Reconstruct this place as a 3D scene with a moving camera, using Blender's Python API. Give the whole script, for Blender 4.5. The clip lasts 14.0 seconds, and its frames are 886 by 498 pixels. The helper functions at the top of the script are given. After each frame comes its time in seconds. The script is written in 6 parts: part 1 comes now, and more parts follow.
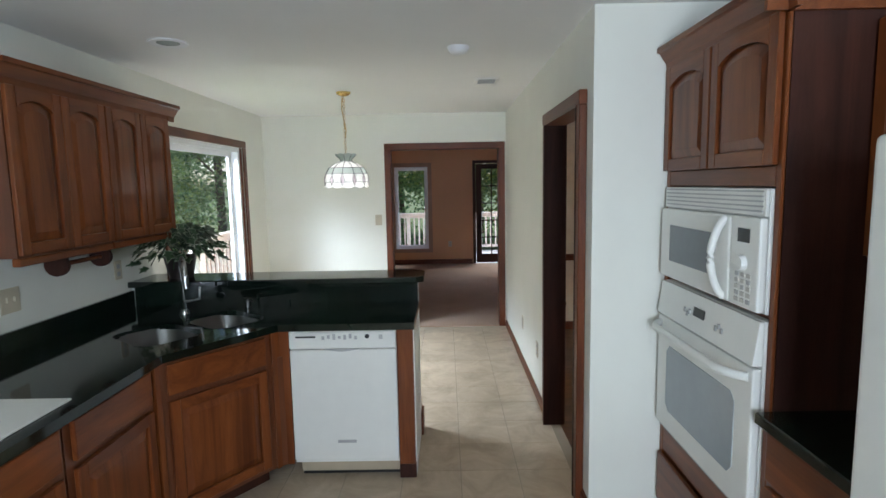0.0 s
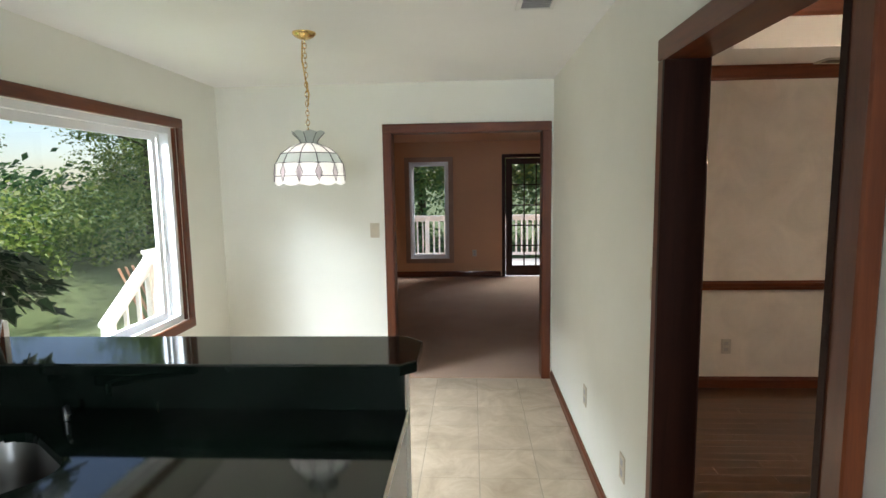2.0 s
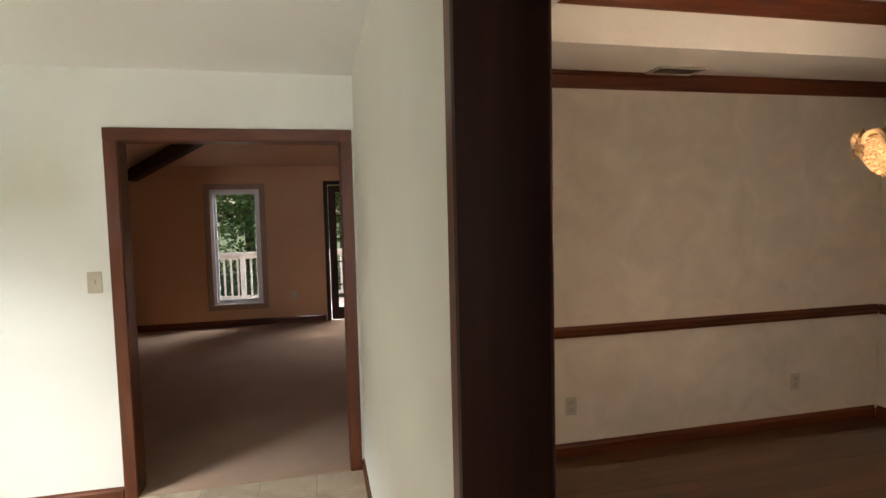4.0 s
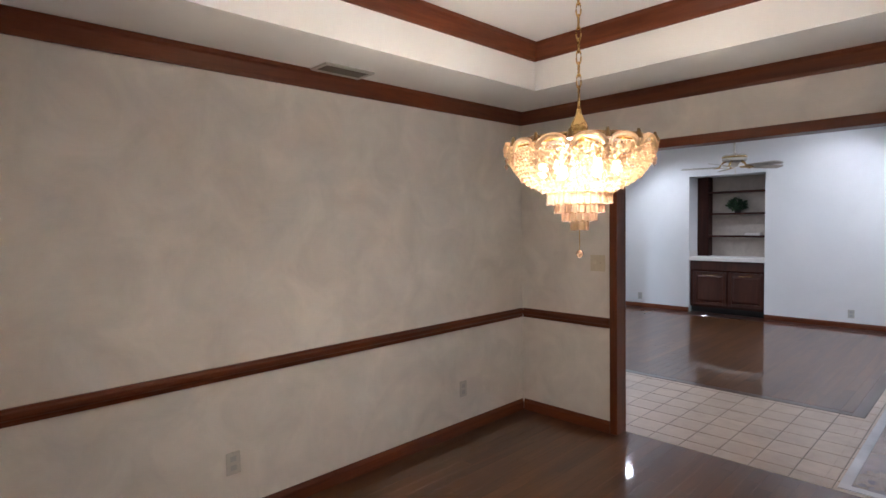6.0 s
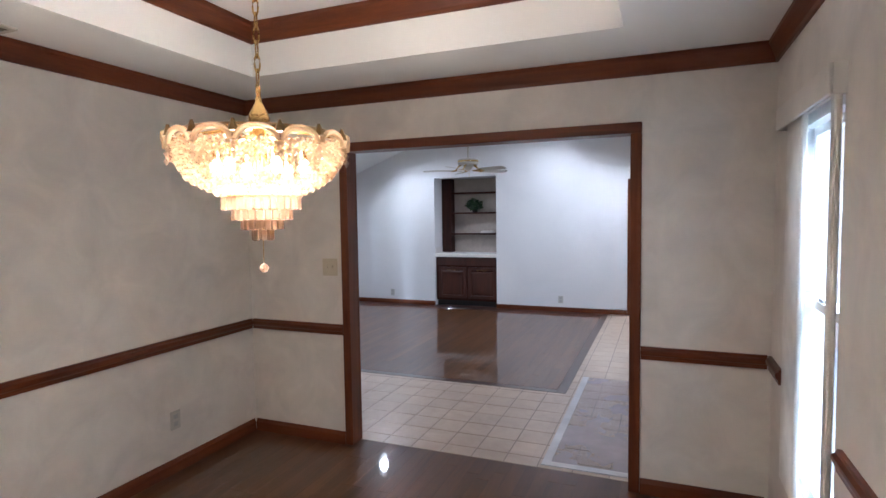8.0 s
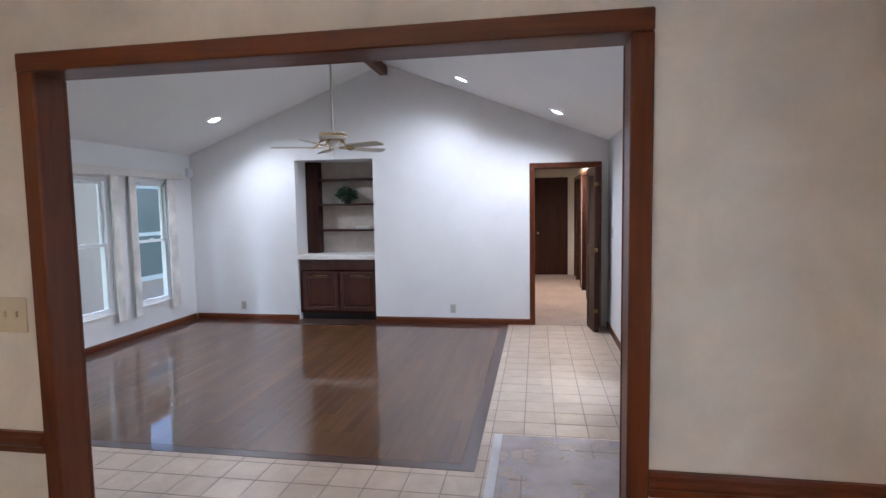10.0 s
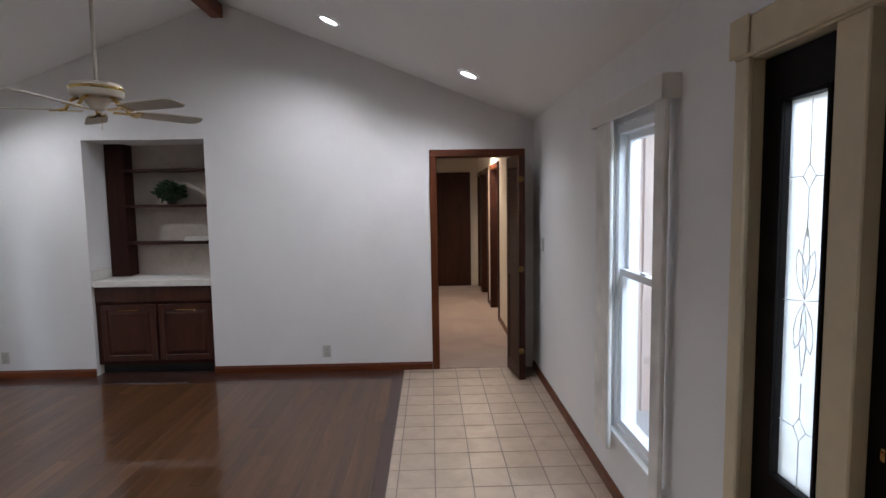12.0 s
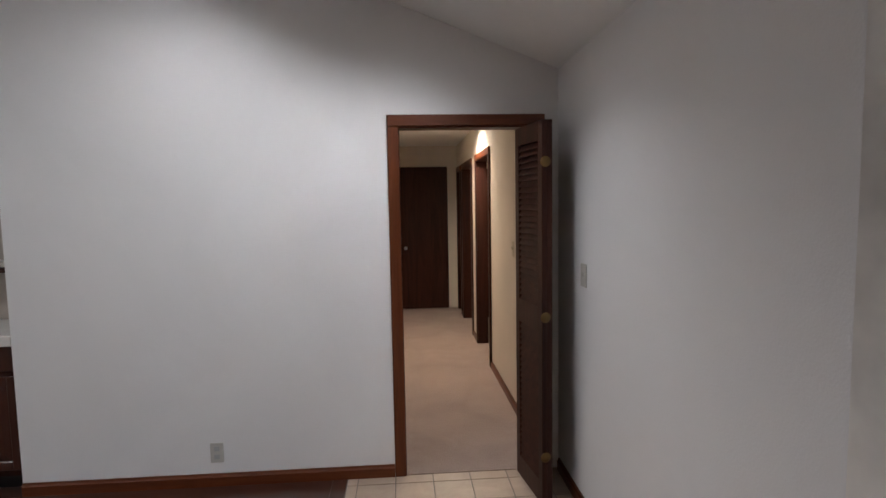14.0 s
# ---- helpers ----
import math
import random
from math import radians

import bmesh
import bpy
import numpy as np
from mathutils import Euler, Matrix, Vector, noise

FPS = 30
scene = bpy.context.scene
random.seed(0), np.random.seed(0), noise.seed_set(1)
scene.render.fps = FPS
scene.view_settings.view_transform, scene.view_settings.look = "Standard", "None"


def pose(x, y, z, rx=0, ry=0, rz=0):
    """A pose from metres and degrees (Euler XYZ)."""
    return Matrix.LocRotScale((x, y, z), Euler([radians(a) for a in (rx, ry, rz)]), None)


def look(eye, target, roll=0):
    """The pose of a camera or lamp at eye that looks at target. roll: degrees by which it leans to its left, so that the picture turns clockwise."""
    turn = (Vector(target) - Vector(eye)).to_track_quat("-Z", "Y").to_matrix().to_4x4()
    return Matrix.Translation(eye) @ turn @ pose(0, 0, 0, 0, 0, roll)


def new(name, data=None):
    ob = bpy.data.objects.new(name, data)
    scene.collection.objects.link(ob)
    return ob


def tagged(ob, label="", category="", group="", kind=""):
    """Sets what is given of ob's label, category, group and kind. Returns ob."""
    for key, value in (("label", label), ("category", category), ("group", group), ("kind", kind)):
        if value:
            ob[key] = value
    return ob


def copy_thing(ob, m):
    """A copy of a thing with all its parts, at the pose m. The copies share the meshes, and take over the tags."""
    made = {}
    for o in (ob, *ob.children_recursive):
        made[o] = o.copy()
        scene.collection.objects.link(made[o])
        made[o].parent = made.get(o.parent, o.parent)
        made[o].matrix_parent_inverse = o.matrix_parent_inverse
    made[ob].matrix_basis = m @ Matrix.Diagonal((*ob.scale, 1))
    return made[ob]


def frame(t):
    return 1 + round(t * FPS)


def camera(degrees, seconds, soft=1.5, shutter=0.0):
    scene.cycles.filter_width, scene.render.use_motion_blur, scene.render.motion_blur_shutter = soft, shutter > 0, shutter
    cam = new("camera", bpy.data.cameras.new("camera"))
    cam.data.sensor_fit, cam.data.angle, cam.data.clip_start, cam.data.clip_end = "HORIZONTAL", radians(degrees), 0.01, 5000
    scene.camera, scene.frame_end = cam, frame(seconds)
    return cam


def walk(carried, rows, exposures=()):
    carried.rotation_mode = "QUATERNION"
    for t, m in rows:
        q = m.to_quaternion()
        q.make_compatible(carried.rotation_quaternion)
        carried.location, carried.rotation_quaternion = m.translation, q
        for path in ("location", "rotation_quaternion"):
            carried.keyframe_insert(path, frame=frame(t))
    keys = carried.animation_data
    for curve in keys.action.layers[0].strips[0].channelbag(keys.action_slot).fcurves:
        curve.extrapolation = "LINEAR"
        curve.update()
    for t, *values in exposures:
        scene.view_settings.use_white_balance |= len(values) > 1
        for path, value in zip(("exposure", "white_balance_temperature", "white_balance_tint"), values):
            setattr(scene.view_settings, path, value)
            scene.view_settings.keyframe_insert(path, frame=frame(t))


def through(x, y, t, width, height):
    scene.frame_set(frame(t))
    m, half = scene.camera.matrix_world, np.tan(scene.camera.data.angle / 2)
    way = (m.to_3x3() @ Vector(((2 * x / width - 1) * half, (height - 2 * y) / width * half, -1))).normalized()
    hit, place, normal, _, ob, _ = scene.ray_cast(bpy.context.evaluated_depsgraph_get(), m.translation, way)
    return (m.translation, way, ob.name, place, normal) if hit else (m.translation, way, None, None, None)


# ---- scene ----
cam = camera(78.1, 14.0)
PATH = [
    (0, (0.054, -0.228, 1.653), (0.039, 1.758, 1.417), -1.1),
    (0.5, (0.047, 0.192, 1.645), (-0.036, 2.177, 1.415), -0.8),
    (1, (0.06, 0.656, 1.637), (-0.036, 2.641, 1.408), -1.2),
    (1.5, (0.064, 1.113, 1.636), (-0.043, 3.096, 1.403), -1.0),
    (2, (0.081, 1.539, 1.633), (-0.026, 3.522, 1.396), -0.9),
    (2.2, (0.105, 1.689, 1.628), (0.016, 3.673, 1.389), -1.0),
    (4.5, (0.647, 2.781, 1.591), (1.328, 4.659, 1.496), -1.2),
    (5, (0.781, 2.921, 1.577), (1.727, 4.681, 1.496), -1.0),
    (5.5, (0.851, 2.987, 1.579), (2.058, 4.58, 1.493), -1.0),
    (6, (0.908, 3.006, 1.578), (2.298, 4.441, 1.481), -1.0),
    (6.5, (0.926, 3.0, 1.581), (2.461, 4.277, 1.473), -0.9),
    (7, (0.961, 2.978, 1.577), (2.622, 4.085, 1.466), -0.9),
    (7.5, (1.088, 2.967, 1.59), (2.854, 3.898, 1.473), -0.7),
    (8, (1.295, 2.942, 1.611), (3.146, 3.689, 1.487), -0.8),
    (10.5, (3.496, 3.458, 1.601), (5.471, 3.726, 1.438), -0.9),
    (11, (3.993, 3.493, 1.624), (5.978, 3.673, 1.458), -0.9),
    (11.5, (4.514, 3.473, 1.64), (6.505, 3.541, 1.468), -0.9),
    (12, (5.004, 3.457, 1.647), (6.995, 3.412, 1.472), -0.9),
    (12.5, (5.508, 3.457, 1.607), (7.499, 3.366, 1.436), -0.7),
    (13, (6.014, 3.422, 1.609), (8.002, 3.296, 1.438), -0.8),
    (13.5, (6.537, 3.387, 1.623), (8.525, 3.247, 1.456), -0.8),
    (14, (7.095, 3.378, 1.627), (9.083, 3.233, 1.461), -1.0),
]
# seconds, stops, kelvin, tint
EXPOSURES = [(0, 0.22, 5800, 10), (1.0, 0.52, 5600, 10), (1.5, 0.44, 5950, 10), (2.2, 0.26, 6300, 10), (4.4, 0.36, 6900, 14), (5.0, 0.6, 6250, 12), (5.5, 0.8, 5450, 10), (6.0, 1.0, 5250, 10), (7.0, 1.15, 5050, 10), (8.2, 1.1, 5050, 10), (10.3, 1.25, 5300, 10), (11.0, 1.1, 5700, 10), (11.5, 0.72, 5800, 10), (12.0, 0.42, 5700, 10), (13.0, 0.33, 5800, 10), (14.0, 0.38, 5850, 10)]
walk(cam, [(t, look(eye, target, roll)) for t, eye, target, roll in PATH], EXPOSURES)

# ---------------- world and light ----------------
world = bpy.data.worlds.new("world")
scene.world = world
world.use_nodes = True
wn = world.node_tree.nodes
sky = wn.new("ShaderNodeTexSky")
sky.sky_type, sky.sun_disc = "NISHITA", False
sky.sun_elevation, sky.sun_rotation = radians(55), radians(27)
wn["Background"].inputs["Strength"].default_value = 0.15
world.node_tree.links.new(sky.outputs[0], wn["Background"].inputs["Color"])


def lamp(name, kind, energy, color, m, size=0.1, size_y=None, angle=None, blend=0.6):
    d = bpy.data.lights.new(name, kind)
    d.energy, d.color = energy, color
    if kind == "AREA":
        d.shape, d.size, d.size_y = "RECTANGLE", size, size_y or size
    elif kind == "SPOT":
        d.shadow_soft_size, d.spot_size, d.spot_blend = size, radians(angle), blend
    elif kind == "POINT":
        d.shadow_soft_size = size
    else:
        d.angle = radians(angle)
    ob = new(name, d)
    ob.matrix_world = m
    return ob


lamp("sun", "SUN", 5.0, (1.0, 0.95, 0.86), look((0, 0, 0), (-0.26, -0.51, -0.82)), angle=0.6)

# ---------------- materials ----------------
def nodes(name):
    m = bpy.data.materials.new(name)
    m.use_nodes = True
    nt = m.node_tree
    return m, nt, nt.nodes, nt.links, nt.nodes["Principled BSDF"]


def coords(nt, scale=(1, 1, 1), world_space=False):
    mp = nt.nodes.new("ShaderNodeMapping")
    mp.inputs["Scale"].default_value = scale
    if world_space:
        g = nt.nodes.new("ShaderNodeNewGeometry")
        nt.links.new(g.outputs["Position"], mp.inputs["Vector"])
    else:
        tc = nt.nodes.new("ShaderNodeTexCoord")
        nt.links.new(tc.outputs["Object"], mp.inputs["Vector"])
    return mp.outputs[0]


def noise_tex(nt, vec, scale, detail=4, rough=0.55, distort=0.0):
    n = nt.nodes.new("ShaderNodeTexNoise")
    n.inputs["Scale"].default_value, n.inputs["Detail"].default_value = scale, detail
    n.inputs["Roughness"].default_value, n.inputs["Distortion"].default_value = rough, distort
    nt.links.new(vec, n.inputs["Vector"])
    return n.outputs["Fac"]


def ramp(nt, fac, stops):
    r = nt.nodes.new("ShaderNodeValToRGB")
    e = r.color_ramp.elements
    while len(e) < len(stops):
        e.new(0.5)
    for el, (p, c) in zip(e, stops):
        el.position, el.color = p, (*c, 1)
    nt.links.new(fac, r.inputs["Fac"])
    return r.outputs["Color"]


def mixcol(nt, a, b, fac, mode="MIX"):
    n = nt.nodes.new("ShaderNodeMix")
    n.data_type, n.blend_type = "RGBA", mode
    for sock, v in ((n.inputs[6], a), (n.inputs[7], b), (n.inputs[0], fac)):
        if isinstance(v, (int, float)):
            sock.default_value = v
        elif isinstance(v, tuple):
            sock.default_value = (*v, 1)
        else:
            nt.links.new(v, sock)
    return n.outputs[2]


def bump(nt, bsdf, height, strength, dist=0.01):
    b = nt.nodes.new("ShaderNodeBump")
    b.inputs["Strength"].default_value, b.inputs["Distance"].default_value = strength, dist
    nt.links.new(height, b.inputs["Height"])
    nt.links.new(b.outputs[0], bsdf.inputs["Normal"])


def tint(c, k):
    return tuple(min(1.0, v * k) for v in c)


def paint(name, c, rough=0.6, vary=0.05, grain=180, depth=0.12, blotch=0.9, spread=0.25):
    m, nt, ns, ln, p = nodes(name)
    v = coords(nt, world_space=True)
    big = noise_tex(nt, v, blotch, 5, 0.6, 0.6)
    fine = noise_tex(nt, v, grain, 2)
    col = ramp(nt, big, [(0.5 - spread, tint(c, 1 - vary)), (0.5 + spread, tint(c, 1 + vary))])
    ln.new(col, p.inputs["Base Color"])
    p.inputs["Roughness"].default_value = rough
    bump(nt, p, fine, depth, 0.004)
    return m


def wood(name, c1, c2, axis="z", rough=0.3, coat=0.3, scale=9, shift=0.0, world_space=True, pores=0.35, spec=0.5):
    m, nt, ns, ln, p = nodes(name)
    st = {"x": (0.08, 1, 1), "y": (1, 0.08, 1), "z": (1, 1, 0.08)}[axis]
    v = coords(nt, st, world_space)
    oi = ns.new("ShaderNodeObjectInfo")
    add = ns.new("ShaderNodeVectorMath")
    add.operation = "ADD"
    mul = ns.new("ShaderNodeVectorMath")
    mul.operation = "SCALE"
    mul.inputs[0].default_value, mul.inputs["Scale"].default_value = (7.3, 5.1, 3.7), 1
    ln.new(oi.outputs["Random"], mul.inputs["Scale"])
    ln.new(v, add.inputs[0]), ln.new(mul.outputs[0], add.inputs[1])
    g1 = noise_tex(nt, add.outputs[0], scale, 6, 0.65, 1.2)
    g2 = noise_tex(nt, add.outputs[0], scale * 12, 3, 0.6)
    col = ramp(nt, g1, [(0.3, c1), (0.7, c2)])
    col = mixcol(nt, col, tint(c1, 0.7), ramp(nt, g2, [(0.5, (0, 0, 0)), (0.85, (pores, pores, pores))]))
    hsv = ns.new("ShaderNodeHueSaturation")
    mr = ns.new("ShaderNodeMapRange")
    mr.inputs[3].default_value, mr.inputs[4].default_value = 1 - shift, 1 + shift
    ln.new(oi.outputs["Random"], mr.inputs[0]), ln.new(mr.outputs[0], hsv.inputs["Value"]), ln.new(col, hsv.inputs["Color"])
    ln.new(hsv.outputs[0], p.inputs["Base Color"])
    p.inputs["Roughness"].default_value, p.inputs["Coat Weight"].default_value = rough, coat
    p.inputs["Coat Roughness"].default_value = 0.05
    p.inputs["Specular IOR Level"].default_value = spec
    bump(nt, p, g2, 0.05, 0.002)
    return m


def plain(name, c, rough=0.4, metal=0.0, coat=0.0, vary=0.04):
    m, nt, ns, ln, p = nodes(name)
    v = coords(nt, world_space=True)
    n = noise_tex(nt, v, 14, 4)
    ln.new(ramp(nt, n, [(0.3, tint(c, 1 - vary)), (0.7, tint(c, 1 + vary))]), p.inputs["Base Color"])
    r = ns.new("ShaderNodeMapRange")
    r.inputs[3].default_value, r.inputs[4].default_value = rough * 0.8, min(1, rough * 1.25)
    ln.new(noise_tex(nt, v, 40, 3), r.inputs[0]), ln.new(r.outputs[0], p.inputs["Roughness"])
    p.inputs["Metallic"].default_value, p.inputs["Coat Weight"].default_value = metal, coat
    return m


def pane_glass(name, c=(1, 1, 1), rough=0.0):
    """Thin clear glass: see-through, with a mirror share that grows towards grazing views."""
    m, nt, ns, ln, p = nodes(name)
    ns.remove(p)
    t, g, mx, f = (ns.new(k) for k in ("ShaderNodeBsdfTransparent", "ShaderNodeBsdfGlossy", "ShaderNodeMixShader", "ShaderNodeLayerWeight"))
    t.inputs[0].default_value = (*c, 1)
    g.inputs["Roughness"].default_value = rough
    f.inputs["Blend"].default_value = 0.5
    pw, ma = ns.new("ShaderNodeMath"), ns.new("ShaderNodeMath")
    pw.operation, ma.operation = "POWER", "MULTIPLY_ADD"
    pw.inputs[1].default_value, ma.inputs[1].default_value, ma.inputs[2].default_value = 5.0, 0.6, 0.03
    ln.new(f.outputs["Facing"], pw.inputs[0]), ln.new(pw.outputs[0], ma.inputs[0]), ln.new(ma.outputs[0], mx.inputs[0])
    ln.new(t.outputs[0], mx.inputs[1]), ln.new(g.outputs[0], mx.inputs[2])
    ln.new(mx.outputs[0], ns["Material Output"].inputs[0])
    return m


def glow(name, c, strength):
    m, nt, ns, ln, p = nodes(name)
    p.inputs["Base Color"].default_value = (*c, 1)
    p.inputs["Emission Color"].default_value, p.inputs["Emission Strength"].default_value = (*c, 1), strength
    return m


def sheer(name, c, through=0.5, rough=0.5, clear=0.0, spec=0.5):
    """Cloth, shade glass or leaf that lets light through."""
    m, nt, ns, ln, p = nodes(name)
    tr, mx = ns.new("ShaderNodeBsdfTranslucent"), ns.new("ShaderNodeMixShader")
    v = coords(nt, world_space=True)
    col = ramp(nt, noise_tex(nt, v, 3, 4), [(0.3, tint(c, 0.75)), (0.7, tint(c, 1.2))])
    ln.new(col, p.inputs["Base Color"]), ln.new(col, tr.inputs[0])
    p.inputs["Roughness"].default_value = rough
    mx.inputs[0].default_value = through
    ln.new(p.outputs[0], mx.inputs[1]), ln.new(tr.outputs[0], mx.inputs[2])
    out = mx.outputs[0]
    if clear:
        tp, m2 = ns.new("ShaderNodeBsdfTransparent"), ns.new("ShaderNodeMixShader")
        m2.inputs[0].default_value = clear
        ln.new(out, m2.inputs[1]), ln.new(tp.outputs[0], m2.inputs[2])
        out = m2.outputs[0]
    ln.new(out, ns["Material Output"].inputs[0])
    return m


def leafy(name, c1, c2, through=0.3):
    m, nt, ns, ln, p = nodes(name)
    tr, mx = ns.new("ShaderNodeBsdfTranslucent"), ns.new("ShaderNodeMixShader")
    g = ns.new("ShaderNodeNewGeometry")
    col = ramp(nt, g.outputs["Random Per Island"], [(0.0, c1), (1.0, c2)])
    ln.new(col, p.inputs["Base Color"]), ln.new(col, tr.inputs[0])
    p.inputs["Roughness"].default_value = 0.5
    mx.inputs[0].default_value = through
    ln.new(p.outputs[0], mx.inputs[1]), ln.new(tr.outputs[0], mx.inputs[2])
    ln.new(mx.outputs[0], ns["Material Output"].inputs[0])
    return m


def granite(name):
    m, nt, ns, ln, p = nodes(name)
    v = coords(nt, (1, 0.5, 1), True)
    a = noise_tex(nt, v, 5, 6, 0.7, 1.5)
    b = noise_tex(nt, v, 90, 3, 0.7)
    col = ramp(nt, a, [(0.35, (0.003, 0.0055, 0.004)), (0.62, (0.006, 0.012, 0.0085)), (0.85, (0.026, 0.045, 0.032))])
    col = mixcol(nt, col, (0.03, 0.045, 0.036), ramp(nt, b, [(0.6, (0, 0, 0)), (0.8, (0.5, 0.5, 0.5))]))
    ln.new(col, p.inputs["Base Color"])
    p.inputs["Roughness"].default_value = 0.06
    return m


def tile_mat(name, c1, c2, rough=0.35, scale=6, shift=0.06):
    m, nt, ns, ln, p = nodes(name)
    v = coords(nt, world_space=True)
    a = noise_tex(nt, v, scale, 6, 0.65, 0.8)
    col = ramp(nt, a, [(0.3, c1), (0.7, c2)])
    oi, hsv, mr = ns.new("ShaderNodeObjectInfo"), ns.new("ShaderNodeHueSaturation"), ns.new("ShaderNodeMapRange")
    mr.inputs[3].default_value, mr.inputs[4].default_value = 1 - shift, 1 + shift
    ln.new(oi.outputs["Random"], mr.inputs[0]), ln.new(mr.outputs[0], hsv.inputs["Value"]), ln.new(col, hsv.inputs["Color"])
    ln.new(hsv.outputs[0], p.inputs["Base Color"])
    p.inputs["Roughness"].default_value = rough
    bump(nt, p, noise_tex(nt, v, 40, 4), 0.1, 0.003)
    return m


def carpet_mat(name, c1, c2):
    m, nt, ns, ln, p = nodes(name)
    v = coords(nt, world_space=True)
    a, b = noise_tex(nt, v, 2.2, 5, 0.6, 0.8), noise_tex(nt, v, 350, 2)
    col = mixcol(nt, ramp(nt, a, [(0.3, c1), (0.7, c2)]), tint(c1, 0.6), ramp(nt, b, [(0.45, (0, 0, 0)), (0.8, (0.6, 0.6, 0.6))]))
    ln.new(col, p.inputs["Base Color"])
    p.inputs["Roughness"].default_value = 0.95
    p.inputs["Sheen Weight"].default_value = 0.3
    bump(nt, p, b, 0.7, 0.01)
    return m


WALL_K = paint("cream_wall_paint", (0.80, 0.80, 0.73))
WALL_L = paint("white_wall_paint", (0.78, 0.77, 0.77), grain=140, depth=0.2)
WALL_D = paint("mottled_dining_wallpaper", (0.70, 0.66, 0.61), vary=0.11, blotch=3.5, spread=0.2, depth=0.1)
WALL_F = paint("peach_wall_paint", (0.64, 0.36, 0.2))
WALL_H = paint("hall_wall_paint", (0.72, 0.66, 0.58))
CEIL = paint("ceiling_paint", (0.85, 0.85, 0.84), 0.8, 0.02, 90, 0.3)
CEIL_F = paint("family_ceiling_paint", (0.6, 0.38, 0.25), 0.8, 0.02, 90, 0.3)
TRIM_Z = wood("mahogany_trim_upright", (0.066, 0.0150, 0.0045), (0.16, 0.042, 0.0115), "z", 0.4, 0.16, spec=0.3)
TRIM_X = wood("mahogany_trim_along_x", (0.066, 0.0150, 0.0045), (0.16, 0.042, 0.0115), "x", 0.4, 0.16, spec=0.3)
TRIM_Y = wood("mahogany_trim_along_y", (0.066, 0.0150, 0.0045), (0.16, 0.042, 0.0115), "y", 0.4, 0.16, spec=0.3)
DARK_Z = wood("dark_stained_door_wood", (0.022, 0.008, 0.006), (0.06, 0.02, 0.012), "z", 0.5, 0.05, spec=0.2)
# trim wood taken almost to black: the shade on this jamb is in the colour
JAMB_SHADED = wood("shaded_jamb_wood", (0.009, 0.0035, 0.0025), (0.034, 0.011, 0.006), "z", 0.48, 0.0, 3, spec=0.08)
CAB_Z = wood("cherry_cabinet_wood", (0.09, 0.022, 0.006), (0.215, 0.062, 0.015), "z", 0.35, 0.22, spec=0.2)
CAB_X = wood("cherry_cabinet_rail_wood", (0.09, 0.022, 0.006), (0.215, 0.062, 0.015), "y", 0.35, 0.22, spec=0.2)
CAB_S = wood("cherry_cabinet_carcass", (0.08, 0.022, 0.008), (0.16, 0.05, 0.018), "z", 0.32, 0.3)
PLANK = wood("oak_floor_plank", (0.05, 0.02, 0.007), (0.128, 0.055, 0.0195), "x", 0.4, 0.85, 5, 0.2, pores=0.45, spec=0.15)
PLANK_D = wood("dining_floor_plank", (0.05, 0.02, 0.007), (0.115, 0.047, 0.017), "x", 0.35, 0.8, 5, 0.14, pores=0.4, spec=0.2)
BORDER_X = wood("walnut_floor_border_x", (0.028, 0.01, 0.006), (0.06, 0.021, 0.012), "x", 0.3, 0.4)
BORDER_Y = wood("walnut_floor_border_y", (0.028, 0.01, 0.006), (0.06, 0.021, 0.012), "y", 0.3, 0.4)
GRANITE = granite("dark_green_granite")
TILE_K = tile_mat("beige_kitchen_tile", (0.345, 0.265, 0.178), (0.56, 0.46, 0.34), 0.32, 4)
TILE_F = tile_mat("pale_foyer_tile", (0.38, 0.285, 0.21), (0.49, 0.385, 0.295), 0.36, 5, 0.06)
GROUT = plain("grey_grout", (0.2, 0.17, 0.15), 0.9)
GROUT_K = plain("kitchen_grout", (0.31, 0.265, 0.2), 0.9)
CARPET_F = carpet_mat("mauve_carpet", (0.36, 0.21, 0.115), (0.46, 0.28, 0.165))
CARPET_H = carpet_mat("beige_hall_carpet", (0.34, 0.25, 0.2), (0.46, 0.35, 0.285))
APPL = plain("white_appliance_enamel", (0.78, 0.78, 0.74), 0.3, 0, 0.2, 0.015)
APPL_G = plain("grey_oven_glass", (0.17, 0.19, 0.21), 0.12)
OVEN_G = plain("pale_oven_glass", (0.34, 0.38, 0.41), 0.15)
BLACK = plain("black_plastic", (0.012, 0.012, 0.012), 0.35)
GREY = plain("grey_marking", (0.4, 0.4, 0.4), 0.5)
VINYL = plain("white_window_vinyl", (0.82, 0.83, 0.85), 0.4, vary=0.01)
WHITE = plain("white_satin_paint", (0.8, 0.8, 0.78), 0.45, vary=0.02)
BEIGE = plain("beige_door_trim_paint", (0.62, 0.53, 0.36), 0.45, vary=0.04)
PLATE = plain("almond_plate_plastic", (0.56, 0.5, 0.38), 0.4)
PLATE_W = plain("grey_plate_plastic", (0.5, 0.48, 0.44), 0.4)
STEEL = plain("brushed_steel", (0.42, 0.42, 0.42), 0.28, 1.0)
BRASS = plain("polished_brass", (0.75, 0.52, 0.2), 0.18, 1.0)
LEAD_P = plain("pale_lead_came", (0.6, 0.57, 0.53), 0.5, 0.1)
BRASS_O = plain("aged_dull_brass", (0.2, 0.13, 0.055), 0.4, 1.0)
LEAD = plain("lead_came", (0.12, 0.12, 0.13), 0.5, 0.6)
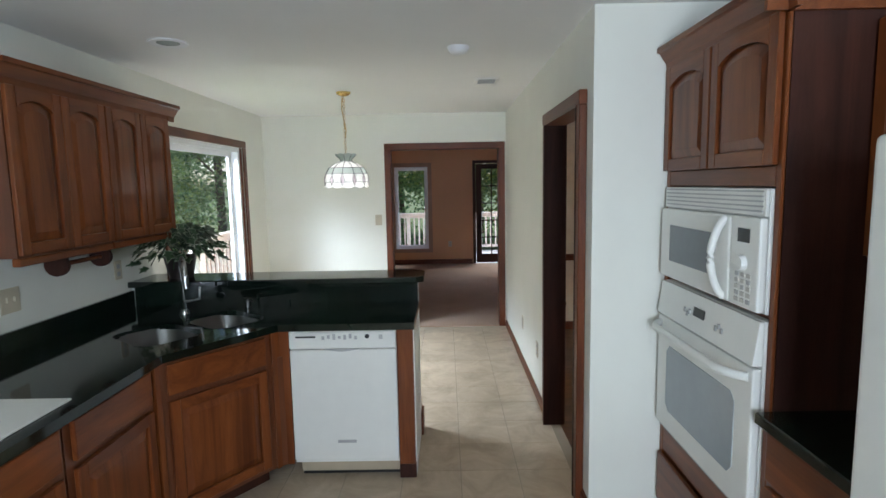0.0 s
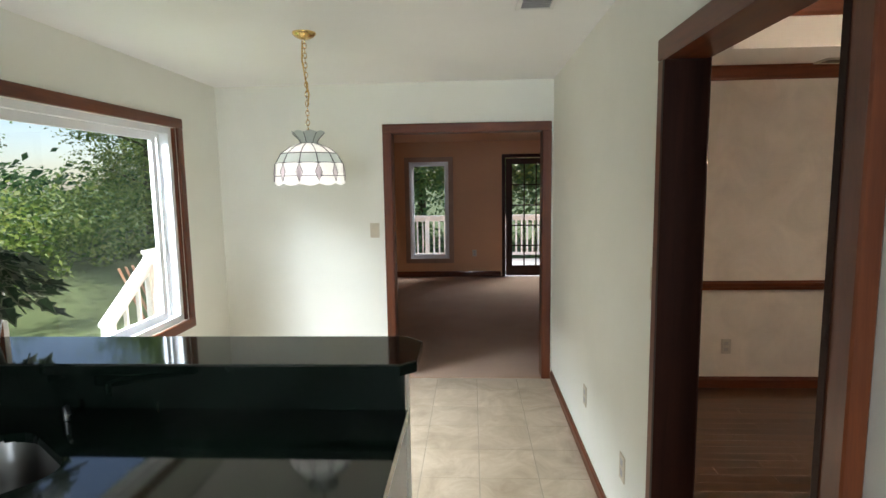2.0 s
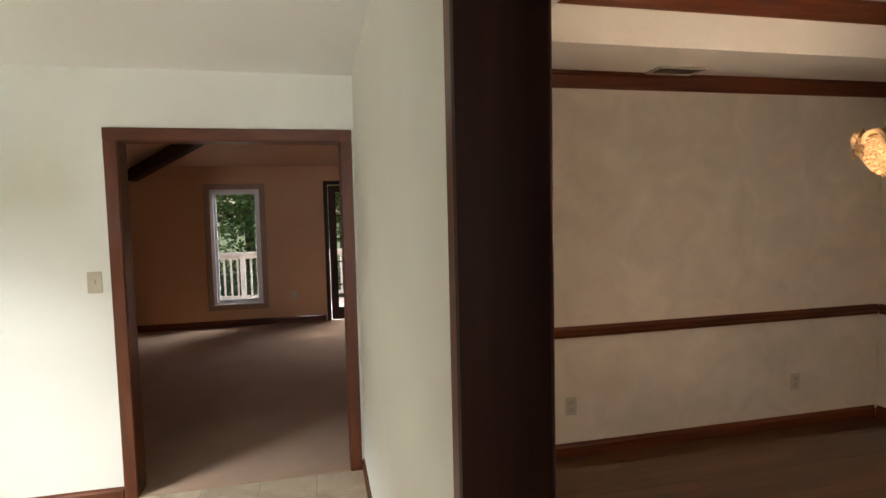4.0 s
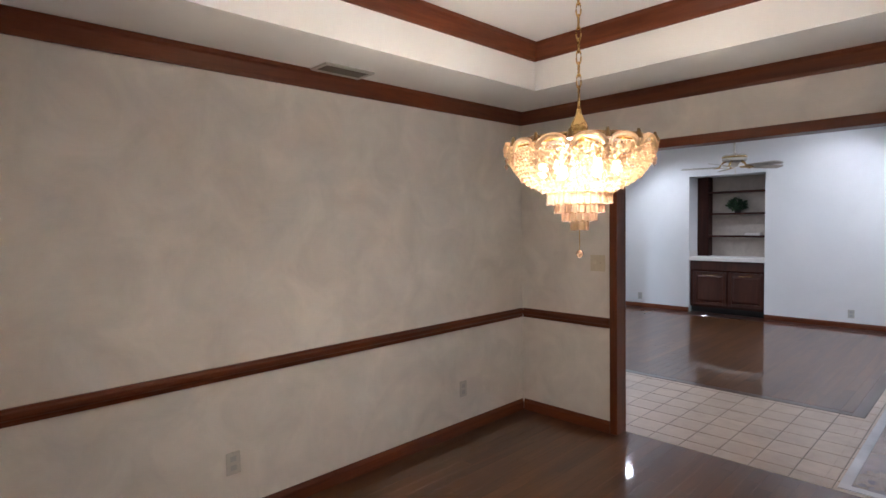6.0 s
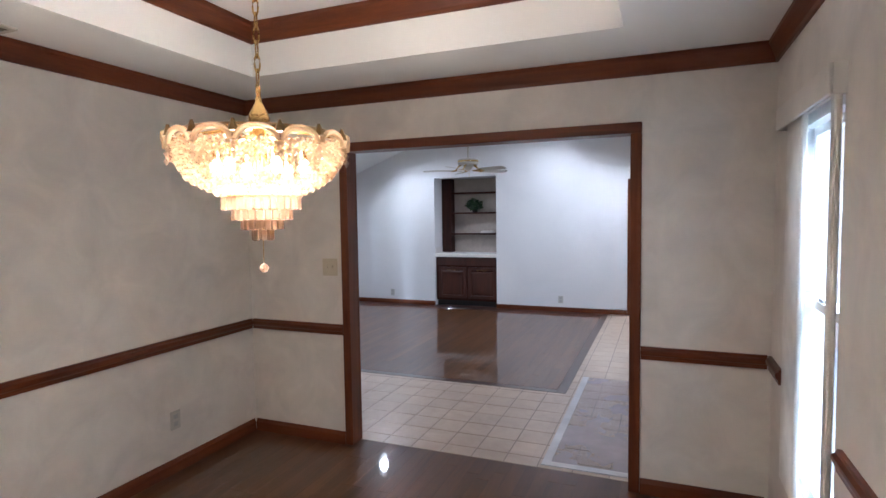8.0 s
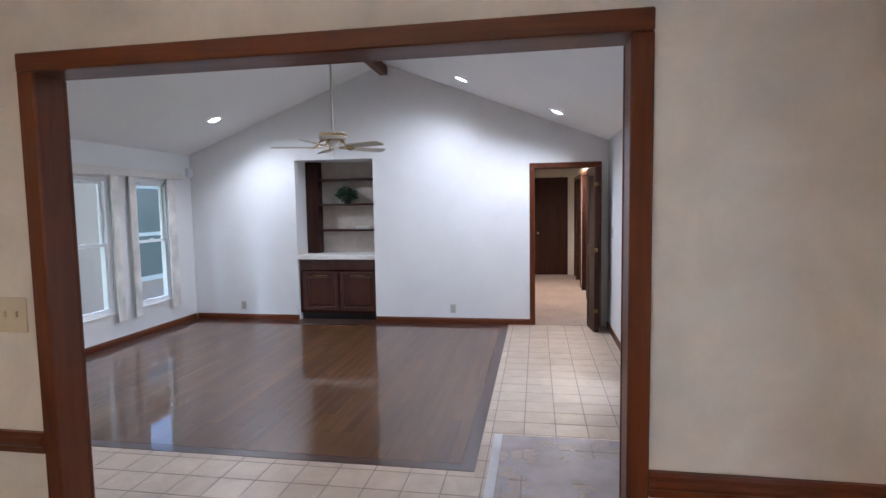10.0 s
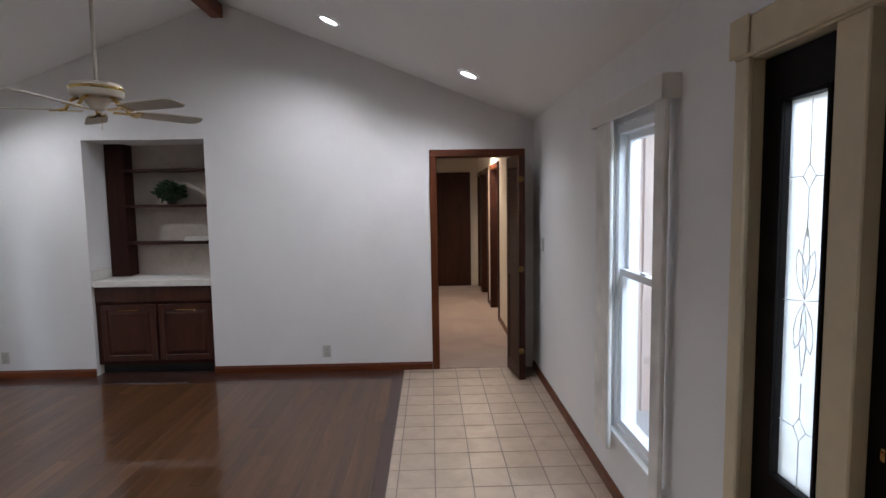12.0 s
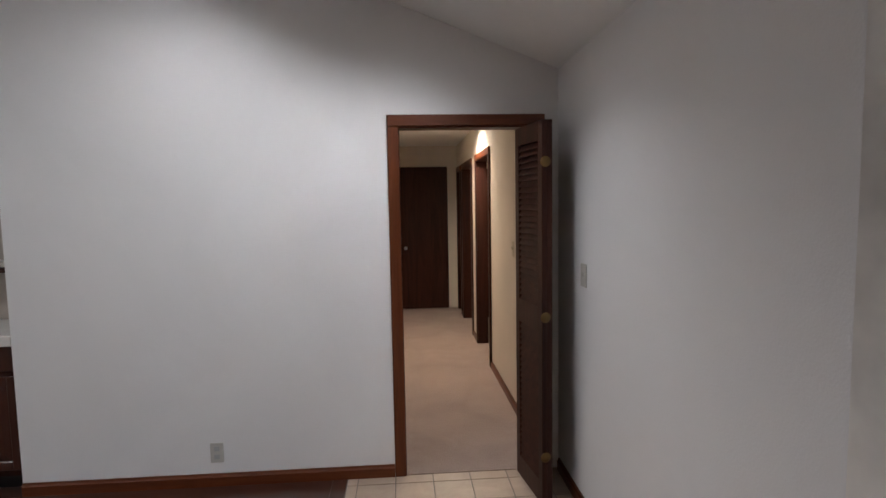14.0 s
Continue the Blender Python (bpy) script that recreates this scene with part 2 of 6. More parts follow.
GLASS = pane_glass("clear_window_glass")
CLOTH = sheer("cream_side_board_cloth", (0.8, 0.77, 0.73), 0.15, 0.8)
CORNICE = plain("pale_cornice_cloth", (0.72, 0.69, 0.65), 0.85, vary=0.03)
TAN = plain("tan_window_casing_wood", (0.36, 0.23, 0.16), 0.5, vary=0.1)
SINK = plain("dull_steel_sink", (0.2, 0.2, 0.2), 0.3, 1.0)
# blade colour includes the shade between the dining vent's slats
VENT_D = plain("shaded_vent_blade", (0.13, 0.11, 0.09), 0.6)
TOE = plain("beige_enamel", (0.42, 0.35, 0.25), 0.5, vary=0.05)
VALANCE = plain("cream_valance_cloth", (0.8, 0.76, 0.69), 0.8, vary=0.04)
SHADE_G = sheer("milky_stained_glass", (0.88, 0.88, 0.84), 0.55, 0.2)
SHADE_B = sheer("pale_grey_stained_glass", (0.5, 0.56, 0.54), 0.45, 0.2)
FROST = sheer("frosted_leaded_glass", (0.98, 0.92, 0.83), 0.8, 0.3, 0.5)
CRYSTAL = sheer("amber_cut_crystal", (0.42, 0.3, 0.19), 0.65, 0.1, 0.25)
CRYSTAL_T = sheer("rosy_cut_crystal", (0.43, 0.29, 0.2), 0.4, 0.08, 0.35)
SCALLOP = sheer("frosted_amber_scallop", (0.6, 0.46, 0.3), 0.55, 0.2, 0.1)
# cream darkened to hold the shade seen under the fan blades
FAN = plain("shaded_cream_fan_enamel", (0.5, 0.46, 0.39), 0.45)
DIAMOND = sheer("mauve_grey_stained_glass", (0.78, 0.72, 0.75), 0.55, 0.2)
BULB = glow("warm_bulb", (1.0, 0.72, 0.40), 16)
CAN_GLOW = glow("recessed_bulb", (1.0, 0.95, 0.88), 14)
LEAF_IN = leafy("indoor_ivy_leaf", (0.012, 0.035, 0.016), (0.06, 0.11, 0.045), 0.2)
LEAF_EDGE = leafy("pale_ivy_leaf_edge", (0.16, 0.2, 0.12), (0.3, 0.34, 0.24), 0.2)
LEAF_1 = leafy("tree_leaf_green", (0.11, 0.21, 0.05), (0.44, 0.53, 0.15), 0.5)
LEAF_2 = leafy("tree_leaf_deep_green", (0.07, 0.16, 0.07), (0.3, 0.44, 0.17), 0.5)
BARK = paint("bark", (0.1, 0.075, 0.055), 0.9, 0.3, 30, 0.8, 6)
GRASS = paint("lawn", (0.12, 0.16, 0.06), 0.95, 0.3, 60, 0.6, 1.2)
DECK_W = plain("weathered_deck_paint", (0.62, 0.58, 0.54), 0.7, vary=0.1)
LATTICE = plain("reddish_cedar", (0.3, 0.16, 0.1), 0.7, vary=0.15)
SIDING = paint("pinkish_tan_siding", (0.6, 0.47, 0.4), 0.7, 0.05, 80, 0.3)
CONC = paint("porch_concrete", (0.5, 0.48, 0.46), 0.85, 0.1, 60, 0.4)
POT = plain("dark_pot_glaze", (0.03, 0.022, 0.02), 0.35)
MAT_P = sheer("clear_plastic_film", (0.8, 0.73, 0.8), 0.2, 0.2, 0.65)
MAT_E = sheer("white_film_edge", (0.82, 0.8, 0.82), 0.2, 0.3, 0.35)
NICHE_B = paint("textured_beige_backing", (0.5, 0.44, 0.38), 0.7, 0.12, 60, 0.3, 9)
LAMIN = plain("white_laminate", (0.75, 0.72, 0.68), 0.3)

# ---------------- builders ----------------
ORG = {}


def shaped(name, bm, mat, smooth=False):
    me = bpy.data.meshes.new(name)
    bm.normal_update()
    bm.to_mesh(me)
    bm.free()
    me.materials.append(mat)
    if smooth:
        me.polygons.foreach_set("use_smooth", [True] * len(me.polygons))
        me.set_sharp_from_angle(angle=radians(45))
    return me


def thing(name, label, category, at=(0, 0, 0), group="", kind=""):
    ob = new(name)
    ob.empty_display_size = 0.1
    ob.location = at
    ORG[ob.name] = Vector(at)
    return tagged(ob, label, category, group, kind)


def part(name, bm, mat, parent=None, label="", m=None, smooth=False, kind=""):
    """One bmesh, given in world metres (after m), as one mesh under a thing or part."""
    if m is not None:
        bm.transform(m)
    org = ORG.get(parent.name, Vector()) if parent else Vector()
    bm.transform(Matrix.Translation(-org))
    ob = new(name, shaped(name, bm, mat, smooth))
    ORG[ob.name] = org
    ob.parent = parent
    return tagged(ob, label, kind=kind)


def solo(name, bm, mat, label, category, group="", kind="", smooth=False):
    """A thing that is one mesh, its origin at its own base."""
    vs = np.array([v.co for v in bm.verts])
    lo, hi = vs.min(0), vs.max(0)
    org = Vector(((lo[0] + hi[0]) / 2, (lo[1] + hi[1]) / 2, lo[2]))
    bm.transform(Matrix.Translation(-org))
    ob = new(name, shaped(name, bm, mat, smooth))
    ob.location = org
    ORG[ob.name] = org
    return tagged(ob, label, category, group, kind)


def bx(x0, y0, z0, x1, y1, z1, bevel=0.0, bm=None, seg=1):
    own = bm or bmesh.new()
    xs, ys, zs = sorted((x0, x1)), sorted((y0, y1)), sorted((z0, z1))
    v = [own.verts.new((x, y, z)) for x in xs for y in ys for z in zs]
    fs = [own.faces.new([v[i] for i in q]) for q in ((0, 1, 3, 2), (4, 6, 7, 5), (0, 4, 5, 1), (2, 3, 7, 6), (0, 2, 6, 4), (1, 5, 7, 3))]
    if bevel:
        es = list({e for f in fs for e in f.edges})
        bmesh.ops.bevel(own, geom=es, offset=bevel, segments=seg, affect="EDGES", profile=0.6)
    return own


def cyl(p0, p1, r0, r1=None, seg=16, bm=None, caps=True):
    own = bm or bmesh.new()
    r1 = r0 if r1 is None else r1
    p0, p1 = Vector(p0), Vector(p1)
    q = (p1 - p0).to_track_quat("Z", "Y")
    rings = []
    for p, r in ((p0, r0), (p1, r1)):
        rings.append([own.verts.new(p + q @ Vector((r * math.cos(a), r * math.sin(a), 0))) for a in [2 * math.pi * k / seg for k in range(seg)]])
    for k in range(seg):
        own.faces.new((rings[0][k], rings[0][(k + 1) % seg], rings[1][(k + 1) % seg], rings[1][k]))
    if caps:
        own.faces.new(rings[0][::-1])
        own.faces.new(rings[1])
    return own


def lathe(profile, seg=24, at=(0, 0, 0), bm=None, wave=None):
    own = bm or bmesh.new()
    rings = []
    for r, z in profile:
        ring = []
        for k in range(seg):
            a = 2 * math.pi * k / seg
            rr, zz = wave(a, r, z) if wave else (r, z)
            ring.append(own.verts.new((at[0] + rr * math.cos(a), at[1] + rr * math.sin(a), at[2] + zz)))
        rings.append(ring)
    for a, b in zip(rings, rings[1:]):
        for k in range(seg):
            own.faces.new((a[k], a[(k + 1) % seg], b[(k + 1) % seg], b[k]))
    return own


def tube(points, r, seg=8, bm=None, closed=False):
    own = bm or bmesh.new()
    pts = [Vector(p) for p in points]
    rings = []
    n = len(pts)
    for i, p in enumerate(pts):
        a = pts[(i - 1) % n] if closed or i else p
        b = pts[(i + 1) % n] if closed or i < n - 1 else p
        q = (b - a).to_track_quat("Z", "Y")
        rings.append([own.verts.new(p + q @ Vector((r * math.cos(2 * math.pi * k / seg), r * math.sin(2 * math.pi * k / seg), 0))) for k in range(seg)])
    for i in range(n if closed else n - 1):
        a, b = rings[i], rings[(i + 1) % n]
        for k in range(seg):
            own.faces.new((a[k], a[(k + 1) % seg], b[(k + 1) % seg], b[k]))
    if not closed:
        own.faces.new(rings[0][::-1])
        own.faces.new(rings[-1])
    return own


def prism(poly, lo, hi, axis="z", bm=None, bevel=0.0):
    """A polygon pulled from lo to hi along an axis; the polygon's pairs are the other two axes in order."""
    own = bm or bmesh.new()

    def at(a, b, h):
        return {"z": (a, b, h), "y": (a, h, b), "x": (h, a, b)}[axis]

    bot = [own.verts.new(at(a, b, lo)) for a, b in poly]
    top = [own.verts.new(at(a, b, hi)) for a, b in poly]
    n = len(poly)
    fs = [own.faces.new(bot[::-1]), own.faces.new(top)]
    fs += [own.faces.new((bot[i], bot[(i + 1) % n], top[(i + 1) % n], top[i])) for i in range(n)]
    bmesh.ops.recalc_face_normals(own, faces=fs)
    if bevel:
        bmesh.ops.bevel(own, geom=list({e for f in fs[:2] for e in f.edges}), offset=bevel, segments=2, affect="EDGES", profile=0.6)
    return own


def holed(axis, lo, hi, u0, u1, z0, z1, holes=()):
    """A wall between lo and hi along axis, from u0 to u1 and z0 to z1, with holes (u0, u1, z0, z1) through it."""
    bm = bmesh.new()
    us = sorted({u0, u1, *[h for q in holes for h in q[:2]]})
    zs = sorted({z0, z1, *[h for q in holes for h in q[2:]]})
    for a, b in zip(us, us[1:]):
        run = None
        for c, d in zip(zs, zs[1:]):
            mu, mz = (a + b) / 2, (c + d) / 2
            if any(q[0] < mu < q[1] and q[2] < mz < q[3] for q in holes):
                continue
            if axis == "x":
                bx(lo, a, c, hi, b, d, bm=bm)
            else:
                bx(a, lo, c, b, hi, d, bm=bm)
    return bm


def structure(name, bm, mat, label, category="wall"):
    return tagged(new(name, shaped(name, bm, mat)), label, category, kind="structure")


def casing(name, axis, face, out, u0, u1, top, w=0.07, d=0.018, mz=None, mu=None, bottom=0.0, label="stained mahogany door casing", sill=False, parent=None):
    """Three-sided (or four-sided) trim round an opening on one wall face; out is +1 or -1 along axis."""
    mz, mu = mz or TRIM_Z, mu or (TRIM_Y if axis == "x" else TRIM_X)
    root = parent or thing(name, label, "door trim", ((face, (u0 + u1) / 2, bottom) if axis == "x" else ((u0 + u1) / 2, face, bottom)), kind="structure")

    def b(a0, a1, c0, c1, dd=d):
        lo, hi = sorted((face + out * 0.001, face + out * dd))
        return bx(lo, a0, c0, hi, a1, c1, 0.004) if axis == "x" else bx(a0, lo, c0, a1, hi, c1, 0.004)

    part("upright", b(u0 - w, u0, bottom, top), mz, root)
    part("upright", b(u1, u1 + w, bottom, top), mz, root)
    part("head", b(u0 - w, u1 + w, top, top + w, d + 0.002), mu, root)
    if sill:
        part("apron", b(u0 - w, u1 + w, bottom - w, bottom, d + 0.002), mu, root)
    return root


def lining(name, axis, lo, hi, u0, u1, top, t=0.018, mats=None, bottom=0.0, label="dark wooden jamb lining of the opening", floor=False):
    mz, mu = mats or (TRIM_Z, TRIM_Y if axis == "x" else TRIM_X)
    root = thing(name, label, "door jamb", (((lo + hi) / 2, (u0 + u1) / 2, bottom) if axis == "x" else ((u0 + u1) / 2, (lo + hi) / 2, bottom)), kind="structure")

    def b(a0, a1, c0, c1):
        return bx(lo, a0, c0, hi, a1, c1) if axis == "x" else bx(a0, lo, c0, a1, hi, c1)

    part("jamb", b(u0, u0 + t, bottom, top - t), mz, root)
    part("jamb", b(u1 - t, u1, bottom, top - t), mz, root)
    part("head_jamb", b(u0, u1, top - t, top), mu, root)
    if floor:
        part("sill", b(u0 + t, u1 - t, bottom, bottom + t), mu, root)
    return root


def trim_run(name, axis, face, out, u0, u1, z0, z1, d, mat, label, category, shape="base"):
    """A moulded strip along a wall."""
    h = z1 - z0
    prof = {"base": [(0, 0), (d, 0), (d, h * 0.72), (d * 0.55, h * 0.86), (d * 0.4, h), (0, h)],
            "rail": [(0, 0), (d * 0.5, 0), (d * 0.6, h * 0.3), (d * 0.85, h * 0.4), (d, h * 0.55), (d, h * 0.75), (d * 0.6, h * 0.85), (d * 0.5, h), (0, h)],
            "crown": [(0, 0), (d * 0.25, 0), (d * 0.3, h * 0.2), (d * 0.8, h * 0.7), (d, h * 0.8), (d, h), (0, h)]}[shape]
    poly = [(face + out * (a + 0.001), z0 + b) for a, b in prof]
    bm = prism(poly, u0, u1, "y" if axis == "x" else "x")
    return tagged(new(name, shaped(name, bm, mat)), label, category, kind="structure")


def plate(name, axis, face, out, u, z, w=0.075, h=0.118, mat=None, kind="outlet", label="", gang=1):
    """A wall plate with its sockets or toggles."""
    mat = mat or PLATE
    at = (face, u, z - h / 2) if axis == "x" else (u, face, z - h / 2)
    root = thing(name, label, "light switch" if kind == "switch" else "outlet", at)

    def b(du, dz, a, c, d0, d1, bv=0.0):
        lo, hi = sorted((face + out * d0, face + out * d1))
        return bx(lo, u + du - a, z + dz - c, hi, u + du + a, z + dz + c, bv) if axis == "x" else bx(u + du - a, lo, z + dz - c, u + du + a, hi, z + dz + c, bv)

    part("cover", b(0, 0, w / 2, h / 2, 0.001, 0.007, 0.002), mat, root)
    for g in range(gang):
        du = (g - (gang - 1) / 2) * 0.045
        if kind == "switch":
            part("toggle", b(du, 0.004, 0.005, 0.011, 0.007, 0.017), mat, root)
        else:
            part("socket", b(du, 0.024, 0.016, 0.014, 0.006, 0.0085), GREY, root)
            part("socket", b(du, -0.024, 0.016, 0.014, 0.006, 0.0085), GREY, root)
    return root

# ---------------- structure: kitchen ----------------
H = 2.44
structure("wall_kitchen_west", holed("x", -2.12, -2.0, -2.4, 6.13, 0, 2.5, [(3.78, 5.35, 0.68, 2.05)]), WALL_K, "cream painted kitchen wall with a large window")
structure("wall_kitchen_north", holed("y", 6.0, 6.065, -2.0, 0.81, 0, 2.5, [(-0.58, 0.665, 0, 2.06)]), WALL_K, "cream breakfast wall with a cased opening")
structure("wall_kitchen_east", holed("x", 0.735, 0.81, 2.33, 6.0, 0, 2.5, [(2.49, 3.37, 0, 2.03)]), WALL_K, "cream wall with the opening to the dining room")
structure("wall_kitchen_return", bx(0.81, 2.33, 0, 1.70, 2.365, 2.5), WALL_K, "cream return wall beside the oven cabinet")
structure("wall_kitchen_appliances", bx(1.70, -2.4, 0, 1.82, 2.365, 2.5), WALL_K, "cream wall behind the oven and refrigerator")
# the hole is invented, to let fill light in from behind the camera
structure("wall_kitchen_south", holed("y", -2.52, -2.4, -2.12, 1.82, 0, 2.5, [(-0.4, 0.5, 0.95, 2.1)]), WALL_K, "cream wall with an added window behind the kitchen")
structure("ceiling_kitchen", prism([(-2.0, -2.4), (1.70, -2.4), (1.70, 2.33), (0.735, 2.33), (0.735, 6.0), (-2.0, 6.0)], H, 2.5), CEIL, "flat white kitchen ceiling", "ceiling")
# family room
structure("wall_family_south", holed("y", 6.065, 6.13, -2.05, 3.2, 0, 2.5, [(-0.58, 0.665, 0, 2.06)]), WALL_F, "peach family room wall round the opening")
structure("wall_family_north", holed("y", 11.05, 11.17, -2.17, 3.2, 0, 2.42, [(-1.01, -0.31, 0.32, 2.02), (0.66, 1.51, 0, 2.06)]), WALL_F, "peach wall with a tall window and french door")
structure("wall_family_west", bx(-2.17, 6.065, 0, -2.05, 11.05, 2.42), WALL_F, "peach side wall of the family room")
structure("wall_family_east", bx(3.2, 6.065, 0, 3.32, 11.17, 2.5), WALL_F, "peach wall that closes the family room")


def family_ceiling():
    bm = bmesh.new()
    a, b, c, d, r, s = [(-2.17, 11.17, 2.30), (3.3, 11.17, 2.30), (3.3, 6.07, 2.36), (-2.17, 6.07, 2.36), (0.6, 8.6, 3.26), (3.3, 8.6, 3.26)]
    lo = [bm.verts.new(p) for p in (a, b, c, d, r, s)]
    hi = [bm.verts.new((p[0], p[1], p[2] + 0.1)) for p in (a, b, c, d, r, s)]
    for k, v in ((1, lo), (-1, hi)):
        for q in ((0, 4, 5, 1), (3, 2, 5, 4), (0, 3, 4)):
            bm.faces.new([v[i] for i in q][::k])
    return bm


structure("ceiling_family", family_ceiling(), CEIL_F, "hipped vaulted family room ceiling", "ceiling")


def beam(p0, p1, w, h):
    p0, p1 = Vector(p0), Vector(p1)
    side = (p1 - p0).cross(Vector((0, 0, 1))).normalized() * w / 2
    up = Vector((0, 0, h))
    bm = bmesh.new()
    q = [bm.verts.new(p + s + u) for p in (p0, p1) for s in (-side, side) for u in (Vector(), up)]
    for f in ((0, 1, 3, 2), (4, 6, 7, 5), (0, 4, 5, 1), (2, 3, 7, 6), (0, 2, 6, 4), (1, 5, 7, 3)):
        bm.faces.new([q[i] for i in f])
    bmesh.ops.bevel(bm, geom=list(bm.edges), offset=0.008, segments=1, affect="EDGES")
    return bm


tagged(new("hip_beam", shaped("hip_beam", beam((-1.97, 10.98, 2.13), (0.6, 8.6, 3.05), 0.13, 0.17), DARK_Z)), "dark wooden hip beam under the vaulted ceiling", "ceiling beam", kind="structure")

# dining room: east, north and south inner faces and the soffit height
DEX, DNY, DSY, HD = 4.545, 5.815, 2.41, 2.463
structure("wall_dining_west", holed("x", 0.81, 0.828, 2.366, 5.875, 0, 2.6, [(2.49, 3.37, 0, 2.03)]), WALL_D, "mottled cream dining wall with the kitchen opening")
structure("wall_dining_north", bx(0.828, DNY, 0, 4.645, 5.875, 2.6), WALL_D, "long mottled cream dining wall")
structure("wall_dining_east", holed("x", DEX, 4.595, 2.366, DNY, 0, 2.6, [(3.10, 4.965, 0, 2.062)]), WALL_D, "mottled dining wall with a wide cased opening")
structure("wall_dining_south", holed("y", 2.366, DSY, 0.828, DEX, 0, 2.6, [(3.40, 4.08, 0.42, 2.0)]), WALL_D, "mottled dining front wall with a window")


TX0, TX1, TY0, TY1 = 1.505, 3.995, 3.12, 5.265


def tray():
    bm = bmesh.new()
    x0, x1, y0, y1 = TX0, TX1, TY0, TY1
    bx(0.828, DSY, HD, x0, DNY, 2.52, bm=bm), bx(x1, DSY, HD, DEX, DNY, 2.52, bm=bm)
    bx(x0, DSY, HD, x1, y0, 2.52, bm=bm), bx(x0, y1, HD, x1, DNY, 2.52, bm=bm)
    bx(x0 - 0.06, y0 - 0.06, 2.52, x0, y1 + 0.06, 2.771, bm=bm), bx(x1, y0 - 0.06, 2.52, x1 + 0.06, y1 + 0.06, 2.771, bm=bm)
    bx(x0, y0 - 0.06, 2.52, x1, y0, 2.771, bm=bm), bx(x0, y1, 2.52, x1, y1 + 0.06, 2.771, bm=bm)
    bx(x0 - 0.06, y0 - 0.06, 2.771, x1 + 0.06, y1 + 0.06, 2.85, bm=bm)
    return bm


structure("ceiling_dining", tray(), CEIL, "white tray ceiling with a raised middle", "ceiling")

# living room and foyer
EAVE, RIDGE, MIDY = 2.386, 3.515, 5.39
structure("wall_living_south", holed("y", 2.32, 2.46, 4.645, 10.39, 0, 2.45, [(5.20, 6.73, 0, 2.10), (7.26, 7.95, 0.36, 2.03)]), WALL_L, "white front wall with entry door and window")
structure("wall_living_north", holed("y", 8.34, 8.46, 4.645, 10.39, 0, 2.45, [(7.98, 8.70, 0.36, 2.0), (9.10, 9.765, 0.36, 2.0)]), WALL_L, "white garden wall with two sash windows")


def gable(x0, x1, holes):
    bm = holed("x", x0, x1, 2.44, 8.34, 0, EAVE, holes)
    prism([(2.44, EAVE), (8.34, EAVE), (MIDY, RIDGE)], x0, x1, "x", bm)
    return bm


structure("wall_living_west", gable(4.595, 4.645, [(3.10, 4.965, 0, 2.062)]), WALL_L, "white gable wall behind the foyer")
structure("wall_living_east", gable(10.27, 10.39, [(2.595, 3.405, 0, 2.08), (5.58, 6.72, 0, 2.265)]), WALL_L, "white gable wall with shelf niche and hall door")
structure("ceiling_living", prism([(2.32, 2.34), (MIDY, RIDGE), (8.46, 2.34), (8.46, 2.46), (MIDY, RIDGE + 0.12), (2.32, 2.46)], 4.595, 10.39, "x"), CEIL, "white vaulted living room ceiling", "ceiling")
tagged(new("ridge_beam", shaped("ridge_beam", bx(4.655, MIDY - 0.055, 3.36, 10.26, MIDY + 0.055, 3.485, 0.008), TRIM_X)), "reddish-brown wooden ridge beam under the vault", "ceiling beam", kind="structure")
# hall
HSY, HALL_DOORS = 2.53, ((12.37, 13.28), (13.72, 14.70), (14.95, 15.4))
structure("wall_hall_south", holed("y", 2.42, HSY, 10.39, 15.5, 0, 2.5, [(a, b, 0, 2.11) for a, b in HALL_DOORS]), WALL_H, "cream hall wall with three doorways")
structure("wall_hall_north", bx(10.39, 3.5, 0, 15.5, 3.6, 2.5), WALL_H, "plain cream hall wall")
structure("wall_hall_end", bx(15.5, 2.3, 0, 15.6, 3.6, 2.5), WALL_H, "cream wall at the end of the hall")
structure("wall_bedrooms", holed("y", 0.9, 1.0, 10.39, 15.6, 0, 2.5), WALL_H, "plain wall that closes the rooms off the hall")
structure("wall_bedroom_end", bx(15.5, 1.0, 0, 15.6, 2.3, 2.5), WALL_H, "plain end wall of the rooms off the hall")
structure("wall_bedroom_west", bx(11.6, 1.0, 0, 11.7, 2.42, 2.5), WALL_H, "plain side wall of the rooms off the hall")
structure("ceiling_hall", bx(10.39, 0.9, 2.5, 15.6, 3.6, 2.56), CEIL, "flat white hall ceiling", "ceiling")

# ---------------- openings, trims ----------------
# these uprights carry their shade in the wood colour
lining("jamb_dining_opening", "x", 0.692, 0.831, 2.49, 3.37, 2.03, mats=(JAMB_SHADED, TRIM_Y))
casing("casing_dining_opening", "x", 0.735, -1, 2.505, 3.355, 2.018, d=0.04)
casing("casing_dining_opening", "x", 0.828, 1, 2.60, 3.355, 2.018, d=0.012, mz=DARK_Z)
lining("jamb_family_opening", "y", 5.997, 6.133, -0.58, 0.665, 2.06)
casing("casing_family_opening", "y", 6.0, -1, -0.565, 0.65, 2.045)
casing("casing_family_opening", "y", 6.13, 1, -0.565, 0.65, 2.045)
lining("jamb_foyer_opening", "x", DEX - 0.003, 4.648, 3.10, 4.965, 2.062, t=0.012)
casing("casing_foyer_opening", "x", DEX, -1, 3.115, 4.95, 2.05, w=0.06)
casing("casing_foyer_opening", "x", 4.645, 1, 3.115, 4.95, 2.05, w=0.06)
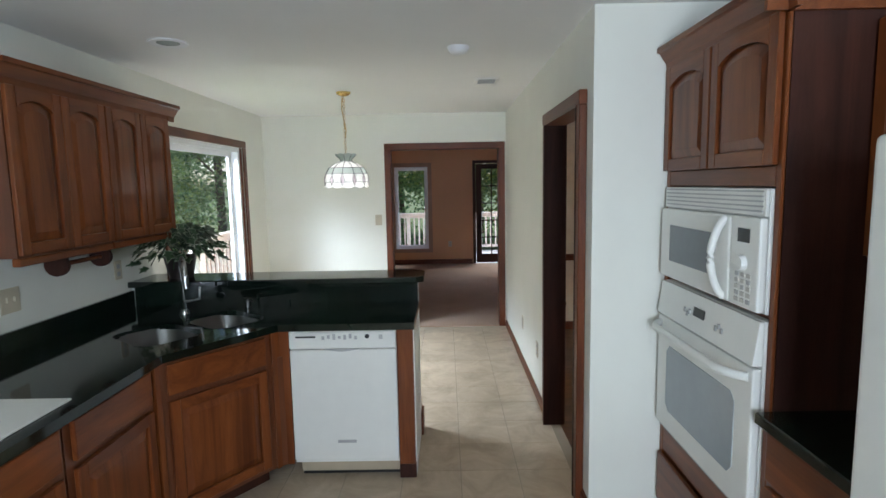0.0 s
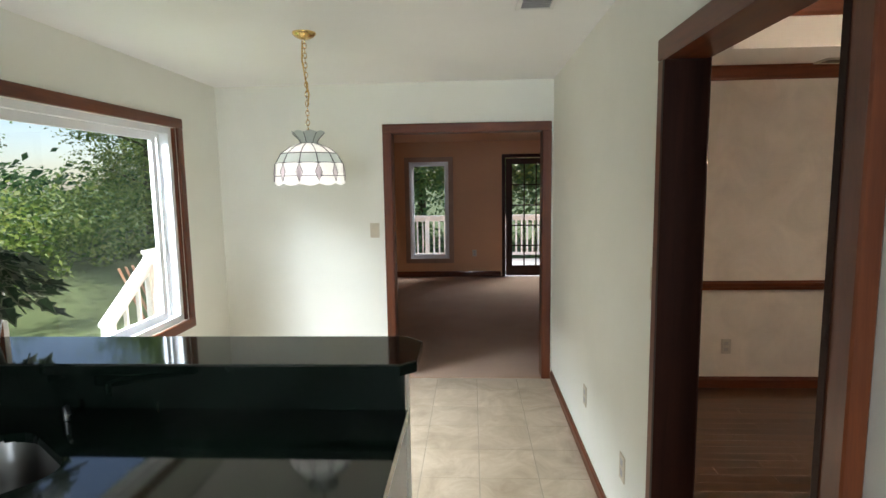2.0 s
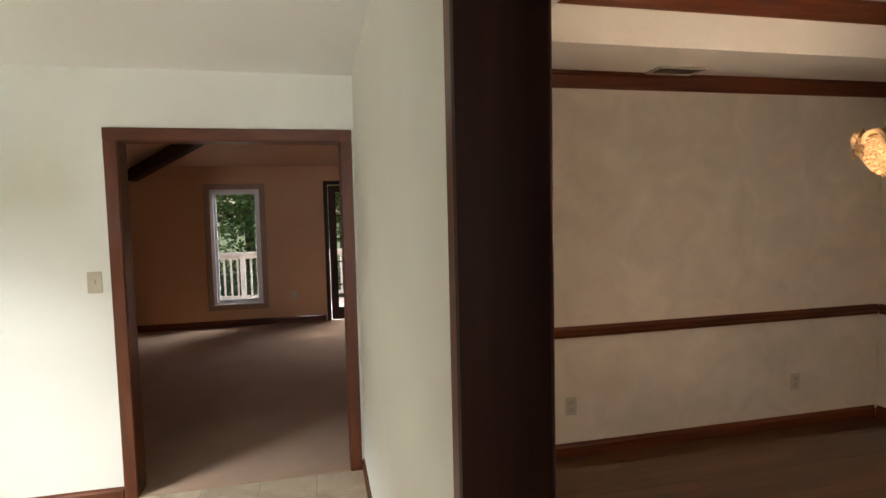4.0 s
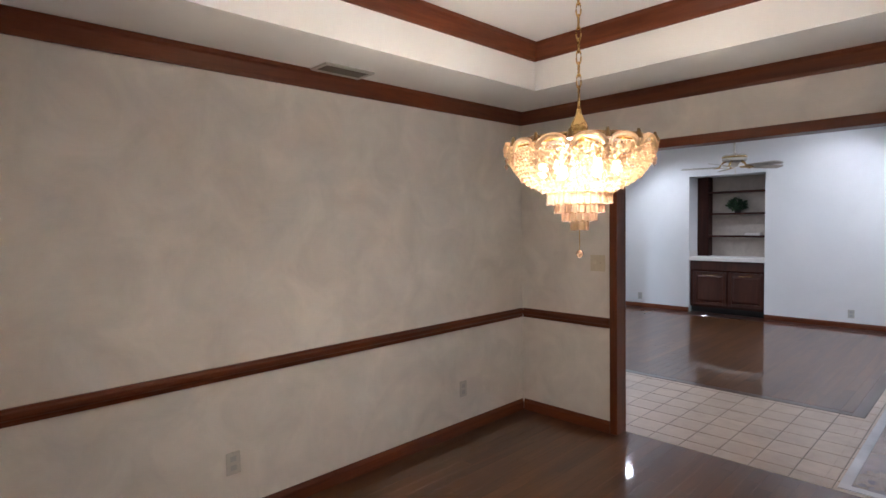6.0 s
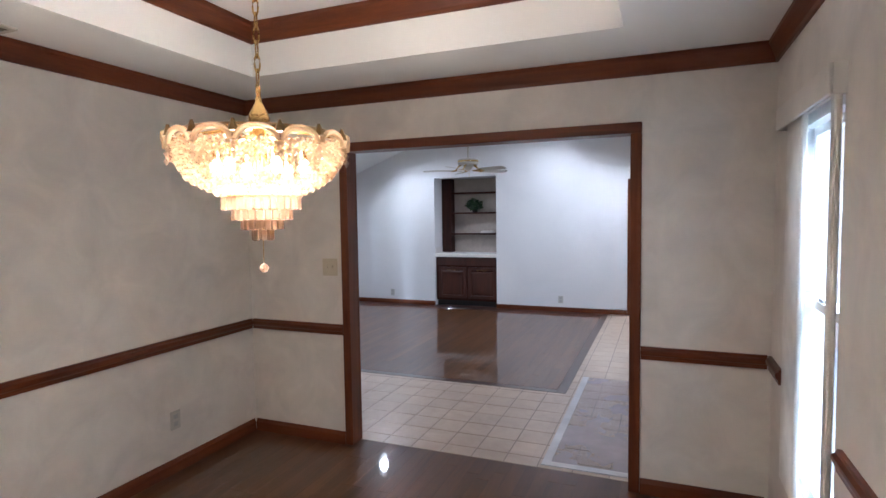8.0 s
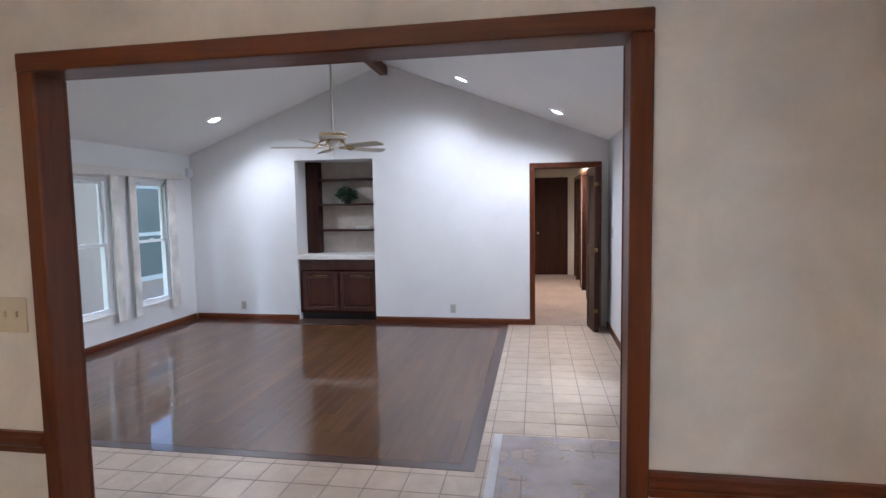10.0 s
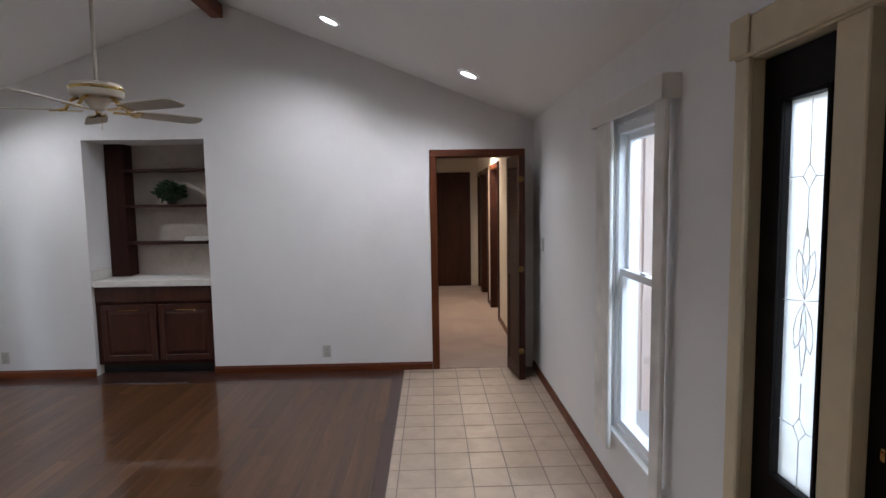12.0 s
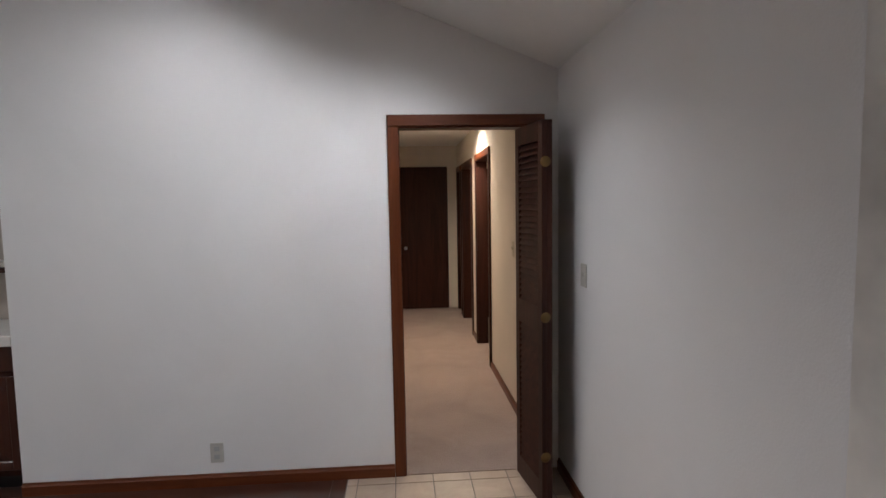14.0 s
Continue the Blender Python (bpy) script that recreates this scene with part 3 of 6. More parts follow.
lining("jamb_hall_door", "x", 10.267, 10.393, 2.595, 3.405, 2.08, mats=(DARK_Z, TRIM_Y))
casing("casing_hall_door", "x", 10.27, -1, 2.61, 3.39, 2.068, w=0.066)
for a, b in HALL_DOORS:
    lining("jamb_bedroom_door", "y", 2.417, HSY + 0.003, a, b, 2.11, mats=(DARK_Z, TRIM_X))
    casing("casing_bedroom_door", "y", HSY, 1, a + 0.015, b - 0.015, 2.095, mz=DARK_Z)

for n, ax, f, o, u0, u1 in (("kitchen", "x", 0.735, -1, 3.43, 5.98), ("kitchen", "x", 0.735, -1, 2.335, 2.46), ("kitchen", "y", 6.0, -1, -1.97, -0.64),
                            ("family", "y", 11.05, -1, -2.05, 0.58), ("family", "x", -2.05, 1, 6.14, 11.03), ("living", "x", 10.27, -1, 3.457, 5.58), ("living", "x", 10.27, -1, 6.72, 8.32),
                            ("living", "y", 8.34, -1, 4.66, 10.25), ("living", "y", 2.46, 1, 6.79, 10.24), ("hall", "y", HSY, 1, 10.4, 12.31),
                            ("hall", "y", HSY, 1, 13.34, 13.66), ("hall", "y", HSY, 1, 14.76, 14.89), ("living", "x", 4.645, 1, 5.015, 8.32)):
    trim_run("baseboard_" + n, ax, f, o, u0, u1, 0.0, 0.075 if n != "family" else 0.1, 0.014, TRIM_Y if ax == "x" else TRIM_X, "stained wooden baseboard along the wall", "baseboard")
for ax, f, o, u0, u1 in (("y", DNY, -1, 0.85, 4.525), ("x", DEX, -1, 5.012, 5.795), ("x", DEX, -1, 2.43, 3.053), ("y", DSY, 1, 0.85, 4.525), ("x", 0.828, 1, 3.43, 5.795)):
    m = TRIM_Y if ax == "x" else TRIM_X
    trim_run("baseboard_dining", ax, f, o, u0, u1, 0.0, 0.088, 0.018, m, "mahogany dining room baseboard", "baseboard")
    for a, b in ([(u0, u1)] if f != DSY else [(0.85, 3.32), (4.25, 4.525)]):
        trim_run("chair_rail", ax, f, o, a, b, 0.782, 0.855, 0.03, m, "mahogany chair rail round the dining room", "trim", "rail")
for ax, f, o, u0, u1 in (("y", DNY, -1, 0.829, 4.544), ("x", DEX, -1, 2.411, 5.814), ("y", DSY, 1, 0.829, 4.544), ("x", 0.828, 1, 2.411, 5.814)):
    trim_run("crown_molding", ax, f, o, u0, u1, 2.36, 2.461, 0.05, TRIM_Y if ax == "x" else TRIM_X, "mahogany crown molding under the dining ceiling", "trim", "crown")
for ax, f, o, u0, u1 in (("y", TY1, -1, TX0 + 0.001, TX1 - 0.001), ("x", TX1, -1, TY0 + 0.001, TY1 - 0.001), ("y", TY0, 1, TX0 + 0.001, TX1 - 0.001), ("x", TX0, 1, TY0 + 0.001, TY1 - 0.001)):
    trim_run("tray_molding", ax, f, o, u0, u1, 2.655, 2.77, 0.05, TRIM_Y if ax == "x" else TRIM_X, "mahogany molding inside the raised tray ceiling", "trim", "crown")

# ---------------- sky light at the windows ----------------
SKYC = (0.86, 0.94, 1.0)
lamp("sky_light_kitchen", "AREA", 920, SKYC, look((-3.1, 4.5, 3.1), (-1.2, 4.7, 1.4)), 2.2, 1.2)
# fill lamp added in the invented rear window to brighten the oven side
lamp("fill_light_kitchen_rear", "AREA", 94, SKYC, look((0.05, -2.455, 1.52), (1.6, 0.3, 1.4)), 0.85, 1.1)
lamp("sky_light_dining", "AREA", 225, SKYC, look((3.74, 1.1, 3.1), (3.78, 3.6, 0.9)), 1.2, 1.0)
lamp("sky_light_porch", "AREA", 90, SKYC, look((6.9, 1.0, 3.1), (6.9, 3.4, 0.8)), 2.6, 1.0)
lamp("sky_light_garden", "AREA", 220, SKYC, look((8.8, 9.8, 3.2), (8.6, 7.0, 0.8)), 2.2, 1.2)
lamp("sky_light_family", "AREA", 310, SKYC, look((1.3, 12.3, 3.1), (0.6, 9.5, 0.6)), 2.0, 1.0)


# ---------------- cabinets ----------------
def facing(x, y, z, f):
    """The pose of a front whose lower left corner is at x, y, z and which looks along f."""
    return pose(x, y, z, 0, 0, math.degrees(math.atan2(f[0], -f[1])))


def cab_door(root, w, h, m, arch=True, mats=None, knob=False, name="door"):
    mz, mx = mats or (CAB_Z, CAB_X)
    s, t = 0.052, 0.02
    rise = 0.035 if arch else 0.0
    n = 10
    curve = [(s + (w - 2 * s) * k / n, h - s - rise + rise * math.sin(math.pi * k / n) ** 0.7) for k in range(n + 1)]
    g = 0.004
    pan = [(s + g, s + g), (w - s - g, s + g)] + [(min(max(a, s + g), w - s - g), b - g) for a, b in curve[::-1]]
    cx, cz = w / 2, h / 2
    bm = bmesh.new()
    back = [bm.verts.new(p) for p in ((0.01, 0.0185, 0.01), (w - 0.01, 0.0185, 0.01), (w - 0.01, 0.0185, h - 0.01), (0.01, 0.0185, h - 0.01))]
    bm.faces.new(back)
    outer = [bm.verts.new((a, 0.013, b)) for a, b in pan]
    kx, kz = 1 - 0.07 / (w - 2 * s), 1 - 0.07 / (h - 2 * s)
    inner = [bm.verts.new((cx + (a - cx) * kx, 0.003, cz + (b - cz) * kz)) for a, b in pan]
    for i in range(len(pan)):
        j = (i + 1) % len(pan)
        bm.faces.new((outer[i], outer[j], inner[j], inner[i]))
    bm.faces.new(inner)
    bmesh.ops.recalc_face_normals(bm, faces=bm.faces)
    door = part(name, bm, mz, root, m=m)
    part("stile", bx(0, 0, 0, s, t, h, 0.003), mz, door, m=m)
    part("stile", bx(w - s, 0, 0, w, t, h, 0.003), mz, door, m=m)
    part("bottom_rail", bx(s, 0, 0, w - s, t, s, 0.003), mx, door, m=m)
    part("top_rail", prism([(s, h)] + [(s, curve[0][1])] + curve[1:-1] + [(w - s, curve[-1][1]), (w - s, h)], 0, t, "y"), mx, door, m=m)
    if knob:
        part("handle", tube([m @ Vector(p) for p in ((w * 0.3, -0.001, h - 0.05), (w * 0.32, -0.022, h - 0.05), (w * 0.68, -0.022, h - 0.05), (w * 0.7, -0.001, h - 0.05))], 0.004), BRASS, door, "brass bar handle", smooth=True)
    return door


def drawer(root, w, h, m, mat=None):
    d = part("drawer_front", bx(0, 0, 0, w, 0.02, h, 0.007, seg=2), mat or CAB_X, root, m=m)
    return d


# base cabinets along the window wall
for name, y0, y1 in (("base_cabinet", 0.85, 1.56), ("base_cabinet", 1.57, 2.14)):
    c = thing(name, "cherry wooden base cabinet with drawer under granite worktop", "cabinet", (-1.6, (y0 + y1) / 2, 0), "kitchen base cabinets")
    part("body", bx(-1.97, y0, 0.09, -1.292, y1, 0.868), CAB_S, c)
    part("toe_kick", bx(-1.95, y0, 0, -1.36, y1, 0.09), DARK_Z, c)
    f = (1, 0)
    drawer(c, y1 - y0 - 0.06, 0.15, facing(-1.27, y0 + 0.03, 0.70, f))
    cab_door(c, y1 - y0 - 0.06, 0.55, facing(-1.27, y0 + 0.03, 0.12, f), False)

U = Vector((0.595, 0.804, 0))
NRM = Vector((-0.804, 0.595, 0))
sk = thing("sink_cabinet", "cherry corner sink cabinet set at an angle", "cabinet", (-1.3, 2.6, 0), "kitchen base cabinets")
A0 = Vector((-1.262, 2.17, 0))
A1 = A0 + U * 0.595
inner = [A0 + NRM * 0.02, A1 + NRM * 0.02, Vector((-0.85, 2.72, 0)), Vector((-0.85, 3.2, 0)), Vector((-1.96, 3.2, 0)), Vector((-1.96, 2.16, 0)), Vector((-1.30, 2.16, 0))]
part("body", prism([(p.x, p.y) for p in inner], 0.09, 0.72), CAB_S, sk)
part("apron", prism([(p.x, p.y) for p in (A0 + NRM * 0.02, A1 + NRM * 0.02, A1 + NRM * 0.04, A0 + NRM * 0.04)], 0.72, 0.868), CAB_S, sk)
part("toe_kick", prism([(p.x, p.y) for p in (A0 + NRM * 0.09, A1 + NRM * 0.09, A1 + NRM * 0.12, A0 + NRM * 0.12)], 0, 0.09), DARK_Z, sk)
part("corner_stile", prism([(-0.909, 2.650), (-0.886, 2.704), (-0.886, 2.75), (-0.97, 2.72)], 0.09, 0.868), CAB_Z, sk)
part("corner_stile", prism([(-1.274, 2.141), (-1.266, 2.168), (-1.31, 2.20), (-1.33, 2.141)], 0.09, 0.868), CAB_Z, sk)
fdir = (-NRM.x, -NRM.y)
drawer(sk, 0.53, 0.15, facing(*(A0 + U * 0.03).xy, 0.70, fdir))
cab_door(sk, 0.53, 0.55, facing(*(A0 + U * 0.03).xy, 0.12, fdir), False)

dw = thing("dishwasher", "white built-in dishwasher under the granite worktop", "dishwasher", (-0.53, 2.95, 0))
part("tub", bx(-0.828, 2.725, 0.09, -0.238, 3.18, 0.862), APPL, dw)
part("door", bx(-0.828, 2.70, 0.115, -0.238, 2.724, 0.755, 0.004), APPL, dw)
cp = part("control_panel", bx(-0.828, 2.692, 0.762, -0.238, 2.724, 0.862, 0.006), APPL, dw)
# thin grey lens on the door, drawn for the shade in the hand grip
part("handle_recess", prism([(-0.64 + 0.2 * k / 8, 0.761 - 0.016 * math.sin(math.pi * k / 8)) for k in range(9)], 2.697, 2.70, "y"), GREY, dw)
part("vent_slot", bx(-0.79, 2.6905, 0.826, -0.68, 2.693, 0.836), BLACK, cp)
part("display", cyl((-0.395, 2.689, 0.832), (-0.395, 2.693, 0.832), 0.013), BLACK, cp)
for k in range(7):
    part("button", bx(-0.645 + k * 0.03, 2.690, 0.815 + 0.006 * (k % 2), -0.63 + k * 0.03, 2.693, 0.835 + 0.006 * (k % 3)), GREY, cp)
part("button", bx(-0.33, 2.690, 0.815, -0.31, 2.693, 0.84), GREY, cp)
part("maker_badge", bx(-0.58, 2.698, 0.215, -0.475, 2.7005, 0.232, 0.001), GREY, dw)
part("filler", bx(-0.885, 2.704, 0.09, -0.832, 2.722, 0.868), CAB_Z, dw, "cherry filler strip")
part("toe_panel", bx(-0.80, 2.74, 0.03, -0.24, 2.76, 0.10), TOE, dw, "beige toe panel")
# black board that darkens the gap behind the toe panel like shade
part("toe_recess_shade", bx(-0.80, 2.765, 0, -0.24, 2.78, 0.10), BLACK, dw)

ep = thing("bar_end_panel", "cherry end stile with white-painted side of the bar", "cabinet panel", (-0.19, 3.0, 0))
part("stile", bx(-0.235, 2.702, 0.08, -0.145, 2.74, 0.868, 0.003), CAB_Z, ep)
part("base_block", bx(-0.235, 2.698, 0, -0.142, 2.74, 0.08, 0.003), DARK_Z, ep)
part("side", bx(-0.16, 2.741, 0, -0.14, 3.215, 0.868), WHITE, ep)
hw = thing("bar_half_wall", "white half wall that carries the raised bar", "half wall", (-1.0, 3.3, 0), kind="structure")
part("core", bx(-1.99, 3.245, 0, -0.14, 3.345, 1.03), WHITE, hw)
part("baseboard", bx(-0.138, 3.23, 0, -0.122, 3.36, 0.15, 0.003), TRIM_Y, hw)
part("baseboard", bx(-1.98, 3.346, 0, -0.14, 3.362, 0.1, 0.003), TRIM_X, hw)


def rounded(cx, cy, a, b, u, v, r, n=5):
    pts = []
    for sx, sy, st in ((1, 1, 0), (-1, 1, 90), (-1, -1, 180), (1, -1, 270)):
        for k in range(n + 1):
            t = radians(st + 90 * k / n)
            p = Vector((cx, cy, 0)) + u * (sx * (a - r) + r * math.cos(t)) + v * (sy * (b - r) + r * math.sin(t))
            pts.append(p)
    return pts


BOWLS = [Vector((-1.45, 2.515, 0)), Vector((-1.225, 2.82, 0))]


def worktop():
    bm = bmesh.new()
    edges = []
    outer = [(-1.985, 0.2), (-1.24, 0.2), (-1.24, 2.15), (-0.875, 2.662), (-0.132, 2.662), (-0.132, 3.22), (-1.985, 3.22)]
    loops = [[Vector((a, b, 0)) for a, b in outer]] + [rounded(c.x, c.y, 0.165, 0.2, U, NRM, 0.09) for c in BOWLS]
    for loop in loops:
        vs = [bm.verts.new((p.x, p.y, 0.91)) for p in loop]
        edges += [bm.edges.new((vs[i], vs[(i + 1) % len(vs)])) for i in range(len(vs))]
    fill = bmesh.ops.triangle_fill(bm, edges=edges, use_beauty=True, use_dissolve=False)
    faces = [g for g in fill["geom"] if isinstance(g, bmesh.types.BMFace)]
    ext = bmesh.ops.extrude_face_region(bm, geom=faces)
    bmesh.ops.translate(bm, vec=(0, 0, -0.038), verts=[g for g in ext["geom"] if isinstance(g, bmesh.types.BMVert)])
    bmesh.ops.recalc_face_normals(bm, faces=bm.faces)
    return bm


ct = thing("granite_worktop", "polished dark green granite worktop with cut-out sink", "countertop", (-1.4, 2.0, 0.872))
part("slab", worktop(), GRANITE, ct)
part("backsplash", bx(-1.985, 0.2, 0.911, -1.963, 3.218, 1.012, 0.002), GRANITE, ct)
part("riser", bx(-1.96, 3.221, 0.90, -0.14, 3.243, 1.03), GRANITE, ct)
solo("granite_bar_top", prism([(-1.985, 3.19), (-0.15, 3.19), (-0.10, 3.235), (-0.10, 3.45), (-0.165, 3.52), (-1.985, 3.52)], 1.031, 1.07, bevel=0.006), GRANITE, "raised polished dark granite bar top", "countertop")

si = thing("kitchen_sink", "double-bowl stainless undermount sink in the granite", "sink", (-1.33, 2.66, 0.70))
for c in BOWLS:
    bm = bmesh.new()
    rings = []
    for z, k in ((0.9, 1.0), (0.895, 0.985), (0.76, 0.95), (0.725, 0.86), (0.72, 0.2)):
        rings.append([bm.verts.new((p.x, p.y, z)) for p in rounded(c.x, c.y, 0.168 * k, 0.203 * k, U, NRM, 0.09 * k)])
    for a, b in zip(rings, rings[1:]):
        for i in range(len(a)):
            bm.faces.new((a[i], a[(i + 1) % len(a)], b[(i + 1) % len(a)], b[i]))
    bm.faces.new(rings[-1])
    bmesh.ops.recalc_face_normals(bm, faces=bm.faces)
    bowl = part("bowl", bm, SINK, si, smooth=True)
    part("drain", lathe([(0.0, 0.724), (0.03, 0.724), (0.042, 0.727), (0.045, 0.722)], 20, (c.x, c.y, 0)), LEAD, bowl, smooth=True)

fa = thing("kitchen_faucet", "brushed steel pull-down kitchen faucet on granite", "faucet", (-1.52, 2.96, 0.91))
fx, fy = -1.52, 2.96
part("base", lathe([(0.0, 0.911), (0.027, 0.911), (0.027, 0.925), (0.019, 0.94), (0.0, 0.94)], 20, (fx, fy, 0)), STEEL, fa, smooth=True)
part("spout", tube([(fx, fy, 0.93), (fx, fy, 1.2), (fx + 0.004, fy - 0.006, 1.235), (fx + 0.02, fy - 0.03, 1.25), (fx + 0.045, fy - 0.066, 1.235), (fx + 0.055, fy - 0.08, 1.2), (fx + 0.06, fy - 0.088, 1.15)], 0.014, 12), STEEL, fa, smooth=True)
part("spray_head", cyl((fx + 0.06, fy - 0.088, 1.155), (fx + 0.066, fy - 0.096, 1.08), 0.018, 0.016), STEEL, fa, smooth=True)
part("lever", tube([(fx, fy, 0.985), (fx + 0.09, fy + 0.01, 1.0), (fx + 0.095, fy + 0.012, 1.075)], 0.008, 10), STEEL, fa, smooth=True)
so = thing("soap_dispenser", "small steel soap dispenser behind the sink", "dispenser", (-1.2, 3.12, 0.911))
part("stem", cyl((-1.2, 3.12, 0.911), (-1.2, 3.12, 0.955), 0.009), STEEL, so, smooth=True)
part("spout", tube([(-1.2, 3.12, 0.955), (-1.18, 3.1, 0.962), (-1.15, 3.07, 0.955)], 0.006), STEEL, so, smooth=True)

ck = thing("cooktop", "white glass cooktop set into the granite", "cooktop", (-1.58, 1.2, 0.911))
part("glass_top", bx(-1.86, 0.75, 0.911, -1.30, 1.645, 0.918, 0.002), APPL, ck)
for x, y, r in ((-1.7, 1.4, 0.1), (-1.46, 1.4, 0.075), (-1.7, 1.0, 0.075), (-1.46, 1.0, 0.1)):
    part("burner_ring", lathe([(r - 0.004, 0.9185), (r, 0.9187), (r + 0.003, 0.9185)], 40, (x, y, 0)), GREY, ck)

# wall cabinets over the worktop
for y0, y1 in ((2.0, 2.645), (2.65, 3.30)):
    c = thing("wall_cabinet", "cherry wall cabinet with two arched raised-panel doors", "cabinet", (-1.85, (y0 + y1) / 2, 1.343), "kitchen wall cabinets")
    part("body", bx(-1.995, y0, 1.378, -1.722, y1, 2.10), CAB_S, c)
    part("light_rail", bx(-1.75, y0, 1.343, -1.715, y1, 1.378, 0.004), CAB_X, c)
    hw2 = (y1 - y0) / 2
    for k in range(2):
        cab_door(c, hw2 - 0.006, 0.70, facing(-1.70, y0 + hw2 * k + 0.003, 1.388, (1, 0)))
crw = [(0, 0), (0.015, 0), (0.02, 0.03), (0.05, 0.075), (0.062, 0.08), (0.062, 0.1), (0, 0.1)]
cm = thing("cabinet_crown", "cherry crown molding along the cabinet tops", "trim", (-1.85, 2.6, 2.10))
part("front_run", prism([(-1.722 + a, 2.085 + b) for a, b in crw], 1.96, 3.385, "y"), CAB_X, cm)
part("side_run", prism([(3.30 + a, 2.085 + b) for a, b in crw], -1.995, -1.7, "x"), CAB_X, cm)

pt = thing("paper_towel_holder", "dark wooden paper towel holder under the cabinet", "paper towel holder", (-1.85, 2.56, 1.2))
for y in (2.40, 2.74):
    part("bracket", prism([(-1.85 + 0.06 * math.cos(radians(a)), 1.295 + 0.055 * math.sin(radians(a))) for a in range(150, 391, 20)] + [(-1.79, 1.377), (-1.91, 1.377)], y - 0.012, y + 0.012, "y", bevel=0.003), DARK_Z, pt)
part("rod", cyl((-1.85, 2.41, 1.295), (-1.85, 2.73, 1.295), 0.012), CAB_Z, pt, smooth=True)

plate("wall_switch", "x", -2.0, 1, 2.27, 1.15, 0.12, 0.118, PLATE, "switch", "almond double switch plate above the worktop", 2)
plate("wall_outlet", "x", -2.0, 1, 3.12, 1.16, label="almond outlet plate near the plant", mat=PLATE)
plate("wall_switch", "x", 0.735, -1, 3.50, 1.26, 0.08, 0.12, PLATE, "switch", "almond switch plate beside the dining opening")
plate("wall_outlet", "x", 0.735, -1, 3.85, 0.38, label="almond outlet plate low on the kitchen wall")
plate("wall_outlet", "x", 0.735, -1, 4.65, 0.39, label="almond outlet plate further along the kitchen wall")
plate("wall_switch", "y", 6.0, -1, -0.72, 1.26, 0.075, 0.12, PLATE, "switch", "almond switch plate beside the family room opening")


def leaves(rng, centre, radius, count, size, droop=0.2, flat=0.75):
    """Pointed, folded leaves in a loose cloud."""
    vs, fs = [], []
    for _ in range(count):
        d = Vector((rng.gauss(0, 1), rng.gauss(0, 1), rng.gauss(0, flat)))
        d.normalize()
        r = radius * rng.uniform(0.35, 1.0) ** 0.6
        p = Vector(centre) + Vector((d.x * r, d.y * r, d.z * r * flat - droop * (d.x ** 2 + d.y ** 2) * r))
        q = Euler((rng.uniform(-0.9, 0.9), rng.uniform(-0.9, 0.9), rng.uniform(0, 6.3))).to_matrix()
        s = size * rng.uniform(0.6, 1.2)
        n = len(vs)
        for a in ((0, -0.5, 0), (0.32, -0.1, 0.12), (0, 0, -0.02), (-0.32, -0.1, 0.12), (0, 0.62, -0.08)):
            vs.append(p + q @ (Vector(a) * s))
        fs += [(n, n + 1, n + 2), (n, n + 2, n + 3), (n + 1, n + 4, n + 2), (n + 2, n + 4, n + 3)]
    return vs, fs


def leaf_part(name, data, mat, parent):
    org = ORG[parent.name]
    me = bpy.data.meshes.new(name)
    me.from_pydata([v - org for v in data[0]], [], data[1])
    me.materials.append(mat)
    ob = new(name, me)
    ORG[ob.name] = org
    ob.parent = parent
    return ob


pl = thing("ivy_plant", "bushy dark green ivy in a dark pot on the bar", "plant", (-1.72, 3.36, 1.071))
rng = random.Random(3)
part("pot", lathe([(0.0, 1.071), (0.075, 1.071), (0.1, 1.2), (0.105, 1.215), (0.09, 1.215), (0.085, 1.18), (0.0, 1.18)], 24, (-1.72, 3.36, 0)), POT, pl, smooth=True)
edge_v, edge_f, vs, fs = [], [], [], []
for k in range(230):
    a = k * 2.4 + rng.uniform(-0.3, 0.3)
    r = rng.uniform(0.05, 0.27)
    p = Vector((-1.72 + r * math.cos(a), 3.36 + r * math.sin(a), 1.35 + rng.uniform(-0.03, 0.06) - max(0, r - 0.13) * rng.uniform(0.2, 1.5)))
    q = Euler((rng.uniform(-0.5, 0.5), rng.uniform(0.1, 0.9), a)).to_matrix()
    sz = rng.uniform(0.055, 0.095)
    lobes = ((-0.45, 0), (-0.3, 0.38), (0.0, 0.3), (0.22, 0.46), (0.28, 0.2), (0.75, 0), (0.28, -0.2), (0.22, -0.46), (0.0, -0.3), (-0.3, -0.38))
    for out, vv2, ff, lift in ((1.0, edge_v, edge_f, 0.0), (0.8, vs, fs, 0.003)):
        n = len(vv2)
        vv2.append(p + q @ Vector((0, 0, lift - 0.004)))
        vv2 += [p + q @ Vector((x * sz * out, y * sz * out, lift + 0.12 * sz * abs(y) / 0.46)) for x, y in lobes]
        ff += [(n, n + 1 + i, n + 1 + (i + 1) % 10) for i in range(10)]
leaf_part("foliage", (vs, fs), LEAF_IN, pl)
leaf_part("leaf_edges", (edge_v, edge_f), LEAF_EDGE, pl)
stems = bmesh.new()
for k in range(14):
    a = k * 0.45
    e = (-1.72 + 0.2 * math.cos(a), 3.36 + 0.2 * math.sin(a), 1.3 - 0.05 * (k % 4))
    tube([(-1.72, 3.36, 1.18), (-1.72 + 0.09 * math.cos(a), 3.36 + 0.09 * math.sin(a), 1.33), e], 0.003, 5, stems)
part("stems", stems, LEAF_IN, pl)

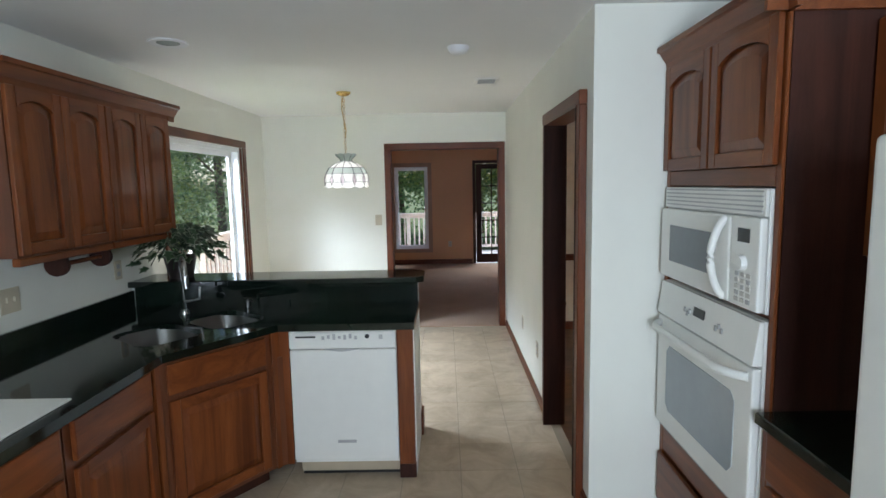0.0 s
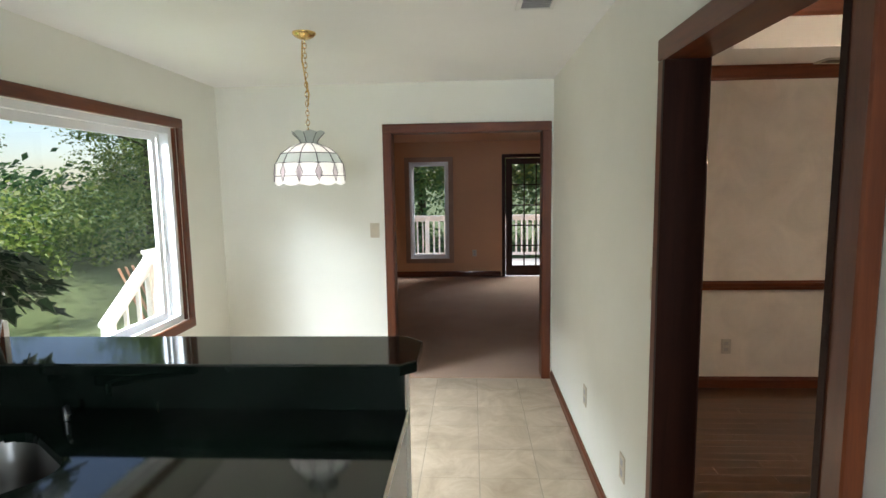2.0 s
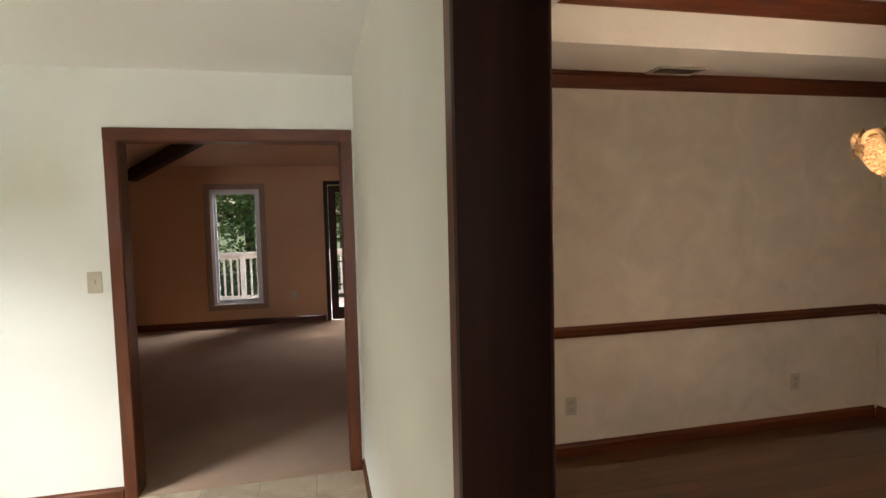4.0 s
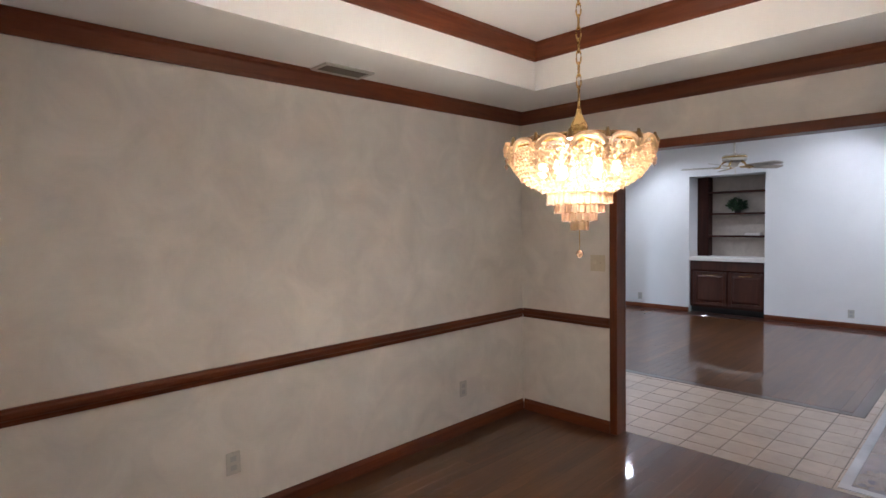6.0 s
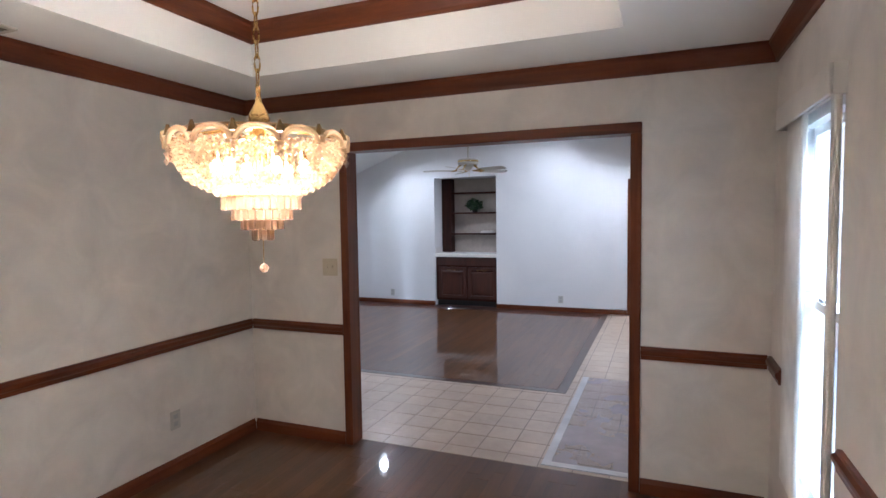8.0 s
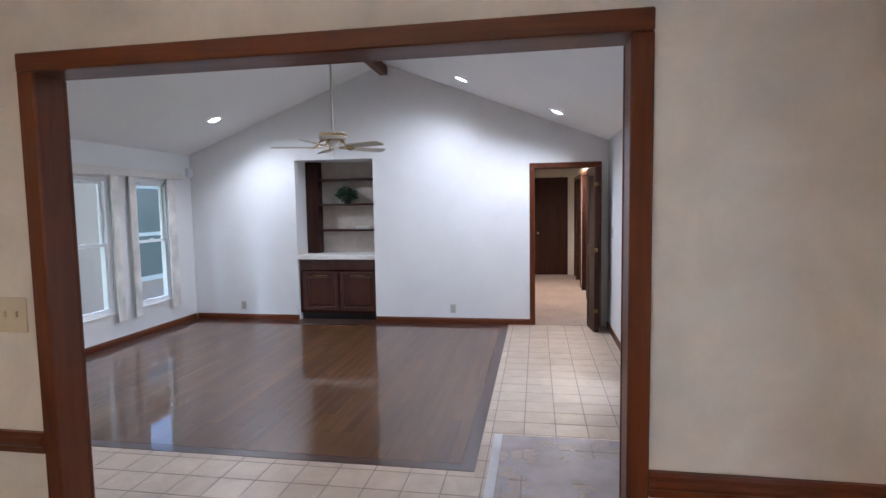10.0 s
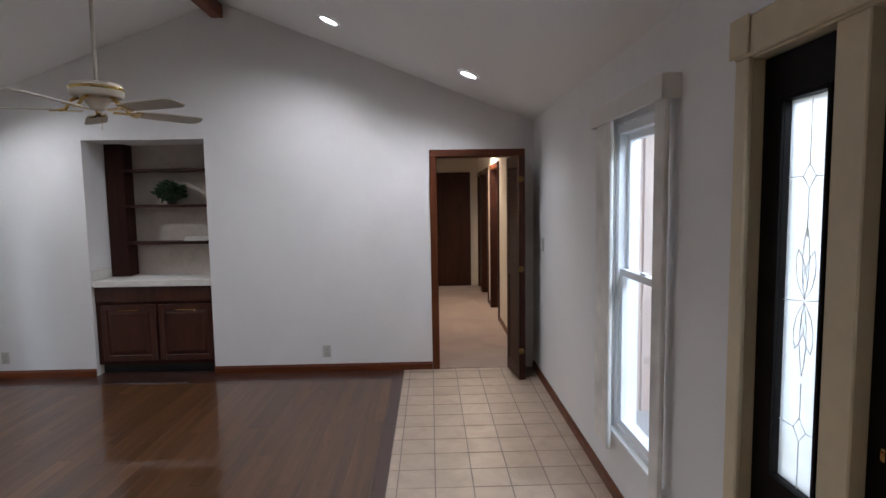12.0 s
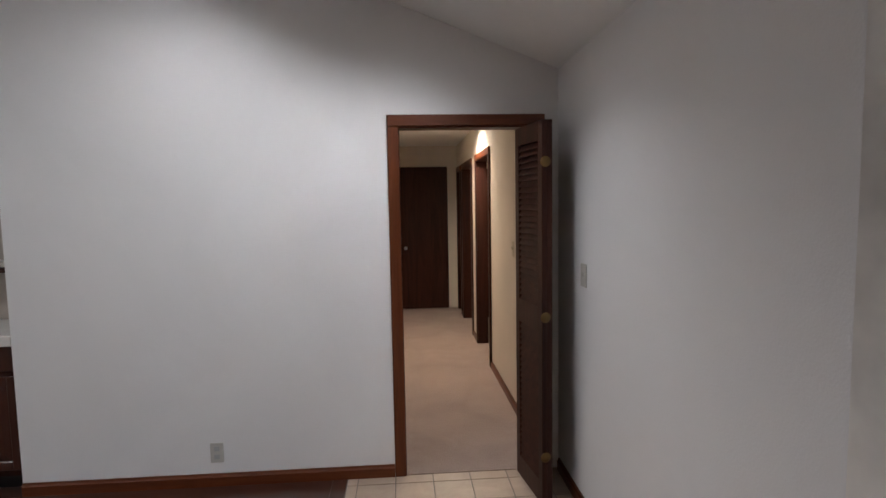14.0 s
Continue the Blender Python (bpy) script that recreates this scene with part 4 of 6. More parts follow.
# ---------------- kitchen ceiling things ----------------
PX, PY = -0.80, 4.51
pd = thing("pendant_lamp", "white leaded-glass pendant lamp on a brass chain", "pendant lamp", (PX, PY, 1.64))
part("canopy", lathe([(0.0, 2.405), (0.025, 2.408), (0.05, 2.42), (0.062, 2.432), (0.062, 2.44)], 28, (PX, PY, 0)), BRASS, pd, smooth=True)


def chain(x, y, z0, z1, mat, root, a=0.009, b=0.016, r=0.0022):
    n = max(2, int((z1 - z0) / (b * 1.55)))
    bm = bmesh.new()
    for k in range(n):
        z = z0 + (k + 0.5) * (z1 - z0) / n
        tw = (k % 2) * math.pi / 2 + 0.3
        pts = [(x + a * math.cos(t) * math.cos(tw), y + a * math.cos(t) * math.sin(tw), z + b * math.sin(t)) for t in [2 * math.pi * i / 12 for i in range(12)]]
        tube(pts, r, 6, bm, True)
    return part("chain", bm, mat, root, smooth=True)


chain(PX, PY, 1.86, 2.41, BRASS, pd)
part("loose_chain", tube([(PX - 0.012, PY, 2.40), (PX - 0.02, PY + 0.01, 2.3), (PX - 0.006, PY + 0.012, 2.2), (PX + 0.012, PY, 2.12), (PX + 0.004, PY, 2.06)], 0.005, 8), BRASS, pd, smooth=True)
NECK, RING1, RING2, RING3 = (0.045, 1.862), (0.150, 1.806), (0.180, 1.754), (0.187, 1.686)
DOME = [NECK, (0.105, 1.838), RING1, RING2]
RIBS = 12


def facet(prof, n=RIBS):
    """Flat glass panels, one between each pair of ribs."""
    return lathe(prof, n, (PX, PY, 0))


part("dome", facet(DOME[:3]), SHADE_G, pd, "milky glass dome")
part("dome_band", facet(DOME[2:]), SHADE_B, pd, "pale green-grey glass band")
part("skirt", lathe([RING2, RING3, (0.188, 1.66), (0.186, 1.647)], 72, (PX, PY, 0), wave=lambda a, r, z: (r, z - (0.012 * abs(math.sin(6 * a)) if z < 1.65 else 0))), SHADE_G, pd, "scalloped milky glass skirt")
part("crown", lathe([(0.043, 1.864), (0.056, 1.885), (0.088, 1.918)], 64, (PX, PY, 0), wave=lambda a, r, z: (r, z + (0.009 * abs(math.sin(4 * a)) if z > 1.9 else 0))), SHADE_B, pd, "flared grey glass crown with scalloped edge")
lead = bmesh.new()
for k in range(RIBS):
    a = 2 * math.pi * k / RIBS
    tube([(PX + (r + 0.001) * math.cos(a), PY + (r + 0.001) * math.sin(a), z) for r, z in DOME], 0.0026, 5, lead)
    kite = [(0.183, 1.75, 0.0), (0.188, 1.706, 0.095), (0.190, 1.658, 0.0), (0.188, 1.706, -0.095)]
    ring = [Vector((PX + (r + 0.002) * math.cos(a + w), PY + (r + 0.002) * math.sin(a + w), z)) for r, z, w in kite]
    tube(ring, 0.0018, 5, lead, True)
    dm = bmesh.new()
    dm.faces.new([dm.verts.new(p) for p in ring])
    bmesh.ops.solidify(dm, geom=dm.faces[:], thickness=0.0015)
    part("diamond", dm, DIAMOND, pd, "mauve-grey glass diamond")
for (r, z), n in ((RING1, RIBS), (RING2, RIBS), (RING3, 48), (NECK, RIBS)):
    tube([(PX + (r + 0.0025) * math.cos(t), PY + (r + 0.001) * math.sin(t), z) for t in [2 * math.pi * i / n for i in range(n)]], 0.0026 if n == RIBS else 0.0018, 5, lead, True)
for k in range(8):
    a = 2 * math.pi * k / 8
    tube([(PX + r * math.cos(a), PY + r * math.sin(a), z) for r, z in ((0.045, 1.864), (0.057, 1.885), (0.089, 1.917))], 0.002, 5, lead)
part("lead_came", lead, LEAD, pd, "dark lead came lines")

part("bulb", lathe([(0.0, 1.70), (0.028, 1.71), (0.04, 1.735), (0.03, 1.765), (0.014, 1.79), (0.012, 1.86)], 20, (PX, PY, 0)), glow("pendant_bulb", (1.0, 0.93, 0.82), 4), pd, "lit frosted bulb", smooth=True)
lamp("pendant_light", "POINT", 1.7, (1.0, 0.93, 0.85), pose(PX, PY, 1.67), 0.04)

sd = thing("smoke_detector", "round white smoke detector on the kitchen ceiling", "smoke detector", (0.14, 3.05, 2.40))
part("cover", lathe([(0.0, 2.398), (0.03, 2.398), (0.05, 2.41), (0.06, 2.425), (0.065, 2.4395)], 28, (0.14, 3.05, 0)), VINYL, sd, smooth=True)
rc = thing("recessed_light", "unlit recessed ceiling light with white trim ring", "ceiling light", (-1.43, 2.82, 2.42))
part("trim_ring", lathe([(0.06, 2.436), (0.075, 2.43), (0.1, 2.432), (0.102, 2.4395)], 32, (-1.43, 2.82, 0)), VINYL, rc, smooth=True)
part("bulb", lathe([(0.0, 2.425), (0.04, 2.43), (0.062, 2.437)], 24, (-1.43, 2.82, 0)), SHADE_B, rc, smooth=True)


def vent(name, x0, y0, x1, y1, z, label, along, mat=WHITE, slats=7, blade=None):
    v = thing(name, label, "air vent", ((x0 + x1) / 2, (y0 + y1) / 2, z - 0.012))
    part("backing", bx(x0 + 0.02, y0 + 0.02, z - 0.003, x1 - 0.02, y1 - 0.02, z - 0.001), BLACK, v)
    f = bmesh.new()
    for q in ((x0, y0, x1, y0 + 0.025), (x0, y1 - 0.025, x1, y1), (x0, y0 + 0.025, x0 + 0.025, y1 - 0.025), (x1 - 0.025, y0 + 0.025, x1, y1 - 0.025)):
        bx(q[0], q[1], z - 0.012, q[2], q[3], z - 0.001, 0.003, f)
    part("frame", f, mat, v)
    for k in range(slats):
        t = (k + 0.5) / slats
        if along == "x":
            y = y0 + 0.03 + t * (y1 - y0 - 0.06)
            part("slat", bx(x0 + 0.025, y - 0.003, z - 0.011, x1 - 0.025, y + 0.003, z - 0.003), blade or mat, v)
        else:
            x = x0 + 0.03 + t * (x1 - x0 - 0.06)
            part("slat", bx(x - 0.003, y0 + 0.025, z - 0.011, x + 0.003, y1 - 0.025, z - 0.003), mat, v)
    return v


# grey blades in the white frame: slat shade given as colour
vent("ceiling_vent", 0.29, 3.98, 0.47, 4.22, H, "white slatted air vent in the kitchen ceiling", "x", blade=GREY)
vent("ceiling_vent", 2.56, 5.60, 2.893, 5.77, HD, "grey slatted air vent in the dining soffit", "x", PLATE_W, 5, VENT_D)

# ---------------- oven tower and refrigerator ----------------
OX = 1.09
tw = thing("oven_cabinet", "tall cherry cabinet that holds microwave and oven", "cabinet", (1.4, 1.9, 0))
# near side is darker than the far side
part("side", bx(OX + 0.001, 1.457, 0.09, 1.695, 1.475, 2.155), DARK_Z, tw, "dark wooden cabinet side")
part("side", bx(OX + 0.001, 2.31, 0.09, 1.695, 2.326, 2.155), CAB_S, tw)
part("body", bx(1.5, 1.476, 0.09, 1.695, 2.309, 2.155), CAB_S, tw)
part("stile", bx(OX - 0.012, 1.457, 0.09, OX, 1.487, 2.155, 0.003), CAB_Z, tw)
part("stile", bx(OX - 0.012, 2.29, 0.09, OX, 2.326, 2.155, 0.003), CAB_Z, tw)
part("rail", bx(OX - 0.012, 1.488, 1.625, OX + 0.3, 2.289, 1.69, 0.003), CAB_X, tw)
part("rail", bx(OX - 0.012, 1.488, 2.105, OX + 0.3, 2.289, 2.155, 0.003), CAB_X, tw)
part("shelf", bx(OX + 0.004, 1.488, 1.196, OX + 0.4, 2.289, 1.206), CAB_S, tw)
part("rail", bx(OX - 0.012, 1.488, 0.36, OX + 0.3, 2.289, 0.48, 0.003), CAB_X, tw)
for k in range(2):
    cab_door(tw, 0.418, 0.455, facing(OX - 0.034, 2.32 - 0.43 * k, 1.692, (-1, 0)))
drawer(tw, 0.82, 0.24, facing(OX - 0.034, 2.30, 0.11, (-1, 0)))
part("crown", prism([(OX - 0.012 - a, 2.14 + b) for a, b in crw], 1.40, 2.326, "y"), CAB_X, tw)
part("crown", prism([(1.457 - a, 2.14 + b) for a, b in crw], OX - 0.09, 1.69, "x"), CAB_X, tw)
part("toe_kick", bx(OX + 0.06, 1.46, 0, OX + 0.08, 2.32, 0.09), DARK_Z, tw)

mw = thing("microwave", "white built-in microwave with keypad and dark window", "microwave", (1.2, 1.88, 1.215))
my0, my1 = 1.49, 2.287
part("body", bx(OX - 0.02, my0, 1.215, OX + 0.38, my1, 1.6201, 0.004), APPL, mw)
gr = part("grille", bx(OX - 0.032, my0 + 0.004, 1.5302, OX - 0.021, my1 - 0.004, 1.6192, 0.003), APPL, mw)
# raised grey strips stand for the shadows between the white grille slats
for k in range(5):
    part("slat_shade", bx(OX - 0.0345, my0 + 0.02, 1.5441 + k * 0.016, OX - 0.0315, my1 - 0.02, 1.5496 + k * 0.016), GREY, gr)
dr = part("door", bx(OX - 0.05, my0 + 0.185, 1.2196, OX - 0.021, my1 - 0.004, 1.5265, 0.012, seg=3), APPL, mw)
part("window", bx(OX - 0.053, my0 + 0.31, 1.2984, OX - 0.0495, my1 - 0.11, 1.456, 0.001), APPL_G, dr)
part("handle", tube([(OX - 0.048 - 0.05 * math.sin(math.pi * k / 14) ** 0.7, my0 + 0.218, 1.232 + 0.285 * k / 14) for k in range(15)], 0.014, 12), APPL, dr, smooth=True)
kp = part("control_panel", bx(OX - 0.048, my0 + 0.004, 1.2196, OX - 0.021, my0 + 0.18, 1.5265, 0.008, seg=2), APPL, mw)
part("display", bx(OX - 0.051, my0 + 0.06, 1.4421, OX - 0.0475, my0 + 0.13, 1.4885), BLACK, kp)
part("dial", cyl((OX - 0.066, my0 + 0.095, 1.3726), (OX - 0.047, my0 + 0.095, 1.3726), 0.024, 0.028, 20), APPL, kp, smooth=True)
for r in range(5):
    for c in range(3):
        part("key", bx(OX - 0.0505, my0 + 0.045 + c * 0.036, 1.2382 + r * 0.022, OX - 0.0475, my0 + 0.068 + c * 0.036, 1.2521 + r * 0.022), GREY if (r + c) % 3 == 0 else PLATE_W, kp)

ov = thing("wall_oven", "white built-in wall oven with grey window", "oven", (1.2, 1.88, 0.44))
part("body", bx(OX - 0.018, my0, 0.45, OX + 0.38, my1, 1.148, 0.003), APPL, ov)
op = part("control_panel", prism([(OX - 0.02, 1.0), (OX - 0.055, 1.0), (OX - 0.035, 1.147), (OX - 0.02, 1.147)], my0, my1, "y", bevel=0.004), APPL, ov)
part("clock", prism([(OX - 0.052, 1.065), (OX - 0.047, 1.1), (OX - 0.044, 1.1), (OX - 0.049, 1.065)], 1.84, 1.93, "y"), BLACK, op)
for k in range(6):
    y = 1.70 + 0.022 * (k % 3) + (0.26 if k > 2 else 0)
    part("button", prism([(OX - 0.0525, 1.05 + 0.012 * (k % 2)), (OX - 0.05, 1.068 + 0.012 * (k % 2)), (OX - 0.045, 1.068 + 0.012 * (k % 2)), (OX - 0.047, 1.05 + 0.012 * (k % 2))], y, y + 0.014, "y"), GREY, op)
od = part("door", bx(OX - 0.05, my0 + 0.003, 0.475, OX - 0.02, my1 - 0.003, 0.99, 0.008, seg=2), APPL, ov)
part("window", prism([(p.y, p.z) for p in [Vector((0, 1.885 + a * 0.29 + (-0.03 if a > 0 else 0.03) * (b != 0), 0.72 + c)) for a, b, c in ((-1, 0, -0.12), (-1, 1, -0.15), (1, 1, -0.15), (1, 0, -0.12), (1, 0, 0.12), (1, 1, 0.15), (-1, 1, 0.15), (-1, 0, 0.12))]], OX - 0.053, OX - 0.0495, "x"), OVEN_G, od)
part("handle", tube([(OX - 0.048 - 0.06 * min(1, math.sin(math.pi * k / 24) * 2.6) ** 0.6, my0 + 0.03 + (my1 - my0 - 0.06) * k / 24, 0.955) for k in range(25)], 0.016, 12), APPL, od, smooth=True)
part("vent_trim", bx(OX - 0.03, my0 + 0.003, 0.45, OX - 0.02, my1 - 0.003, 0.472), GREY, ov)

ov.location.z += 0.045

bc = thing("base_cabinet", "cherry base cabinet between oven and refrigerator", "cabinet", (1.4, 1.2, 0), "kitchen base cabinets")
part("body", bx(1.08, 0.955, 0.09, 1.69, 1.455, 0.868), CAB_S, bc)
drawer(bc, 0.46, 0.16, facing(1.058, 1.435, 0.69, (-1, 0)))
cab_door(bc, 0.46, 0.55, facing(1.058, 1.435, 0.12, (-1, 0)), False)
solo("granite_side_top", bx(1.03, 0.955, 0.871, 1.695, 1.455, 0.91, 0.004), GRANITE, "dark green granite top beside the oven cabinet", "countertop")
uc = thing("wall_cabinet", "cherry wall cabinet between oven and refrigerator", "cabinet", (1.5, 1.2, 1.4), "kitchen wall cabinets")
part("body", bx(1.352, 0.955, 1.40, 1.695, 1.455, 2.12), CAB_S, uc)
cab_door(uc, 0.48, 0.70, facing(1.33, 1.445, 1.41, (-1, 0)))
fr = thing("refrigerator", "tall white refrigerator with a long handle", "refrigerator", (1.35, 0.48, 0))
part("body", bx(1.02, 0.03, 0.03, 1.69, 0.945, 1.73, 0.01), APPL, fr)
part("door", bx(0.95, 0.50, 0.06, 1.018, 0.943, 1.74, 0.022, seg=3), APPL, fr, smooth=True)
part("door", bx(0.95, 0.032, 0.06, 1.018, 0.494, 1.74, 0.022, seg=3), APPL, fr, smooth=True)
part("handle", tube([(0.952 - 0.042 * min(1, math.sin(math.pi * k / 20) * 3) ** 0.6, 0.53, 0.72 + 0.78 * k / 20) for k in range(21)], 0.013, 10), APPL, fr, smooth=True)
part("foot_grille", bx(1.03, 0.05, 0.0, 1.05, 0.93, 0.06), GREY, fr)


# ---------------- windows ----------------
def b2(axis, lo, hi, u0, u1, z0, z1, bev=0.0, bm=None):
    return bx(lo, u0, z0, hi, u1, z1, bev, bm) if axis == "x" else bx(u0, lo, z0, u1, hi, z1, bev, bm)


def sash_window(name, axis, inner, out, u0, u1, z0, z1, mid, label, deep=0.12):
    """A double-hung vinyl window set in its hole; inner is the room face of the wall, out the way to the open."""
    c = lambda d: inner + out * d
    w = thing(name, label, "window", (inner, (u0 + u1) / 2, z0) if axis == "x" else ((u0 + u1) / 2, inner, z0), kind="structure")
    e = 0.002

    def ring(nm, d0, d1, a0, a1, c0, c1, t, parent=None, mat=VINYL):
        lo, hi = sorted((c(d0), c(d1)))
        bm = b2(axis, lo, hi, a0, a0 + t, c0, c1)
        b2(axis, lo, hi, a1 - t, a1, c0, c1, 0, bm)
        b2(axis, lo, hi, a0 + t, a1 - t, c0, c0 + t, 0, bm)
        b2(axis, lo, hi, a0 + t, a1 - t, c1 - t, c1, 0, bm)
        return part(nm, bm, mat, parent or w)

    ring("window_frame", 0.012, 0.115, u0 + e, u1 - e, z0 + e, z1 - e, 0.045)
    a0, a1 = u0 + 0.048, u1 - 0.048
    for nm, d0, q0, q1 in (("lower_sash", 0.022, z0 + 0.048, mid + 0.02), ("upper_sash", 0.055, mid - 0.02, z1 - 0.048)):
        s = ring(nm, d0, d0 + 0.03, a0, a1, q0, q1, 0.035)
        lo, hi = sorted((c(d0 + 0.012), c(d0 + 0.017)))
        part("pane", b2(axis, lo, hi, a0 + 0.03, a1 - 0.03, q0 + 0.03, q1 - 0.03), GLASS, s)
    lo, hi = sorted((c(0.024), c(0.045)))
    um = (u0 + u1) / 2
    part("sash_lock", b2(axis, lo, hi, um - 0.03, um + 0.03, mid + 0.021, mid + 0.034, 0.003), VINYL, w)
    lo, hi = sorted((c(-0.02), c(0.012)))
    part("window_sill", b2(axis, lo, hi, u0 + 0.004, u1 - 0.004, z0 + 0.002, z0 + 0.02, 0.004), WHITE, w)
    return w


def window_cornice(axis, face, out, u0, u1, z0, z1, legs, label, deep=0.082):
    """A cloth-covered box over the window with flat boards down both sides, held off the wall. legs: spans they cover."""
    v = thing("window_cornice", label, "window cornice", (face + out * 0.05, (u0 + u1) / 2, z0) if axis == "x" else ((u0 + u1) / 2, face + out * 0.05, z0))
    bk = deep - 0.012
    bm = b2(axis, *sorted((face + out * bk, face + out * deep)), u0, u1, z1 - 0.1, z1, 0.003)
    b2(axis, *sorted((face + out * 0.001, face + out * bk)), u0, u0 + 0.012, z1 - 0.1, z1, 0, bm)
    b2(axis, *sorted((face + out * 0.001, face + out * bk)), u1 - 0.012, u1, z1 - 0.1, z1, 0, bm)
    b2(axis, *sorted((face + out * 0.001, face + out * bk)), u0 + 0.012, u1 - 0.012, z1 - 0.012, z1, 0, bm)
    part("valance", bm, CORNICE, v)
    for p0, p1 in legs:
        lo, hi = sorted((face + out * (bk - 0.03), face + out * (bk - 0.008)))
        part("side_board", b2(axis, lo, hi, p0, p1, z0, z1 - 0.015, 0.006), CLOTH, v, "cream cloth side board")
        lo, hi = sorted((face + out * 0.001, face + out * (bk - 0.0305)))
        part("bracket", b2(axis, lo, hi, (p0 + p1) / 2 - 0.01, (p0 + p1) / 2 + 0.01, z0 + 0.06, z0 + 0.08), CORNICE, v)
    return v


# kitchen picture window
kw = thing("window_kitchen", "large white vinyl slider window with stained casing", "window", (-2.0, 4.56, 0.68), kind="structure")
casing("window_casing", "x", -2.0, 1, 3.78, 5.35, 2.05, bottom=0.68, sill=True, parent=kw)
lk = bmesh.new()
for q in ((3.781, 3.80, 0.681, 2.049), (5.33, 5.349, 0.681, 2.049)):
    bx(-2.06, q[0], q[2], -2.001, q[1], q[3], 0, lk)
part("wood_reveal", lk, TRIM_Z, kw, "stained wooden window reveal")


def vring(x0, x1, y0, y1, z0, z1, t):
    bm = bx(x0, y0, z0, x1, y0 + t, z1)
    bx(x0, y1 - t, z0, x1, y1, z1, 0, bm), bx(x0, y0 + t, z0, x1, y1 - t, z0 + t, 0, bm), bx(x0, y0 + t, z1 - t, x1, y1 - t, z1, 0, bm)
    return bm


part("window_frame", vring(-2.115, -2.02, 3.802, 5.328, 0.682, 2.048, 0.04), VINYL, kw)
part("track", vring(-2.10, -2.086, 3.842, 5.288, 0.722, 2.008, 0.03), VINYL, kw)
s = part("sash", vring(-2.085, -2.06, 3.842, 5.2, 0.722, 2.008, 0.05), VINYL, kw)
part("pane", bx(-2.075, 3.887, 0.767, -2.07, 5.155, 1.963), GLASS, s)
# unseen window added round the rear fill lamp
ks = thing("window_kitchen_rear", "added unseen vinyl window behind the kitchen", "window", (0.05, -2.46, 0.95), kind="structure")
bm = bx(-0.398, -2.5, 0.952, -0.35, -2.47, 2.098)
bx(0.45, -2.5, 0.952, 0.498, -2.47, 2.098, 0, bm), bx(-0.35, -2.5, 0.952, 0.45, -2.47, 1.0, 0, bm), bx(-0.35, -2.5, 2.05, 0.45, -2.47, 2.098, 0, bm)
part("window_frame", bm, VINYL, ks)
part("pane", bx(-0.35, -2.49, 1.0, 0.45, -2.485, 2.05), GLASS, ks)

sash_window("window_dining", "y", DSY, -1, 3.40, 4.08, 0.42, 2.0, 1.24, "white double-hung dining room window")
window_cornice("y", DSY, 1, 3.375, 4.25, 0.40, 2.075, [(3.385, 3.435), (3.83, 4.11)], "cream cloth-covered cornice round the dining window", 0.052)
sash_window("window_entry", "y", 2.46, -1, 7.26, 7.95, 0.36, 2.03, 1.25, "white double-hung window beside the entry door")
window_cornice("y", 2.46, 1, 7.17, 8.12, 0.29, 2.135, [(7.18, 7.285), (7.84, 8.07)], "cream cloth-covered cornice round the entry window")
sash_window("window_garden", "y", 8.34, 1, 7.98, 8.70, 0.36, 2.0, 1.2, "white double-hung garden window")
window_cornice("y", 8.34, -1, 7.90, 10.0, 0.27, 2.12, [(7.92, 8.03), (8.68, 8.80), (8.97, 9.09), (9.67, 9.84)], "long cream cloth-covered cornice over both garden windows")
sash_window("window_garden", "y", 8.34, 1, 9.10, 9.765, 0.36, 2.0, 1.2, "white double-hung garden window near the corner")
fw = sash_window("window_family", "y", 11.05, 1, -1.01, -0.31, 0.32, 2.02, 0.35, "tall fixed family room window with tan casing")
casing("window_casing", "y", 11.05, -1, -1.0, -0.32, 2.01, w=0.08, mz=TAN, mu=TAN, bottom=0.33, sill=True, parent=fw)

fd2 = thing("door_family", "dark-stained french door with small glass panes", "door", (1.12, 11.07, 0), kind="structure")
casing("door_casing", "y", 11.05, -1, 0.66, 1.51, 2.06, w=0.06, mz=DARK_Z, mu=DARK_Z, parent=fd2)
bm = bx(0.67, 11.08, 0.01, 0.78, 11.12, 2.05)
bx(1.40, 11.08, 0.01, 1.50, 11.12, 2.05, 0, bm), bx(0.78, 11.08, 0.01, 1.40, 11.12, 0.19, 0, bm), bx(0.78, 11.08, 1.95, 1.40, 11.12, 2.05, 0, bm)
leaf = part("leaf", bm, DARK_Z, fd2)
for c in (0.987, 1.193):
    part("muntin", bx(c - 0.01, 11.085, 0.19, c + 0.01, 11.115, 1.95), DARK_Z, leaf)
for k in range(1, 5):
    for a, b in ((0.78, 0.977), (0.997, 1.183), (1.203, 1.40)):
        part("muntin", bx(a, 11.085, 0.19 + k * 0.352 - 0.01, b, 11.115, 0.19 + k * 0.352 + 0.01), DARK_Z, leaf)
part("pane", bx(0.78, 11.098, 0.19, 1.40, 11.102, 1.95), GLASS, leaf)
plate("wall_outlet", "y", 11.05, -1, 0.12, 0.42, label="pale outlet plate on the peach wall", mat=PLATE)

# ---------------- dining room ----------------
plate("wall_outlet", "y", DNY, -1, 2.061, 0.332, label="grey outlet plate on the long dining wall", mat=PLATE_W)
plate("wall_outlet", "y", DNY, -1, 3.81, 0.332, label="grey outlet plate near the dining corner", mat=PLATE_W)
plate("wall_switch", "x", DEX, -1, 5.11, 1.257, 0.12, 0.12, PLATE, "switch", "almond double switch plate beside the foyer opening", 2)

